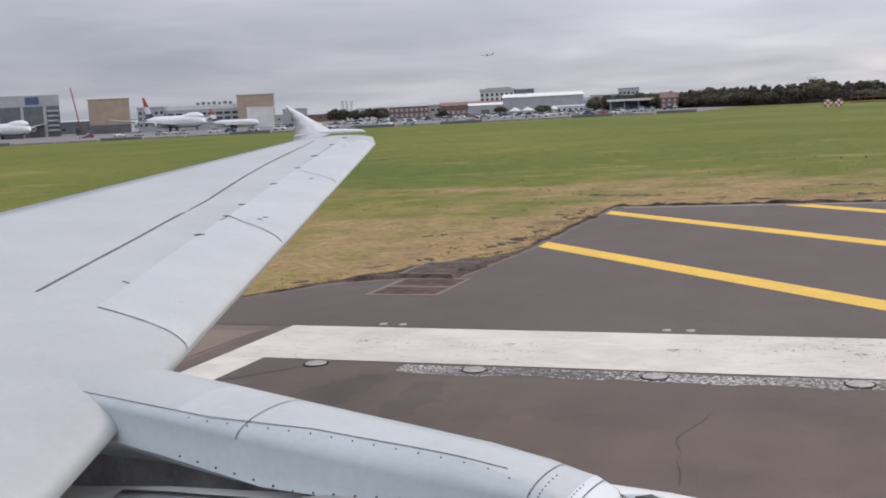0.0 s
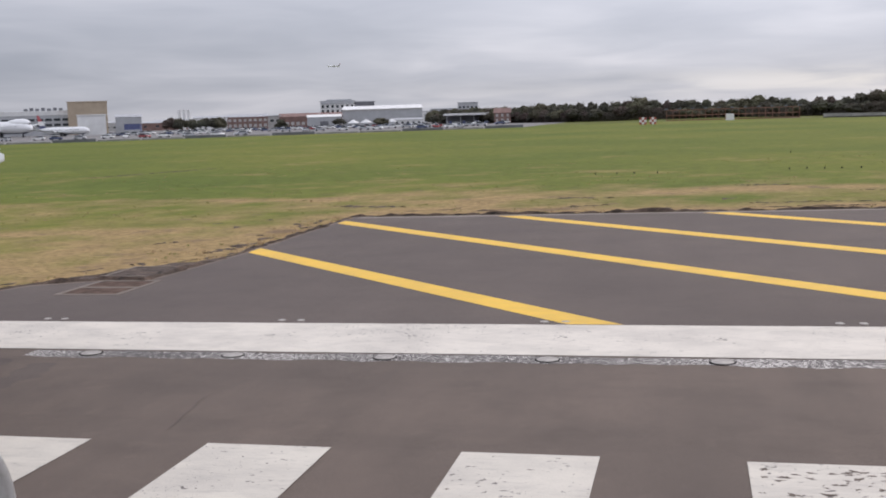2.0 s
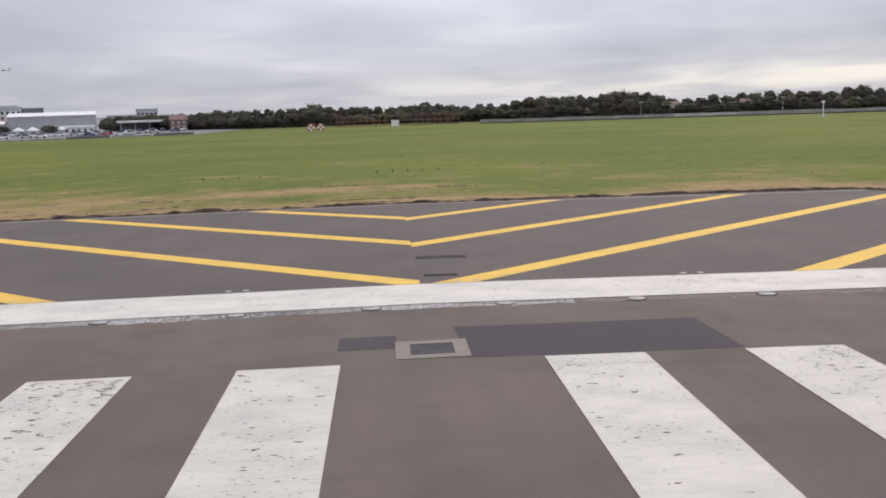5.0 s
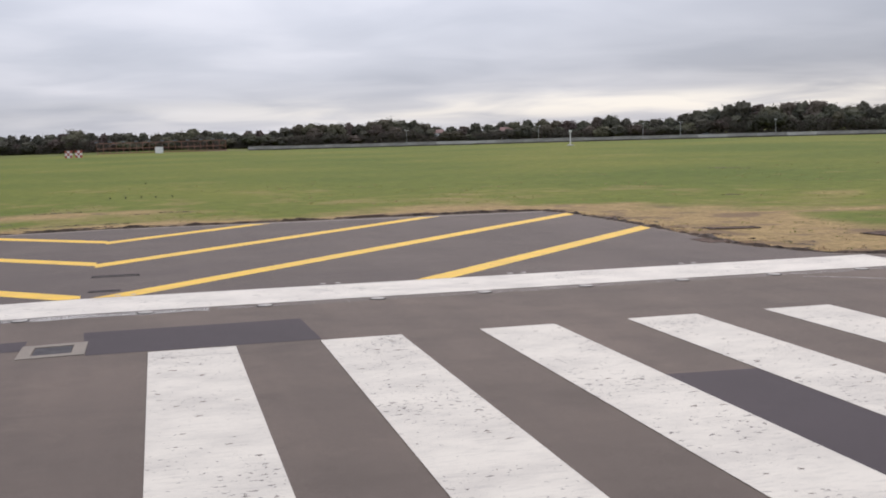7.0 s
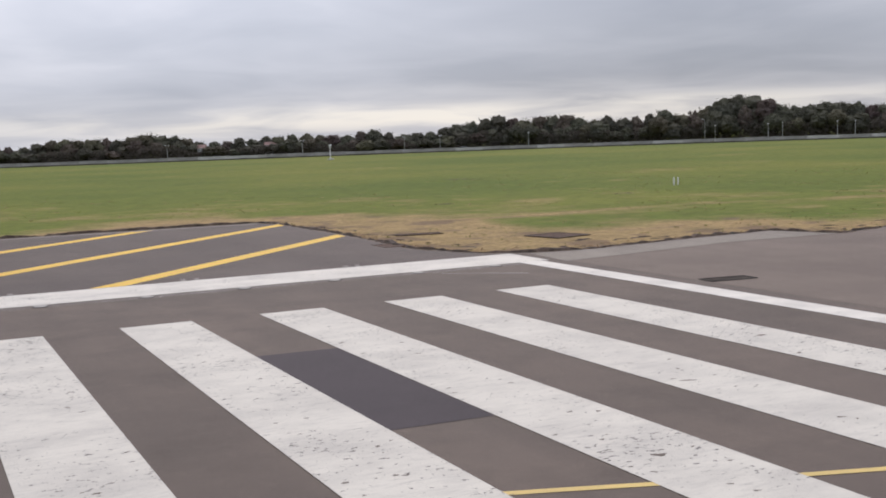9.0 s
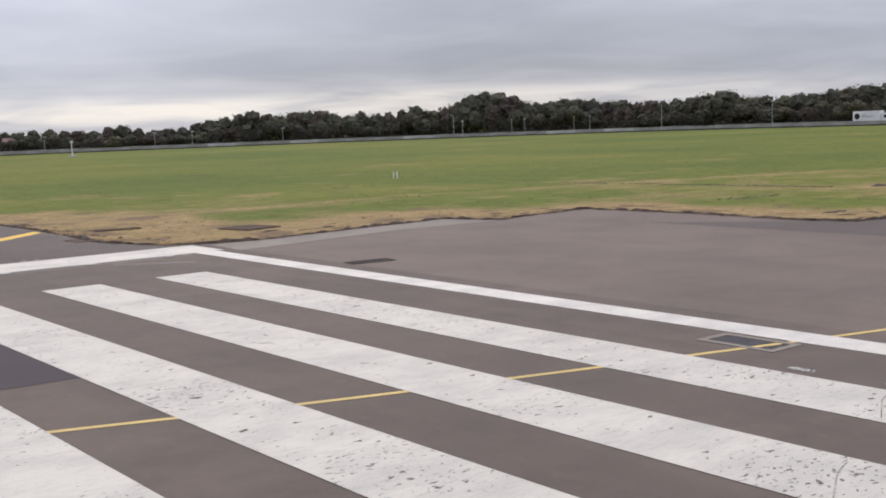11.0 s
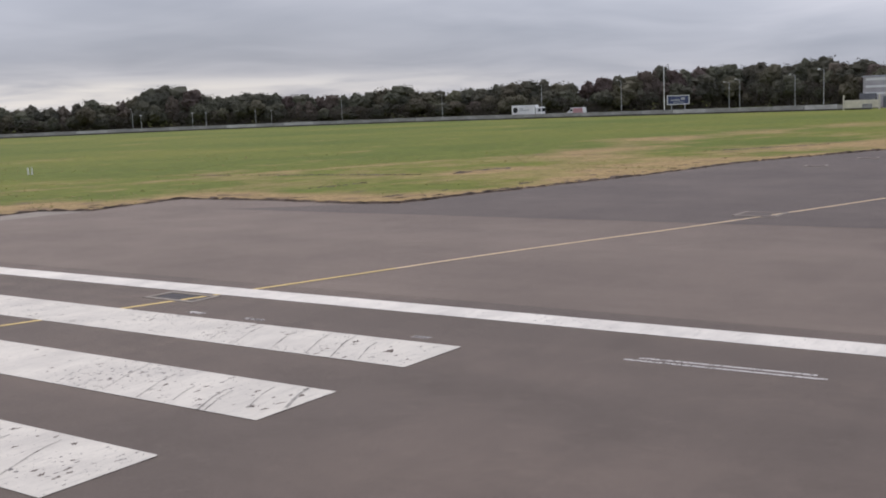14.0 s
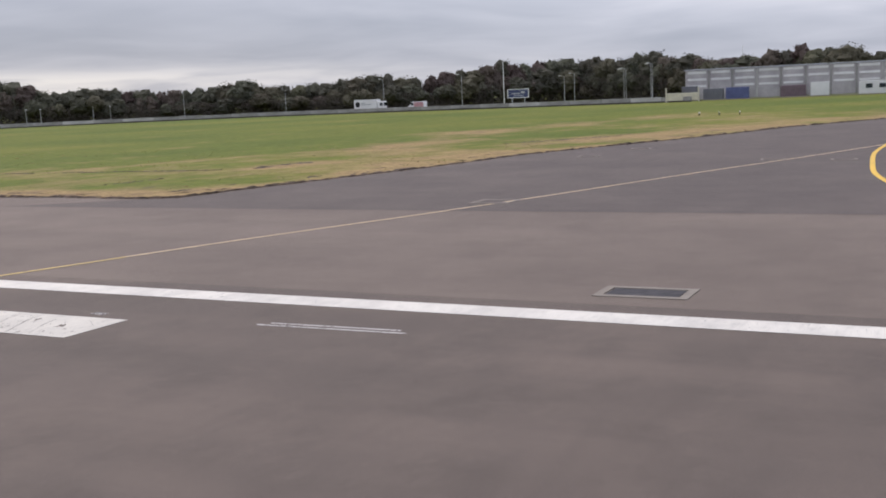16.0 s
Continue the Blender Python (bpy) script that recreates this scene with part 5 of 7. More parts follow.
DARK_SHEET = material("dark_cladding", (0.165, 0.17, 0.185), 0.6, vary=0.15, scale=0.25, grain=4)
BROWN_SHEET = material("tan_cladding", (0.45, 0.365, 0.27), 0.7, vary=0.08, scale=0.2, grain=4)
BRICK_RED = material("red_brick_wall", (0.25, 0.155, 0.135), 0.9, vary=0.15, scale=0.4, grain=5)
BLUE_SHEET = material("blue_cladding", (0.10, 0.12, 0.26), 0.6, vary=0.12, scale=0.5, grain=4)
ROOF_GREY = material("roof_sheeting", (0.42, 0.43, 0.45), 0.7, vary=0.1, scale=0.3, grain=4)
GLASS_DARK = material("dark_window_glass", (0.04, 0.05, 0.06), 0.12, vary=0.2, scale=1, grain=4, bump=0)
ORANGE_STEEL = material("orange_steel", (0.30, 0.15, 0.11), 0.7, vary=0.15, scale=2, grain=10)
RED_SHEET = material("red_panel", (0.42, 0.10, 0.07), 0.6, vary=0.1, scale=2, grain=10)
CREAM = material("cream_render", (0.62, 0.58, 0.46), 0.8, vary=0.08, scale=1, grain=6)
RUBBER = material("tyre_rubber", (0.03, 0.03, 0.032), 0.9, vary=0.2, scale=3, grain=20)
FIN_BLUE = material("navy_blue_paint", (0.05, 0.065, 0.15), 0.4, vary=0.05, scale=0.5, grain=4)
WALL_FOOT_DARK = material("wall_foot_dark", (0.075, 0.066, 0.06), 0.95, vary=0.25, scale=0.6, grain=8)
FAR_Z = gz(300, 0)

WALL_LINE = [(256.5, 17), (259, 40), (263, 75), (266, 112), (266, 150), (258, 184), (240, 216), (192, 259), (140, 290), (62, 322), (30, 338)]


def build_wall():
    root = tagged(new("perimeter_wall"), "long low grey concrete wall along the airfield edge", "wall", kind="structure")
    rng = random.Random(8)
    for (ax, ay), (bx, by) in zip(WALL_LINE, WALL_LINE[1:]):
        l = math.hypot(bx - ax, by - ay)
        n = max(1, round(l / 9))
        for k in range(n):
            ob = part("panel", box(-l / n / 2 + 0.04, -0.16, -0.3, l / n / 2 - 0.04, 0.16, 1.3 + rng.uniform(-0.06, 0.06), 0.03), PALE_CONC if rng.random() < 0.13 else WALL_CONC, root)
            t = (k + 0.5) / n
            x, y = ax + (bx - ax) * t, ay + (by - ay) * t
            ob.matrix_local = pose(x, y, gz(x, y) - 0.05, 0, 0, math.degrees(math.atan2(by - ay, bx - ax)))
            # Strip added before the wall to draw the dark line at its foot.
            ob = part("plinth", box(-l / n / 2, 0.165, -0.3, l / n / 2, 0.42, 0.36 + rng.uniform(-0.05, 0.05), 0.03), WALL_FOOT_DARK, root, "dark strip added along the wall foot")
            ob.matrix_local = pose(x, y, gz(x, y) - 0.05, 0, 0, math.degrees(math.atan2(by - ay, bx - ax)))
    return root


build_wall()
ROAD = [(262, -60), (268, 20), (271, 75), (274, 112), (274, 152), (265, 190), (246, 223), (197, 268), (144, 299), (64, 332), (-60, 372)]
tagged(ribbon("road", spline(ROAD, 6), 9.0, 0.05, DARK_ASPHALT), "grey asphalt perimeter road behind the low wall", "road", kind="structure")
apron_line = [(-60, 312), (-83, 303), (-142, 277), (-237, 225), (-420, 120), (-900, -100), (-1200, 900), (-60, 900)]
bm = bmesh.new()
bm.faces.new([bm.verts.new((x, y, FAR_Z + 0.02)) for x, y in apron_line])
bmesh.ops.recalc_face_normals(bm, faces=bm.faces)
tagged(mesh_object("apron", bm, asphalt("apron_tarmac", (0.17, 0.165, 0.16), (0.21, 0.20, 0.195), 0.2)), "grey airport apron and car park tarmac", "apron", kind="structure")


def build_kerb():
    root = tagged(new("apron_kerb"), "low dark kerb where the apron meets grass", "kerb", kind="structure")
    for (ax, ay), (bx, by) in zip(apron_line[:4], apron_line[1:5]):
        l = math.hypot(bx - ax, by - ay)
        n = max(1, int(l / 12))
        for k in range(n):
            ob = part("kerb_block", box(-l / n / 2, -0.4, -0.2, l / n / 2 - 0.5, 0.4, 0.45 + 0.35 * ((k * 7) % 3 == 0), 0.05), WALL_CONC if k % 3 else DARK_SHEET, root)
            t = (k + 0.5) / n
            ob.matrix_local = pose(ax + (bx - ax) * t, ay + (by - ay) * t, FAR_Z, 0, 0, math.degrees(math.atan2(by - ay, bx - ax)))


build_kerb()


def facing(L, R):
    """Pose of a front running from L to R, x along it and y away from the runway."""
    return pose((L[0] + R[0]) / 2, (L[1] + R[1]) / 2, FAR_Z, 0, 0, math.degrees(math.atan2(R[1] - L[1], R[0] - L[0]))), math.hypot(R[0] - L[0], R[1] - L[1])


def gabled(w, d, h, rise):
    bm = bmesh.new()
    v = [bm.verts.new(p) for p in ((-w / 2, -0.4, h), (w / 2, -0.4, h), (w / 2, d + 0.4, h), (-w / 2, d + 0.4, h), (-w / 2, d / 2, h + rise), (w / 2, d / 2, h + rise))]
    for q in ((0, 1, 5, 4), (2, 3, 4, 5), (1, 2, 5), (3, 0, 4), (3, 2, 1, 0)):
        bm.faces.new([v[i] for i in q])
    return bm


def building(name, L, R, depth, height, wall_mat, label, category="building", roof="flat", roof_mat=None, rows=(), door=False, cols=8, rise=2.0, win_mat=None, band=None, group=""):
    """Walls, roof and rows of windows; rows: (sill height, window height, window width)."""
    m, w = facing(L, R)
    root = tagged(new(name), label, category, group)
    root.matrix_world = m
    part("wall", box(-w / 2, 0, -0.3, w / 2, depth, height, 0.05), wall_mat, root)
    if roof == "gable":
        part("roof", gabled(w + 0.6, depth, height + 0.003, rise), roof_mat or ROOF_GREY, root)
    else:
        part("roof", box(-w / 2 - 0.35, -0.35, height + 0.003, w / 2 + 0.35, depth + 0.35, height + 0.5, 0.06), roof_mat or ROOF_GREY, root)
    for sill, hh, ww in rows:
        for k in range(cols):
            x = -w / 2 + w * (k + 0.5) / cols
            win = part("window", box(x - ww / 2, -0.06, sill, x + ww / 2, 0.05, sill + hh), win_mat or GLASS_DARK, root)
            part("sill", box(x - ww / 2 - 0.1, -0.18, sill - 0.12, x + ww / 2 + 0.1, -0.065, sill - 0.004), PALE_CONC, win)
    if band:
        z0, z1, mat = band
        part("fascia", box(-w / 2 - 0.1, -0.25, z0, w / 2 + 0.1, -0.02, z1, 0.02), mat, root)
    if door:
        part("door", box(-w * 0.12, -0.12, -0.2, w * 0.12, -0.03, height * 0.6), DARK_SHEET, root)
    return root


# maintenance area and business park
hangar = building("hangar", (-453.7, 427.2), (-419.8, 458.7), 60, 22.0, DARK_SHEET, "tall dark grey aircraft hangar with open louvred side", "hangar", roof_mat=GREY_SHEET, band=(16.5, 22.4, GREY_SHEET))
part("sign_panel", box(6, -0.5, 17.5, 13, -0.27, 21.5, 0.03), BLUE_SHEET, hangar, "blue sign panel")
for k in range(5):
    part("louvre", box(16.5, -1.2, 3 + 2.6 * k, 22.5, -0.4, 4.0 + 2.6 * k, 0.03), GREY_SHEET, hangar)
for x in (-20, -8, 4, 15.5):
    part("column", box(x - 0.8, -0.6, 0, x + 0.8, -0.06, 16.4, 0.05), GREY_SHEET, hangar)
building("warehouse", (-421.1, 483.7), (-403.5, 497.6), 30, 19.2, BROWN_SHEET, "plain tan windowless warehouse block", "warehouse", roof_mat=BROWN_SHEET, band=(0.5, 5, DARK_SHEET))
building("warehouse", (-353.8, 532.0), (-335.4, 543.0), 30, 18.2, BROWN_SHEET, "plain tan windowless warehouse block", "warehouse", roof_mat=BROWN_SHEET)
hall = building("cargo_hall", (-400.2, 512), (-352.8, 541.0), 40, 13.2, GREY_SHEET, "long grey cargo hall with white roof edge", "cargo hall", roof_mat=WHITE_SHEET, band=(11.4, 14.0, WHITE_SHEET), rows=((8.2, 1.4, 3.6), (5.2, 1.4, 3.6)), cols=12)
for k in range(7):
    part("roof_vent", box(-2 + 3.2 * k, 14, 13.8, 0 + 3.2 * k, 18, 15.6 + 0.4 * (k % 2), 0.1), DARK_SHEET, hall)
building("office_block", (-404, 505), (-392, 514), 14, 13.5, GREY_SHEET, "dark grey office block behind parked airliners", "office", rows=((3, 1.5, 1.5), (6.4, 1.5, 1.5), (9.8, 1.5, 1.5)), cols=5)
building("white_shed", (-307.5, 466.5), (-295.8, 473.5), 16, 9.8, WHITE_SHEET, "square white metal shed", "shed", roof_mat=WHITE_SHEET)
building("grey_shed", (-296.8, 484.2), (-285.5, 490.5), 18, 8.6, GREY_SHEET, "pale grey sheet-metal shed", "shed", roof="gable", rise=1.5, roof_mat=ROOF_GREY)
building("blue_shed", (-284, 470), (-277, 473), 8, 5.0, BLUE_SHEET, "small dark blue and grey shed", "shed", band=(0, 2.2, GREY_SHEET))
building("white_shed", (-297.9, 574.2), (-262, 590), 18, 7.4, WHITE_SHEET, "long low white industrial shed", "shed", roof="gable", rise=1.2)
building("white_shed", (-262, 560), (-240, 568), 14, 7.0, PALE_CONC, "long low white industrial shed", "shed", rows=((4, 1.2, 1.8),), cols=7)
for k in range(3):
    bm = bmesh.new()
    bmesh.ops.create_cone(bm, cap_ends=True, segments=14, radius1=0.95, radius2=0.75, depth=12.6, matrix=Matrix.Translation((0, 0, 6.0)))
    bmesh.ops.create_cone(bm, cap_ends=True, segments=14, radius1=0.95, radius2=0.95, depth=0.5, matrix=Matrix.Translation((0, 0, 12.0)))
    ob = mesh_object("chimney", bm, WHITE_SHEET)
    ob.matrix_world = pose(-300.3 + 2.4 * k, 561.8 + 1.2 * k, FAR_Z)
    tagged(ob, "slim pale industrial chimney with a collar", "chimney", "row of chimneys")
building("brick_building", (-259.1, 537.0), (-238.8, 545.6), 14, 7.0, BRICK_RED, "low red brick building with grey roof", "building", roof="gable", rise=1.6, rows=((1.6, 1.5, 1.6), (4.6, 1.3, 1.6)), cols=8, win_mat=PALE_CONC)
building("brick_building", (-240, 566), (-206.5, 578.6), 18, 6.4, BRICK_RED, "long red brick building behind parked cars", "building", roof="gable", rise=2.0, roof_mat=BRICK_RED, rows=((1.8, 1.6, 1.8),), cols=12, win_mat=PALE_CONC)
hotel = building("hotel", (-241.5, 640.7), (-220.6, 647.4), 22, 15.6, WHITE_SHEET, "multi-storey white and grey hotel with square windows", "hotel", roof_mat=GREY_SHEET, rows=((2.6, 1.7, 1.5), (5.6, 1.7, 1.5), (8.6, 1.7, 1.5), (11.6, 1.7, 1.5)), cols=7)
part("attic", box(-10.6, -0.4, 13.9, 10.6, -0.07, 15.5, 0.03), GREY_SHEET, hotel)
part("plant_room", box(-7, 4, 16.15, 9, 14, 17.0, 0.1), GREY_SHEET, hotel)
for k in range(8):
    part("pier", box(-10.9 + 2.99 * k, -0.5, -0.2, -10.4 + 2.99 * k, -0.075, 13.89, 0.03), WHITE_SHEET, hotel)
# The hotel's darker receding end, added as a block in its own dark colour.
building("hotel_annexe", (-220.0, 647.7), (-208.9, 652.4), 20, 14.8, DARK_SHEET, "dark receding end of the hotel, a separate block", "hotel", rows=((4, 1.6, 1.4), (7.4, 1.6, 1.4), (10.8, 1.6, 1.4)), cols=6)
building("retail_shed", (-212.5, 597.7), (-166.7, 610.6), 40, 9.6, GREY_SHEET, "long grey retail shed with pale roof edge", "shed", roof="gable", rise=2.2, roof_mat=WHITE_SHEET, band=(8.7, 9.6, PALE_CONC))
building("low_shed", (-204.7, 515.8), (-188.0, 521.5), 14, 5.6, GREY_SHEET, "low grey shed with a pale shallow roof", "shed", roof="gable", rise=1.3, roof_mat=WHITE_SHEET, door=True)
building("white_cabin", (-156.2, 510.1), (-142.7, 513.6), 9, 2.9, WHITE_SHEET, "low white single-storey cabin", "cabin", roof="gable", rise=0.9, rows=((1.0, 1.0, 1.2),), cols=5)
for k in range(4):
    bm = bmesh.new()
    bmesh.ops.create_cone(bm, cap_ends=True, segments=4, radius1=3.6, radius2=0.15, depth=1.7, matrix=pose(0, 0, 2.9, 0, 0, 45))
    tent = tagged(new("tent"), "white pointed marquee tent on thin posts", "tent", "row of marquee tents")
    tent.matrix_world = pose(-176 + 6.2 * k, 504.5 + 1.8 * k, FAR_Z)
    part("canopy", bm, WHITE_SHEET, tent)
    for sx in (-2.4, 2.4):
        for sy in (-2.4, 2.4):
            part("post", box(sx - 0.06, sy - 0.06, -0.2, sx + 0.06, sy + 0.06, 2.06), GALV, tent)
station = tagged(new("filling_station"), "dark filling station under a flat white canopy", "filling station")
station.matrix_world, w = facing((-127.4, 496.5), (-104.4, 501.2))
part("canopy", box(-w / 2, -6, 4.2, w / 2, 6, 5.2, 0.08), WHITE_SHEET, station)
part("shop", box(-w / 2 + 1, 2, -0.2, w / 2 - 1, 9, 4.195, 0.05), DARK_SHEET, station)
for x in (-10, -3.5, 3, 9.5):
    part("column", box(x - 0.2, -4.2, -0.2, x + 0.2, -3.8, 4.196), GALV, station)
    part("pump", box(x + 1.2, -4.4, -0.1, x + 2.2, -3.6, 1.7, 0.05), BLUE_SHEET, station)
building("tower_block", (-175.6, 752.2), (-161.2, 755.0), 14, 13.2, GREY_SHEET, "square grey office tower above low roofs", "office", rows=((9.5, 1.3, 1.6), (6.3, 1.3, 1.6)), cols=5)
building("office_block", (-195.2, 748.3), (-176.0, 752.0), 16, 9.2, GREY_SHEET, "flat grey office block beside the tower", "office", rows=((6.0, 1.3, 1.6),), cols=7)
building("red_house", (-96.1, 462.0), (-88.9, 463.1), 8, 4.8, BRICK_RED, "small red brick house with a pitched roof", "house", roof="gable", rise=2.2, roof_mat=BRICK_RED, rows=((1.0, 1.2, 1.0), (3.2, 1.1, 1.0)), cols=3, win_mat=PALE_CONC, group="houses beyond the field")
building("white_house", (127, 364.5), (131, 363), 6, 4.2, WHITE_SHEET, "white rendered house among dark trees", "house", roof="gable", rise=1.3, roof_mat=BRICK_RED, rows=((1.0, 1.2, 0.9),), cols=2, win_mat=GREY_SHEET, group="houses beyond the field")
building("white_house", (103, 375), (106.5, 373.7), 6, 4.0, WHITE_SHEET, "white rendered house among dark trees", "house", roof="gable", rise=1.3, roof_mat=BRICK_RED, rows=((1.0, 1.2, 0.9),), cols=2, win_mat=GREY_SHEET, group="houses beyond the field")

# rooftops of the town beyond the apron
town = random.Random(61)
for k in range(44):
    a = radians(-58 + 1.28 * k + town.uniform(-0.4, 0.4))
    far, w = town.uniform(760, 1050), town.uniform(18, 46)
    cx, cy = -10 + far * math.sin(a), far * math.cos(a)
    ux, uy = math.cos(a) * w / 2, -math.sin(a) * w / 2
    building("distant_building", (cx - ux, cy - uy), (cx + ux, cy + uy), 18, town.uniform(5.0, 8.6), town.choice((GREY_SHEET, PALE_CONC, BRICK_RED, WHITE_SHEET, DARK_SHEET)), "low distant building in the hazy town skyline", "building",
             roof=town.choice(("flat", "gable")), rise=1.4, rows=((2.4, 1.3, 2.0),), cols=5, group="distant town buildings")

# crane behind the hangar
crane = tagged(new("crane"), "slim lattice crane jib leaning over rooftops", "crane")
crane.matrix_world = pose(-424.8, 480.6, FAR_Z)
part("cab", box(-2, -2, 0, 2, 2, 3, 0.1), DARK_SHEET, crane)
bm = bmesh.new()
for dx in (-0.3, 0.3):
    loft(bm, [[(dx + s * 0.12 - 0.26 * k, c * 0.12, 2 + 1.3 * k) for s, c in ((-1, -1), (1, -1), (1, 1), (-1, 1))] for k in range(20)])
part("jib", bm, RED_SHEET, crane)

# warehouse beside the road
ware = tagged(new("precast_warehouse"), "long grey precast warehouse with pale window bands", "warehouse")
ware.matrix_world, WW = facing((280.6, 24.6), (290.9, -63.4))
part("wall", box(-WW / 2, 0, -0.3, WW / 2, 26, 6.5, 0.06), material("precast_grey", (0.47, 0.445, 0.45), 0.9, vary=0.12, scale=0.3, grain=4), ware)
part("roof", box(-WW / 2 - 0.3, -0.3, 6.503, WW / 2 + 0.3, 26.3, 6.8, 0.06), ROOF_GREY, ware)
nb = 15
for k in range(nb):
    x = -WW / 2 + WW * (k + 0.5) / nb
    for z, hh in ((5.75, 0.62), (4.2, 0.5), (2.7, 0.45)):
        if z < 4 and k % 4 == 1:
            continue
        part("window_band", box(x - WW / nb * 0.40, -0.07, z, x + WW / nb * 0.40, 0.03, z + hh, 0.02), WHITE_SHEET, ware)
    part("pier", box(x + WW / nb * 0.46, -0.3, -0.2, x + WW / nb * 0.54, -0.003, 6.49, 0.03), PALE_CONC if k % 5 == 2 else WALL_CONC, ware)
m0 = ware.matrix_world.copy()
ware.matrix_world = m0 @ Matrix.Diagonal((1, 1, 1.12, 1))


def by_warehouse(name, x0, x1, y0, y1, h, mat, label, cat, parts=()):
    root = tagged(new(name), label, cat)
    root.matrix_world = m0 @ pose((x0 + x1) / 2, y0, 0)
    w = x1 - x0
    part("body", box(-w / 2, 0, -0.2, w / 2, y1 - y0, h, 0.05), mat, root)
    for k in range(int(w / 0.6)):
        xx = -w / 2 + 0.3 + 0.6 * k
        part("rib", box(xx - 0.08, -0.05, 0.1, xx + 0.08, -0.003, h - 0.15), mat, root)
    return root


by_warehouse("container", -33.5, -28.0, -7, -4.4, 2.7, BLUE_SHEET, "dark blue steel container by the warehouse", "container")
by_warehouse("container", -39.0, -34.2, -7, -4.4, 2.6, DARK_SHEET, "dark grey steel container by the warehouse", "container")
by_warehouse("shelter", -44.2, -40.6, -8, -4.5, 3.4, DARK_SHEET, "dark rounded shelter beside the fence", "shelter")
by_warehouse("container", -20.5, -14.5, -7, -4.4, 2.6, material("maroon_sheet", (0.17, 0.12, 0.14), 0.7, vary=0.1, scale=1, grain=6), "faded maroon container by the warehouse", "container")
by_warehouse("white_container", -13.5, -9.2, -7, -4.4, 3.1, WHITE_SHEET, "plain white container by the warehouse", "container")
cabin = by_warehouse("site_cabin", -2.5, 4.0, -9, -6, 2.9, WHITE_SHEET, "white site cabin with dark windows", "cabin")
for x in (-1.8, 1.2):
    part("window", box(x, -0.09, 1.2, x + 1.5, -0.055, 2.2), GLASS_DARK, cabin)
by_warehouse("container", 4.8, 14, -10, -7, 2.8, BLUE_SHEET, "dark blue steel container by the warehouse", "container")
gate = tagged(new("site_gate"), "cream metal gate between two posts", "gate")
gate.matrix_world, gw = facing((255.9, 23.0), (257.3, 15.6))
part("leaf", box(-gw / 2 + 0.2, -0.06, 0.2, gw / 2 - 0.2, 0.06, 2.0, 0.02), CREAM, gate)
for x in (-gw / 2, gw / 2):
    part("post", box(x - 0.15, -0.15, -0.2, x + 0.15, 0.15, 3.2, 0.03), CREAM, gate)

# billboard
bill = tagged(new("billboard"), "blue billboard in a white frame on posts", "billboard")
bill.matrix_world, bw = facing((346.9, 103.5), (349.7, 96.6))
part("panel", box(-bw / 2 + 0.3, -0.1, 2.15, bw / 2 - 0.3, 0.1, 4.75), FIN_BLUE, bill, "dark blue picture panel")
for a in ((-bw / 2, -0.2, 4.75, bw / 2, 0.2, 5.0), (-bw / 2, -0.2, 1.9, bw / 2, 0.2, 2.15), (-bw / 2, -0.2, 2.15, -bw / 2 + 0.3, 0.2, 4.75), (bw / 2 - 0.3, -0.2, 2.15, bw / 2, 0.2, 4.75)):
    part("frame_bar", box(*a), WHITE_SHEET, bill)
for x in (-2.2, 2.2):
    part("post", box(x - 0.15, -0.1, -0.2, x + 0.15, 0.1, 1.895), GALV, bill)
for a in ((-2.4, -0.14, 3.2, 0.6, -0.105, 3.6), (-1.6, -0.14, 2.6, 1.9, -0.105, 2.8), (0.9, -0.14, 3.4, 2.2, -0.105, 4.2)):
    part("picture_shape", box(*a), ROOF_GREY, bill)


def lamp_post(h, arms, label):
    root = tagged(new("lamp_post"), label, "street lamp", "lamp posts along the road")
    bm = bmesh.new()
    bmesh.ops.create_cone(bm, cap_ends=True, segments=8, radius1=0.09 if arms else 0.17, radius2=0.05 if arms else 0.12, depth=h, matrix=Matrix.Translation((0, 0, h / 2 - 0.2)))
    part("pole", bm, GALV if arms else WHITE_SHEET, root)
    for s in arms:
        bm = bmesh.new()
        loft(bm, [[(s * (0.05 + 1.3 * k / 4) + dx * 0.05, dy * 0.05, h - 0.3 + 0.35 * math.sin(k / 4 * 1.5)) for dx, dy in ((-1, -1), (1, -1), (1, 1), (-1, 1))] for k in range(5)])
        part("arm", bm, GALV, root)
        part("lantern", box(s * 1.55 - 0.4, -0.14, h - 0.02, s * 1.55 + 0.4, 0.14, h + 0.16, 0.04), WHITE_SHEET, root)
    return root


tall = lamp_post(9.6, (1,), "tall galvanised street lamp with a single arm")
tall.matrix_world = pose(283.1, 116.1, FAR_Z, 0, 0, 75)
for x, y, s in ((302.7, 99.6, 1.05), (284, 152.5, 0.85), (295.6, 203.4, 0.95), (315.7, 67.6, 0.92), (320.4, 52.8, 1.0), (322.5, 45.2, 1.12), (289.3, 43.7, 0.92), (301, 39.5, 1.05), (312, 69.5, 0.85), (252, 262, 0.8)):
    copy_thing(tall, pose(x, y, FAR_Z, 0, 0, 75)).scale = (1, 1, s)
mast = lamp_post(14.4, (), "very tall plain white mast beside billboard")
mast.matrix_world = pose(326.3, 95.8, FAR_Z)
far_mast = lamp_post(17.5, (), "very tall thin mast above the trees")
far_mast.matrix_world = pose(414.8, 36.8, FAR_Z)
short = lamp_post(5.3, (-0.6, 0.6), "short twin-arm street lamp before dark trees")
spots = [(226, 208), (240, 195), (219, 222), (233, 209), (247, 195), (160, 286), (150, 292), (120, 306), (80, 322), (185, 272)]
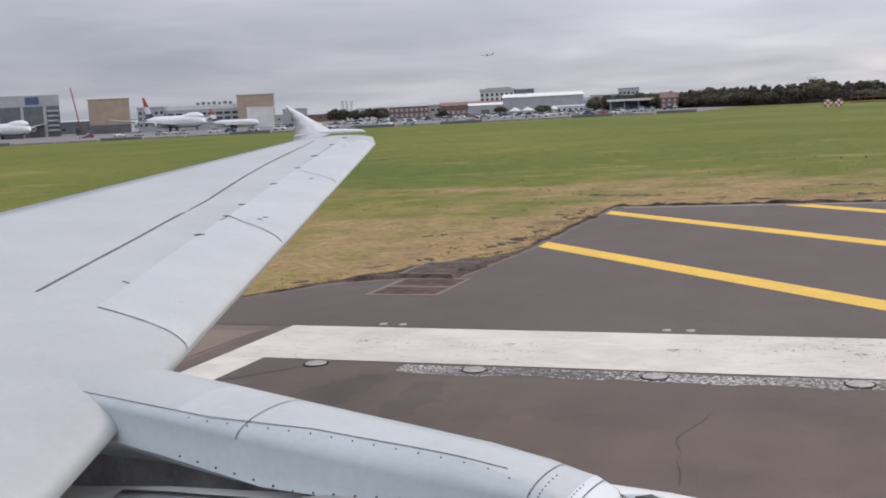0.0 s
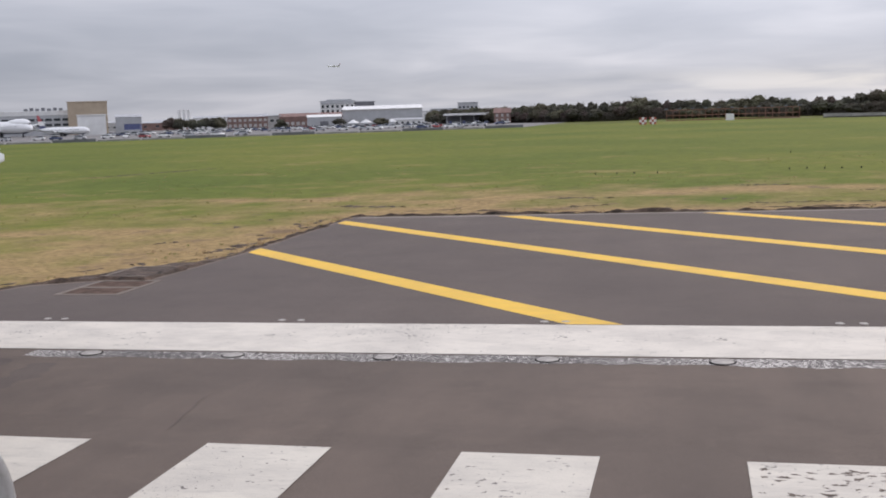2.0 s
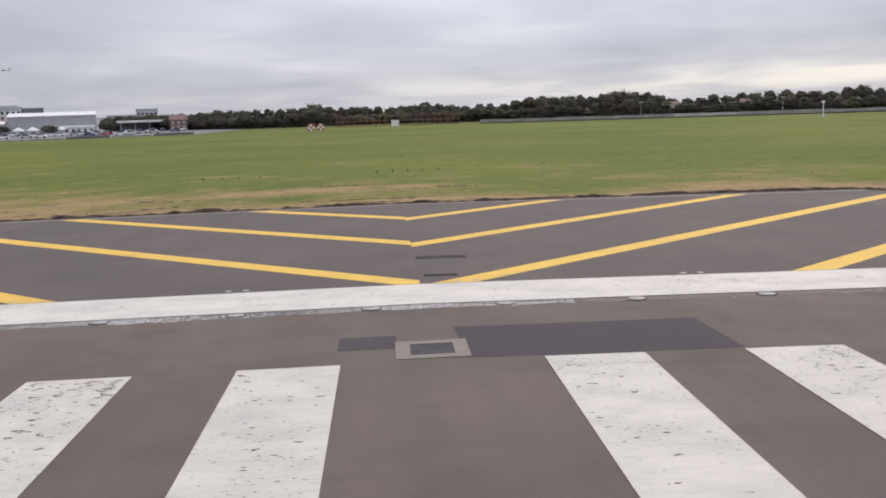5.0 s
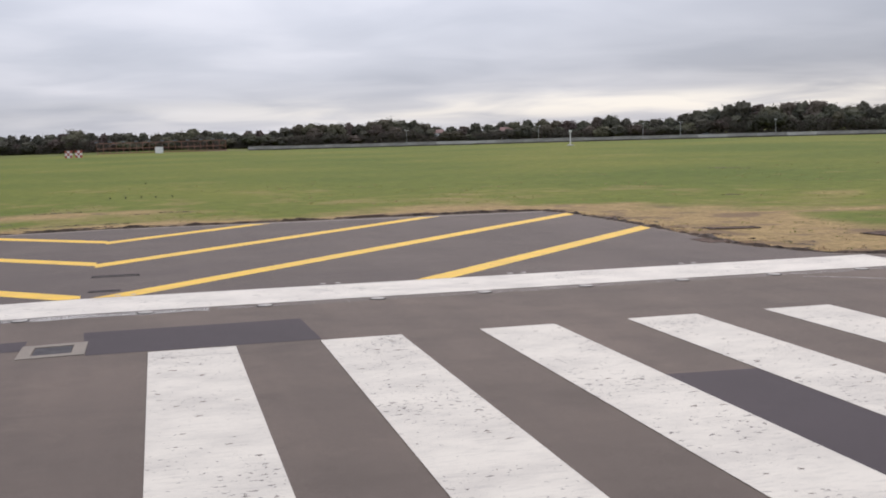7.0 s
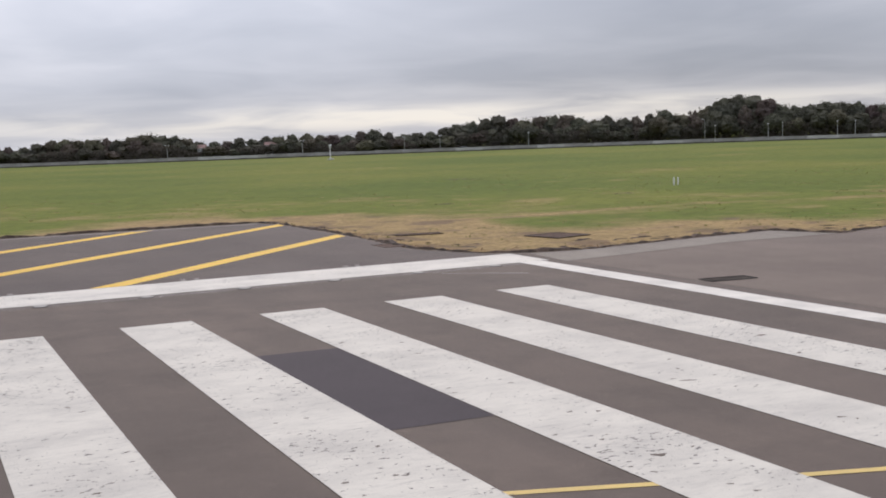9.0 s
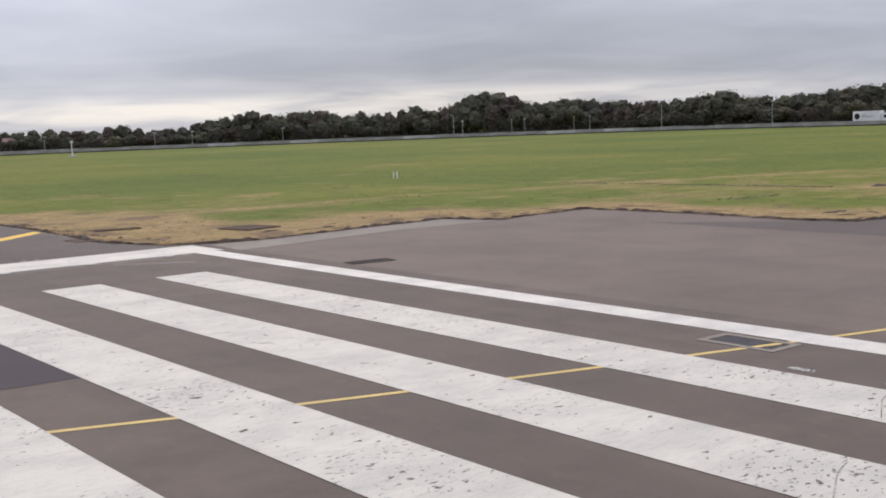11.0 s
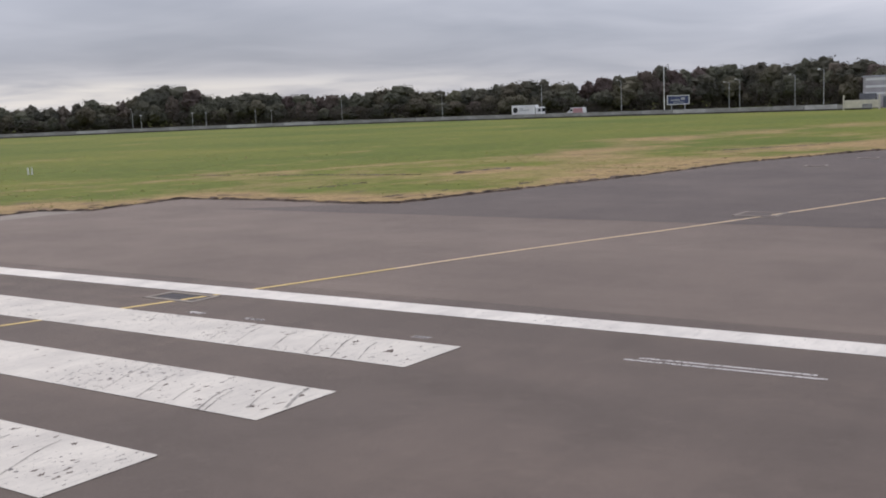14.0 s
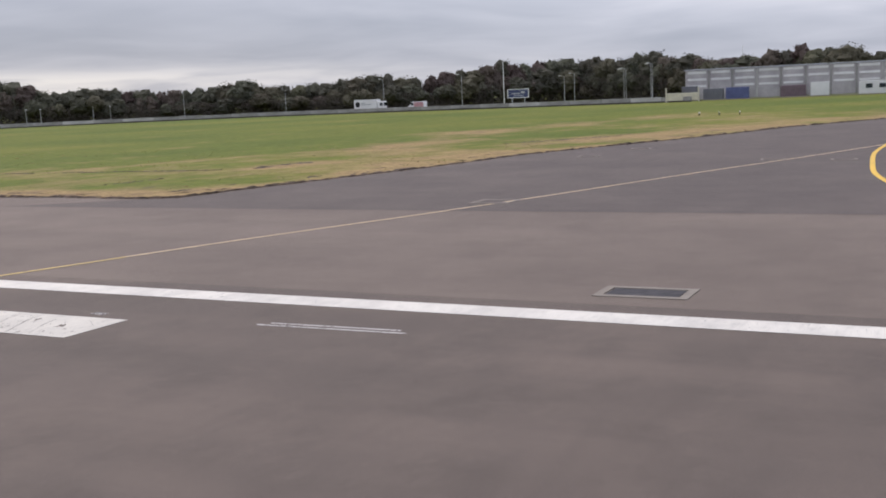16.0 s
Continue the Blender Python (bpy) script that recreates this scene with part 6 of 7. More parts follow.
short.matrix_world = pose(spots[0][0] * 1.12, spots[0][1] * 1.12, FAR_Z, 0, 0, 40)
for x, y in spots[1:]:
    copy_thing(short, pose(x * 1.1, y * 1.1, FAR_Z, 0, 0, 40))


def wheel_mesh(r, w):
    bm = bmesh.new()
    bmesh.ops.create_cone(bm, cap_ends=True, segments=14, radius1=r, radius2=r, depth=w, matrix=Matrix.Rotation(math.pi / 2, 4, "X"))
    return bm


def build_truck():
    root = tagged(new("box_truck"), "white box lorry with a round black logo shape", "lorry")
    root.matrix_world = pose(273.3, 115.0, FAR_Z + 0.05, 0, 0, -88) @ Matrix.Diagonal((0.88, 0.95, 0.93, 1))
    part("cargo_box", box(-5.6, -1.25, 1.0, 3.0, 1.25, 3.95, 0.06), WHITE_SHEET, root, "plain white cargo box")
    cab = part("cab", box(3.2, -1.2, 0.6, 5.4, 1.2, 3.3, 0.15), WHITE_SHEET, root)
    part("windscreen", box(5.41, -1.0, 1.9, 5.44, 1.0, 2.9), GLASS_DARK, cab)
    for s in (-1, 1):
        part("side_window", box(4.1, s * 1.205 - 0.01, 1.9, 5.1, s * 1.205 + 0.01, 2.8), GLASS_DARK, cab)
    part("chassis", box(-5.5, -1.0, 0.6, 3.1, 1.0, 0.99), DARK_SHEET, root)
    for x in (-4.2, -3.0, 4.3):
        for s in (-1, 1):
            w = part("wheel", wheel_mesh(0.5, 0.3), RUBBER, root)
            w.matrix_local = pose(x, s * 1.0, 0.5)
    for s in (-1, 1):
        bm = bmesh.new()
        bmesh.ops.create_cone(bm, cap_ends=True, segments=24, radius1=0.85, radius2=0.85, depth=0.04, matrix=pose(-4.2, s * 1.27, 2.5, 90))
        part("logo_disc", bm, RUBBER, root, "round black logo shape")
        for x0, x1, z in ((-2.9, -1.3, 2.75), (-2.9, 0.9, 2.25)):
            part("lettering_bar", box(x0, s * 1.262 - 0.01, z, x1, s * 1.262 + 0.01, z + 0.28), GREY_SHEET, root)


build_truck()


def build_car(mat, label):
    root = tagged(new("parked_car"), label, "car", "cars parked beyond the field")
    bm = bmesh.new()
    prof = [(-2.1, 0.35), (-2.15, 0.75), (-1.95, 0.95), (-1.3, 1.02), (1.0, 0.98), (1.9, 0.82), (2.1, 0.6), (2.08, 0.35)]
    loft(bm, [[(x, y, z if abs(y) < 0.8 else z * 0.97) for x, z in prof] for y in (-0.86, -0.78, 0.78, 0.86)])
    bm.faces.new([v for v in bm.verts][:8])
    bm.faces.new(list(reversed([v for v in bm.verts][-8:])))
    bmesh.ops.recalc_face_normals(bm, faces=bm.faces)
    part("body", bm, mat, root)
    bm = bmesh.new()
    cab = [(-1.75, 0.98), (-1.35, 1.42), (0.1, 1.46), (1.0, 0.97)]
    loft(bm, [[(x, y * (0.86 if z > 1.2 else 1), z) for x, z in cab] for y in (-0.76, 0.76)])
    vs = list(bm.verts)
    bm.faces.new(vs[:4])
    bm.faces.new(vs[4:])
    bmesh.ops.recalc_face_normals(bm, faces=bm.faces)
    part("window_glass", bm, GLASS_DARK, root)
    part("roof", box(-1.33, -0.64, 1.462, 0.08, 0.64, 1.49, 0.01), mat, root)
    for x in (-1.35, 1.3):
        for s in (-0.8, 0.8):
            w = part("wheel", wheel_mesh(0.31, 0.2), RUBBER, root)
            w.matrix_local = pose(x, s, 0.31)
    return root


def build_van():
    root = tagged(new("delivery_van"), "faded red and white delivery van on the road", "van")
    root.matrix_world = pose(273.1, 99.5, FAR_Z + 0.06, 0, 0, 88)
    bm = bmesh.new()
    side = [(-2.6, 0.4), (-2.65, 1.2), (-2.55, 2.35), (-2.3, 2.5), (1.0, 2.5), (1.35, 2.35), (2.0, 1.45), (2.6, 1.2), (2.75, 0.9), (2.75, 0.4)]
    loft(bm, [[(x, y, z) for x, z in side] for y in (-0.98, -0.92, 0.92, 0.98)])
    bm.verts.ensure_lookup_table()
    bm.faces.new(bm.verts[:10])
    bm.faces.new(list(reversed(bm.verts[-10:])))
    bmesh.ops.recalc_face_normals(bm, faces=bm.faces)
    part("body", bm, WHITE_SHEET, root, "white van body")
    for s in (-1, 1):
        part("side_panel", box(-2.5, s * 0.99 - 0.01, 0.7, 0.6, s * 0.99 + 0.01, 2.3, 0.004), material("faded_red_panel", (0.48, 0.25, 0.26), 0.5, vary=0.08, scale=2, grain=10), root, "faded red side panel")
        part("side_window", box(0.75, s * 0.99 - 0.012, 1.45, 1.5, s * 0.99 + 0.012, 2.15), GLASS_DARK, root)
        for x in (-1.7, 1.75):
            w = part("wheel", wheel_mesh(0.34, 0.22), RUBBER, root)
            w.matrix_local = pose(x, s * 0.85, 0.34)
    ws = part("windscreen", box(-0.02, -0.82, -0.5, 0.02, 0.82, 0.5), GLASS_DARK, root)
    ws.matrix_local = pose(1.70, 0, 1.93, 0, -36, 0)


build_van()
CAR_PAINTS = [(material("car_white", (0.75, 0.75, 0.74), 0.3, vary=0.03), "white parked car with dark windows"), (material("car_silver", (0.45, 0.46, 0.48), 0.3, 0.4, vary=0.03), "silver parked car with dark windows"),
              (material("car_red", (0.30, 0.05, 0.05), 0.3, vary=0.05), "dark red parked car with dark windows"), (material("car_blue", (0.06, 0.08, 0.16), 0.3, vary=0.05), "dark blue parked car with dark windows")]


def park_cars():
    rng = random.Random(5)
    protos = [build_car(m, l) for m, l in CAR_PAINTS]
    used = set()
    rows = []
    for r in range(4):
        for k in range(38):
            t = k / 37
            x = -262 + 175 * t + rng.uniform(-1, 1)
            y = 340 + 38 * r - 0.46 * (x + 60) * 0.6 + rng.uniform(-1.5, 1.5)
            if rng.random() < 0.62:
                rows.append((x, y, rng.choice((0, 90, 25, 205))))
    for k in range(18):
        rows.append((-300 + k * 9 + rng.uniform(-3, 3), 300 + (18 - k) * 1.5 + rng.uniform(-4, 4), rng.uniform(0, 360)))
    rows.append((169.0, 285.0, 150))
    for x, y, a in rows:
        i = rng.choice((0, 0, 0, 1, 1, 2, 3)) if x < 100 else 0
        m = pose(x, y, FAR_Z + 0.03, 0, 0, a)
        if i not in used:
            used.add(i)
            protos[i].matrix_world = m
        else:
            copy_thing(protos[i], m)
    for i, p in enumerate(protos):
        if i not in used:
            p.matrix_world = pose(-150 - 6 * i, 352, FAR_Z + 0.03)


park_cars()

# localiser aerial array, marker boards and small field fixtures
loc = tagged(new("aerial_array"), "long low orange steel aerial array on posts", "aerial array")
loc.matrix_world = pose(1.5, 333, FAR_Z)
for z in (1.9, 3.6):
    part("rail", box(-19, -0.12, z, 21, 0.12, z + 0.22), ORANGE_STEEL, loc)
for k in range(21):
    x = -19 + 2.0 * k
    part("post", box(x - 0.08, -0.08, -0.2, x + 0.08, 0.08, 3.595), ORANGE_STEEL, loc)
    if k % 2 == 0:
        part("aerial", box(x - 0.5, -0.9, 3.83, x + 0.5, 0.5, 4.3, 0.05), DARK_SHEET, loc)
part("base_rail", box(-19, 0.2, 0.4, 21, 0.4, 0.7, 0.02), ORANGE_STEEL, loc)
for x, w in ((-22.9, 1.9), (-20.2, 1.8)):
    b = tagged(new("marker_hut"), "red and white chequered equipment hut", "hut", "chequered huts on the field")
    b.matrix_world = pose(x, 289, gz(x, 289))
    for i in range(3):
        for j in range(3):
            part("panel", box(-w / 2 + w / 3 * i, 0, 0.65 * j - 0.05, -w / 2 + w / 3 * (i + 1) - 0.01, 1.6, 0.65 * (j + 1) - 0.06), RED_SHEET if (i + j) % 2 == 0 else WHITE_SHEET, b)
hut = tagged(mesh_object("white_board", box(-1.2, 0, -0.2, 1.2, 0.6, 2.2, 0.05), WHITE_SHEET), "plain white equipment box on the grass", "box")
hut.matrix_world = pose(1.4, 319, FAR_Z)
pole = tagged(new("field_pole"), "thin white pole with a small head unit", "pole")
pole.matrix_world = pose(103, 234, gz(103, 234))
part("shaft", box(-0.09, -0.09, -0.2, 0.09, 0.09, 3.4), WHITE_SHEET, pole)
part("head", box(-0.35, -0.2, 3.405, 0.35, 0.2, 3.9, 0.05), WHITE_SHEET, pole)
part("foot", box(-0.7, -0.7, -0.2, 0.7, 0.7, 0.25, 0.05), PALE_CONC, pole)
post = tagged(new("marker_post"), "short white twin marker post in the grass", "marker", "white markers")
post.matrix_world = pose(62.7, 46.4, gz(62.7, 46.4) - 0.03, 0, 0, -45)
for x in (-0.17, 0.17):
    part("stake", box(x - 0.06, -0.06, -0.1, x + 0.06, 0.06, 0.64, 0.02), WHITE_SHEET, post)
for x, y in ((-3.2, 63.0), (-2.05, 63.1), (-0.9, 63.2), (0.2, 63.2), (1.45, 63.3), (-16.3, 62.8), (-14.8, 62.6), (-13.6, 62.5), (-12.0, 62.4), (-0.8, 90.2)):
    lt = tagged(new("field_light"), "small dark light unit on a stub in grass", "field light", "dark field lights beyond the pad")
    lt.matrix_world = pose(x, y, gz(x, y) - 0.03) @ Matrix.Diagonal((0.5, 0.5, 0.5, 1))
    part("stem", box(-0.04, -0.04, -0.1, 0.04, 0.04, 0.12), RUBBER, lt)
    bm = bmesh.new()
    bmesh.ops.create_cone(bm, cap_ends=True, segments=12, radius1=0.08, radius2=0.1, depth=0.2, matrix=pose(0, 0, 0.21, 80))
    part("lamp_head", bm, RUBBER, lt)
for k, (x, y) in enumerate(((195.2, -1.0), (195.0, -4.6), (194.8, -8.2))):
    lt = tagged(new("approach_light"), "small field light on a short stem", "field light", "field lights in a row")
    lt.matrix_world = pose(x * 0.8, y * 0.8 - 8, gz(x * 0.8, y) - 0.03)
    part("stem", box(-0.06, -0.06, -0.1, 0.06, 0.06, 0.36), RUBBER, lt)
    bm = bmesh.new()
    bmesh.ops.create_uvsphere(bm, u_segments=10, v_segments=6, radius=0.10, matrix=Matrix.Translation((0, 0, 0.42)))
    part("lens", bm, WHITE_SHEET if k != 1 else CREAM, lt)

# ---- parked airliners and one climbing away ----
FIN_RED = material("fin_red", (0.42, 0.07, 0.08), 0.4, vary=0.05, scale=0.5, grain=4)
PLANE_WHITE = material("fuselage_white", (0.80, 0.80, 0.80), 0.35, vary=0.04, scale=0.3, grain=4)


def airliner(length, span, hump, label, engines=4):
    root = tagged(new("airliner"), label, "aeroplane", "airliners")
    R = length * 0.046
    zc = R * 1.55
    half = length / 2
    stations = [(-1.0, 0.05, 0.5), (-0.9, 0.35, 0.35), (-0.75, 0.72, 0.14), (-0.5, 1.0, 0.0), (0.55, 1.0, 0.0), (0.8, 0.93, -0.02), (0.9, 0.72, -0.08), (0.97, 0.4, -0.2), (1.0, 0.06, -0.3)]
    bm = bmesh.new()
    loft(bm, [[(s * half, R * r * math.cos(a), zc + R * o + R * r * math.sin(a)) for a in [math.tau * k / 20 for k in range(20)]] for s, r, o in stations])
    bmesh.ops.recalc_face_normals(bm, faces=bm.faces)
    part("fuselage", bm, PLANE_WHITE, root, smooth=True)
    bm = bmesh.new()
    loft(bm, [[(s * half, R * (r + 0.004) * math.cos(a), zc + R * o + R * (r + 0.004) * math.sin(a)) for a in [math.pi * (1.32 + 0.36 * k / 8) for k in range(9)]] for s, r, o in stations[2:7]], closed=False)
    bmesh.ops.recalc_face_normals(bm, faces=bm.faces)
    part("belly", bm, FIN_BLUE, root, "dark blue belly", True)
    if hump:
        bm = bmesh.new()
        loft(bm, [[(s * half, R * 0.72 * r * math.cos(a), zc + R * 0.62 + R * r * 0.75 * math.sin(a)) for a in [math.tau * k / 16 for k in range(16)]] for s, r in ((0.3, 0.2), (0.42, 0.8), (0.55, 1.0), (0.78, 1.0), (0.88, 0.75), (0.94, 0.2))])
        bmesh.ops.recalc_face_normals(bm, faces=bm.faces)
        part("upper_deck", bm, PLANE_WHITE, root, smooth=True)

    def panel(name, pts_root, pts_tip, th, mat, lab=""):
        bm = bmesh.new()
        rings = []
        for (le, te, y, z), t in ((pts_root, th), (pts_tip, th * 0.4)):
            rings.append([(le, y, z), (le * 0.6 + te * 0.4, y, z + t), (te, y, z), (le * 0.6 + te * 0.4, y, z - t)])
        last = loft(bm, rings)
        bm.faces.new(last)
        bmesh.ops.recalc_face_normals(bm, faces=bm.faces)
        return part(name, bm, mat, root, lab)
    for s in (-1, 1):
        panel("wing", (half * 0.28, -half * 0.16, s * R * 0.8, zc - R * 0.55), (-half * 0.28, -half * 0.36, s * span / 2, zc + R * 0.75), R * 0.22, WING_GREY)
        panel("tailplane", (-half * 0.78, -half * 0.95, s * R * 0.3, zc + R * 0.4), (-half * 0.95, -half * 1.02, s * span * 0.17, zc + R * 0.9), R * 0.1, WING_GREY)
        for k in range(engines // 2):
            f = (0.36, 0.62)[k] if engines == 4 else 0.34
            ex, ey, ez = half * (0.30 - 0.62 * f), s * span / 2 * f, zc - R * 0.75 + R * 1.0 * f
            bm = bmesh.new()
            er = R * 0.4
            loft(bm, [[(ex + dx * er, ey + er * r * math.cos(a), ez + er * r * math.sin(a)) for a in [math.tau * k2 / 14 for k2 in range(14)]] for dx, r in ((1.5, 0.8), (1.55, 0.95), (0.9, 1.05), (-0.6, 0.95), (-1.8, 0.55))])
            bmesh.ops.recalc_face_normals(bm, faces=bm.faces)
            part("engine", bm, PLANE_WHITE, root, smooth=True)
        g = part("landing_gear", box(-half * 0.06, s * R * 0.6 - 0.3, -0.0, half * 0.02, s * R * 0.6 + 0.3, zc - R * 0.6), DARK_SHEET, root)
    part("nose_gear", box(half * 0.72, -0.25, 0, half * 0.75, 0.25, zc - R * 0.7), DARK_SHEET, root)
    fin_z = zc + R * 0.7
    top_z = length * 0.275
    for i, (a, b, mat) in enumerate(((0.0, 0.22, FIN_BLUE), (0.222, 0.55, PLANE_WHITE), (0.552, 1.0, FIN_RED))):
        bm = bmesh.new()

        def edge(t):
            return -half * (0.66 + 0.30 * t), -half * (0.95 + 0.09 * t), fin_z + (top_z - fin_z) * t, R * 0.12 * (1 - 0.6 * t)
        rings = []
        for t in (a, b):
            le, te, z, th = edge(t)
            rings.append([(le, 0, z), (le * 0.6 + te * 0.4, th, z), (te, 0, z), (le * 0.6 + te * 0.4, -th, z)])
        last = loft(bm, rings)
        bm.faces.new(last)
        bmesh.ops.recalc_face_normals(bm, faces=bm.faces)
        part("fin", bm, mat, root, ("dark blue fin base", "white fin middle", "red fin tip")[i])
    for k in range(24):
        x = half * (-0.5 + 1.2 * k / 23)
        for s in (-1, 1):
            part("cabin_window", box(x - 0.16, s * R * 0.985 - 0.03, zc + R * 0.12, x + 0.16, s * R * 0.985 + 0.03, zc + R * 0.12 + 0.34), GLASS_DARK, root)
    return root


jumbo = airliner(68, 62, True, "white four-engined jumbo airliner with red-tipped fin")
jumbo.matrix_world = pose(-352, 466, FAR_Z, 0, 0, -28)
copy_thing(jumbo, pose(-428, 422, FAR_Z, 0, 0, -22))
small = airliner(38, 34, False, "small white parked airliner by the hall", 2)
small.matrix_world = pose(-305, 450, FAR_Z, 0, 0, -20)
high = airliner(48, 46, False, "distant dark airliner climbing away", 2)
high.matrix_world = pose(-1296, 3780, 196, 0, -4, 185)

# ---- trees ----
BARK = material("tree_bark", (0.09, 0.07, 0.055), 0.95, vary=0.2, scale=2, grain=12)
LEAF = leaf_material("tree_leaves", (0.066, 0.066, 0.052), (0.082, 0.083, 0.062), (0.108, 0.106, 0.076))
LEAF_OLIVE = leaf_material("olive_leaves", (0.078, 0.074, 0.050), (0.096, 0.092, 0.060), (0.124, 0.116, 0.078))
LEAF_BROWN = leaf_material("autumn_leaves", (0.084, 0.068, 0.058), (0.100, 0.080, 0.068), (0.126, 0.102, 0.084))
UNDERGROWTH = leaf_material("undergrowth_leaves", (0.062, 0.055, 0.046), (0.076, 0.066, 0.055), (0.092, 0.080, 0.064))


def build_tree(seed, height, spread, leaf, label, lobes=5, clumps=62, gaps=0.0):
    """Tapered trunk and limbs; the crown is a set of lobes, each a cluster of leafy clumps with gaps between them."""
    rng = random.Random(seed)
    root = tagged(new("tree"), label, "tree", "belt of trees beyond the road")
    # lobes: the leader, and shoulders round it at different heights
    heads = [(0.0, 0.0, height * 0.66, spread * 0.74, height * 0.31)]
    for k in range(lobes):
        a = math.tau * (k + rng.uniform(-0.3, 0.3)) / lobes
        d = spread * rng.uniform(0.42, 0.66)
        heads.append((math.cos(a) * d, math.sin(a) * d, height * rng.uniform(0.30, 0.62), spread * rng.uniform(0.44, 0.6), height * rng.uniform(0.2, 0.28)))
    bm = bmesh.new()
    rings = []
    for k in range(6):
        t = k / 5
        r = 0.021 * height * (1 - 0.75 * t)
        rings.append([(r * math.cos(a) + 0.15 * t * math.sin(seed + 3 * t), r * math.sin(a), height * 0.68 * t - 0.3) for a in [math.tau * i / 7 for i in range(7)]])
    loft(bm, rings)
    for hx, hy, hz, _, _ in heads[1:]:
        rr = []
        for j in range(4):
            t = j / 3
            r = 0.011 * height * (1 - 0.8 * t)
            rr.append([(hx * t + r * math.cos(b), hy * t + r * math.cos(b) * 0.3, height * 0.2 + (hz - height * 0.2) * t + r * math.sin(b)) for b in [math.tau * i / 5 for i in range(5)]])
        loft(bm, rr)
    bmesh.ops.recalc_face_normals(bm, faces=bm.faces)
    part("trunk", bm, BARK, root)
    balls = []
    for level in (1, 3):
        ball = bmesh.new()
        bmesh.ops.create_icosphere(ball, subdivisions=level, radius=1.0)
        ball.verts.index_update()
        balls.append(([v.co.copy() for v in ball.verts], [tuple(v.index for v in f.verts) for f in ball.faces]))
        ball.free()
    vs, fs = [], []

    def tilt():
        return Vector((rng.uniform(-1, 1), rng.uniform(-1, 1), rng.uniform(-1, 1)))

    def lump(c, rw, rh, level, rough):
        base, off = len(vs), Vector((rng.uniform(0, 50), seed, rng.uniform(0, 50)))
        verts, faces = balls[level]
        for v in verts:
            w = 1 + rough * noise.noise(v * 1.7 + off) + rough * 0.6 * noise.noise(v * 4.0 + off)
            vs.append((c.x + v.x * w * rw, c.y + v.y * w * rw, c.z + v.z * w * rh))
        fs.extend(tuple(base + i for i in face) for face in faces)

    def leaf_at(c, out, w):
        d1 = out.cross(tilt()).normalized()
        d2 = out.cross(d1).normalized()
        i = len(vs)
        vs.extend([tuple(c + d1 * w), tuple(c + d2 * w * 0.7), tuple(c - d1 * w), tuple(c - d2 * w * 0.7)])
        fs.append((i, i + 1, i + 2, i + 3))
    for n, (hx, hy, hz, rw, rh) in enumerate(heads):
        if n == 0 or rng.random() >= gaps:
            lump(Vector((hx, hy, hz)), rw * 0.76, rh * 0.80, 1, 0.5)
    for k in range(clumps):
        hx, hy, hz, rw, rh = heads[k % len(heads)]
        u, a = rng.uniform(-0.7, 1.0), rng.uniform(0, math.tau)
        q = math.sqrt(1 - u * u)
        d = rng.uniform(0.55, 0.96)
        c = Vector((hx + q * math.cos(a) * rw * d, hy + q * math.sin(a) * rw * d, hz + u * rh * d))
        r = rw * rng.uniform(0.2, 0.42)
        lump(c, r * 0.5, r * 0.45, 0, 0.7)
        for _ in range(80):
            n = tilt().normalized()
            leaf_at(c + Vector((n.x, n.y, n.z * 0.9)) * r * rng.uniform(0.35, 1.5), n + Vector((0, 0, 0.3)) + tilt() * 1.6, rng.uniform(0.09, 0.24))
    me = bpy.data.meshes.new("crown")
    me.from_pydata(vs, [], fs)
    me.materials.append(leaf)
    crown = new("crown", me)
    crown.parent = root
    return root, sorted(v[2] for v in vs)[-60]


KINDS = [build_tree(1, 11.5, 4.0, LEAF, "dark green broadleaf tree with a dense crown"), build_tree(2, 12.5, 3.4, LEAF, "dark green broadleaf tree with a tall crown", 4, 54),
         build_tree(3, 10.0, 4.6, LEAF_OLIVE, "olive green broadleaf tree with a spreading crown", 6, 70), build_tree(4, 12.0, 4.0, LEAF_BROWN, "brownish green tree turning to autumn", 5, 60, 0.1),
         build_tree(5, 10.0, 4.2, LEAF, "dark green broadleaf tree with a rounded crown", 6, 66), build_tree(6, 12.5, 3.6, LEAF_BROWN, "thin brownish tree with open twiggy crown", 5, 46, 0.5),
         build_tree(7, 11.0, 4.3, LEAF_OLIVE, "olive green tree with a broken uneven crown", 4, 56, 0.1), build_tree(8, 12.0, 3.7, LEAF, "dark green tree with a high domed crown", 3, 52)]
# foot of the belt, and the heights of its tree tops at steps of 8 m along it
BELT_LINE = [(338, -8), (354, 27), (362, 46), (367, 58), (374, 74), (380, 90), (371, 101), (359, 114), (352, 122), (345, 134), (338, 143), (329, 158), (325, 170), (319, 188), (315, 200), (307, 219), (299, 232), (286, 250), (272, 268),
             (264, 277), (257, 285), (246, 296), (227, 313), (205, 326), (195, 332), (186, 338), (175, 344), (162, 352), (150, 359), (142, 363), (128, 369), (92, 384), (66, 395), (35, 406), (0, 420), (-28, 428), (-57, 436), (-94, 486), (-150, 565)]
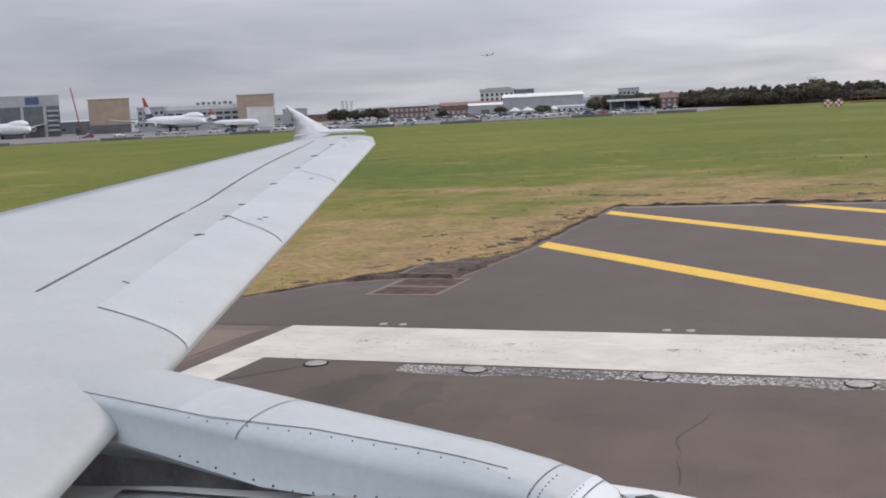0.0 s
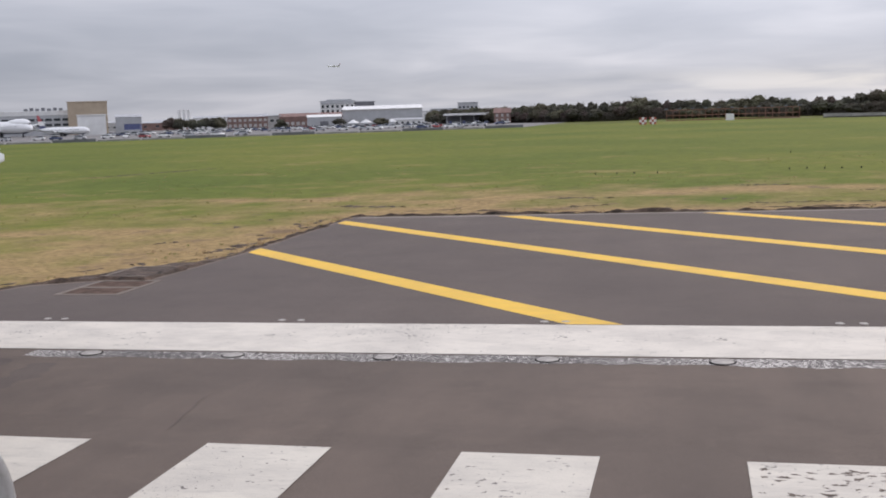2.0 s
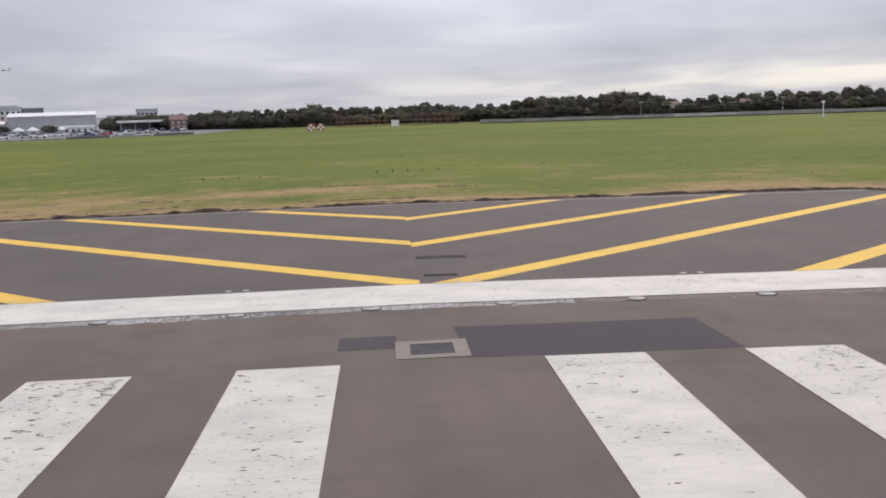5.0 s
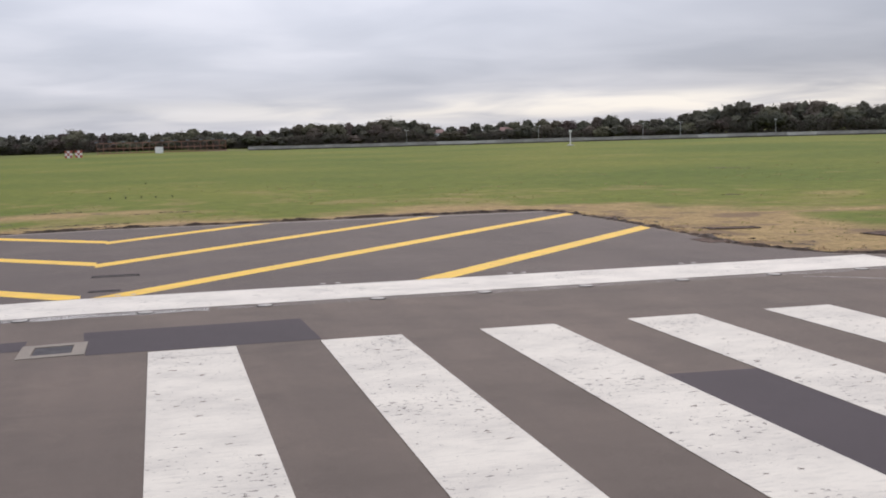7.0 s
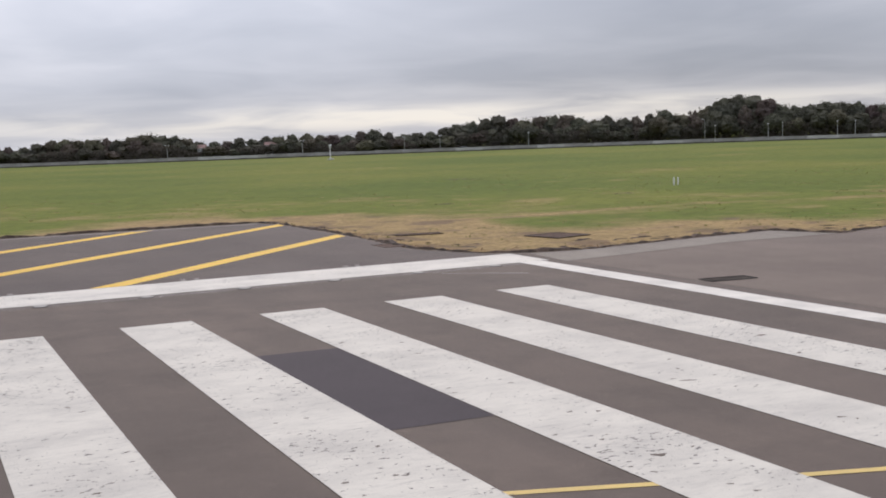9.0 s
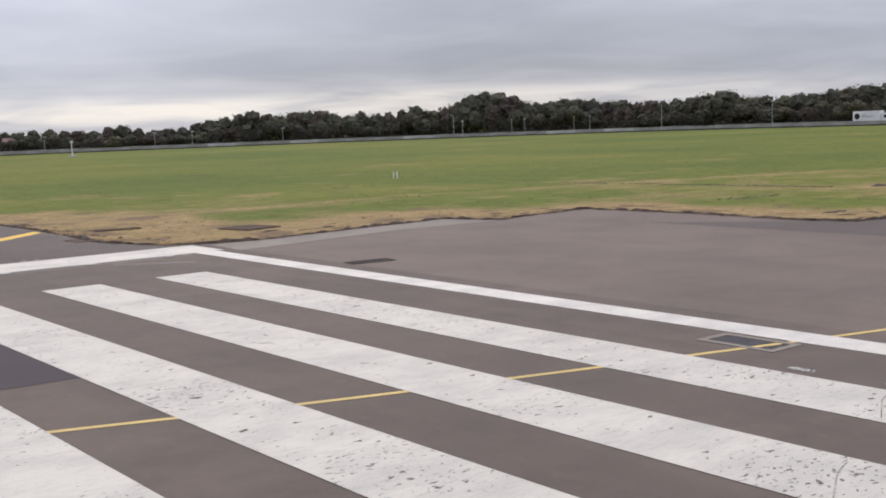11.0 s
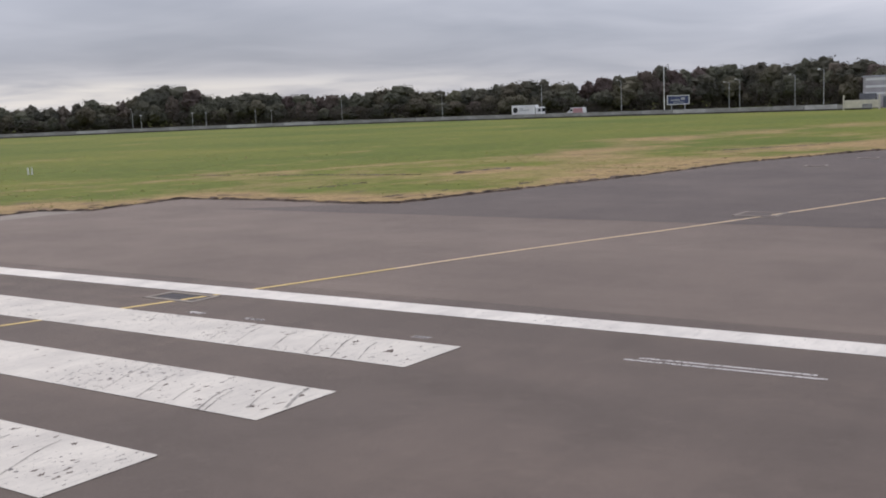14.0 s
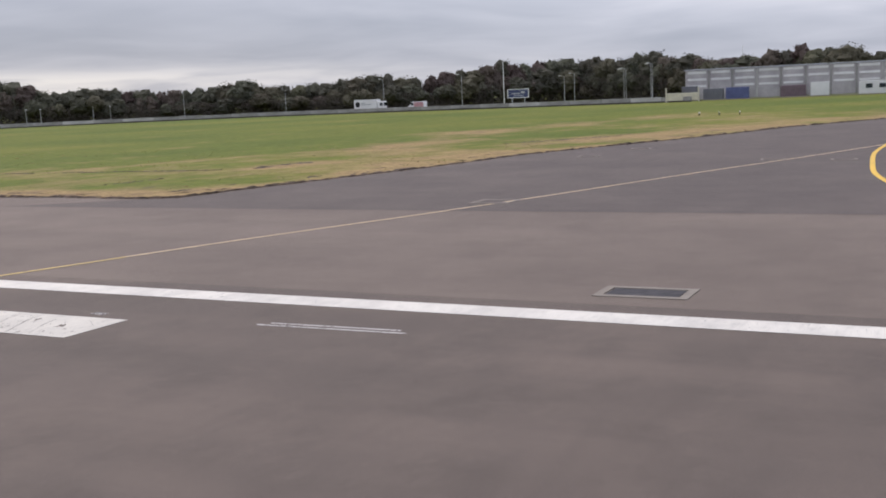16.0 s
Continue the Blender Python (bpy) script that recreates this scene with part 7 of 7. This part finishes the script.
BELT_TOPS = [12.3, 11.5, 13.2, 11.8, 10.7, 11.0, 11.7, 12.5, 12.7, 14.4, 14.1, 13.0, 13.0, 12.6, 13.4, 14.6, 13.6, 13.5, 11.8, 11.6, 9.7, 10.6, 12.0, 10.8, 10.3, 9.1, 9.3, 9.4, 9.3, 13.0, 9.5, 9.7, 9.2, 9.9, 10.5, 11.7, 12.3, 10.3, 11.6, 13.9, 14.0, 11.4, 9.8, 10.7, 8.8, 9.4,
             9.7, 10.2, 10.5, 10.0, 10.6, 11.2, 10.3, 8.1, 6.4, 6.5, 7.4, 8.4, 6.5, 7.0, 7.6, 7.6, 6.4, 6.4, 5.8, 6.2, 8.7, 9.2, 8.9, 7.9, 8.7, 8.4, 8.0, 6.6, 7.0, 6.3, 7.5, 7.3, 6.7, 6.9, 7.2, 7.1, 7.4, 8.5, 7.7, 7.4, 7.2, 7.1, 7.1, 7.0]
BELT, run = [], 0.0
for (ax, ay), (bx, by) in zip(BELT_LINE, BELT_LINE[1:]):
    BELT.append((ax, ay, run))
    run += math.hypot(bx - ax, by - ay)
BELT.append((*BELT_LINE[-1], run))


def belt_at(d):
    """Place and tree height at d metres along the belt."""
    ds = [q[2] for q in BELT]
    return float(np.interp(d, ds, [q[0] for q in BELT])), float(np.interp(d, ds, [q[1] for q in BELT])), float(np.interp(d / 8.0, range(len(BELT_TOPS)), BELT_TOPS))


def plant():
    rng = random.Random(21)
    spots = []
    d = 0.0
    while d < run:
        x, y, h = belt_at(d)
        r = math.hypot(x, y)
        q = rng.uniform(0, 4.0)
        spots.append((x + x / r * q, y + y / r * q, h * rng.uniform(0.98, 1.14)))
        x, y, h = belt_at(min(run, d + rng.uniform(1.0, 4.0)))
        q = rng.uniform(-8.0, -2.5)
        spots.append((x + x / r * q, y + y / r * q, h * rng.uniform(0.5, 0.86)))
        d += rng.uniform(4.2, 6.0)
    spots += [(300 + 9 * k, -62 + 15 * k, rng.uniform(7, 10)) for k in range(4)]
    spots += [(-288 + 3.2 * k + rng.uniform(-1, 1), 520 + rng.uniform(-3, 3), rng.uniform(6, 8)) for k in range(6)]
    spots += [(-256 + 3.4 * k + rng.uniform(-1, 1), 497 + rng.uniform(-3, 3), rng.uniform(5.5, 7.5)) for k in range(4)]
    spots += [(-140 + 9 * k + rng.uniform(-3, 3), 530 + rng.uniform(-6, 6), rng.uniform(4.5, 6.5)) for k in range(5)]
    spots += [(-186, 512, 4.6), (-160, 500, 4.4), (-225, 530, 5.0)]
    spots += [(369, 7.8, 12.6), (372, 13.0, 10.8), (370.5, -3.6, 11.8), (371.6, -15.0, 11.4)]
    used = set()
    for x, y, h in spots:
        i = rng.choice((0, 0, 1, 2, 2, 3, 4, 4, 5, 6, 7))
        proto, top = KINDS[i]
        s = h / top
        wide = max(s, 0.75) * rng.uniform(1.05, 1.4)
        m = pose(x, y, FAR_Z - 0.05, 0, 0, rng.uniform(0, 360))
        if i not in used:
            used.add(i)
            proto.matrix_world = m @ Matrix.Diagonal((wide, wide, s, 1))
        else:
            copy_thing(proto, m).scale = (wide, wide, s)


plant()


def build_hedge():
    """Undergrowth filling the foot of the tree belt."""
    rng = random.Random(31)
    vs, fs = [], []
    for _ in range(int(run * 290)):
        x, y, ah = belt_at(run * rng.random())
        top = 0.5 * ah + 2.6 * noise.noise(Vector((x * 0.12, y * 0.12, 5)))
        r = math.hypot(x, y)
        o = rng.uniform(-9, 4)
        c = Vector((x + x / r * o, y + y / r * o, FAR_Z + top * rng.random() ** 1.15))
        w = rng.uniform(0.12, 0.30)
        out = Vector((-x / r, -y / r, 0.2)) + Vector((rng.uniform(-1, 1), rng.uniform(-1, 1), rng.uniform(-1, 1))) * 0.9
        d1 = out.cross(Vector((rng.uniform(-1, 1), rng.uniform(-1, 1), rng.uniform(-1, 1)))).normalized()
        d2 = out.cross(d1).normalized()
        i = len(vs)
        vs.extend([tuple(c + d1 * w), tuple(c + d2 * w), tuple(c - d1 * w), tuple(c - d2 * w)])
        fs.append((i, i + 1, i + 2, i + 3))
    me = bpy.data.meshes.new("undergrowth")
    me.from_pydata(vs, [], fs)
    me.materials.append(UNDERGROWTH)
    tagged(new("undergrowth", me), "dark bushes and undergrowth below the trees", "bushes", kind="stuff")


build_hedge()
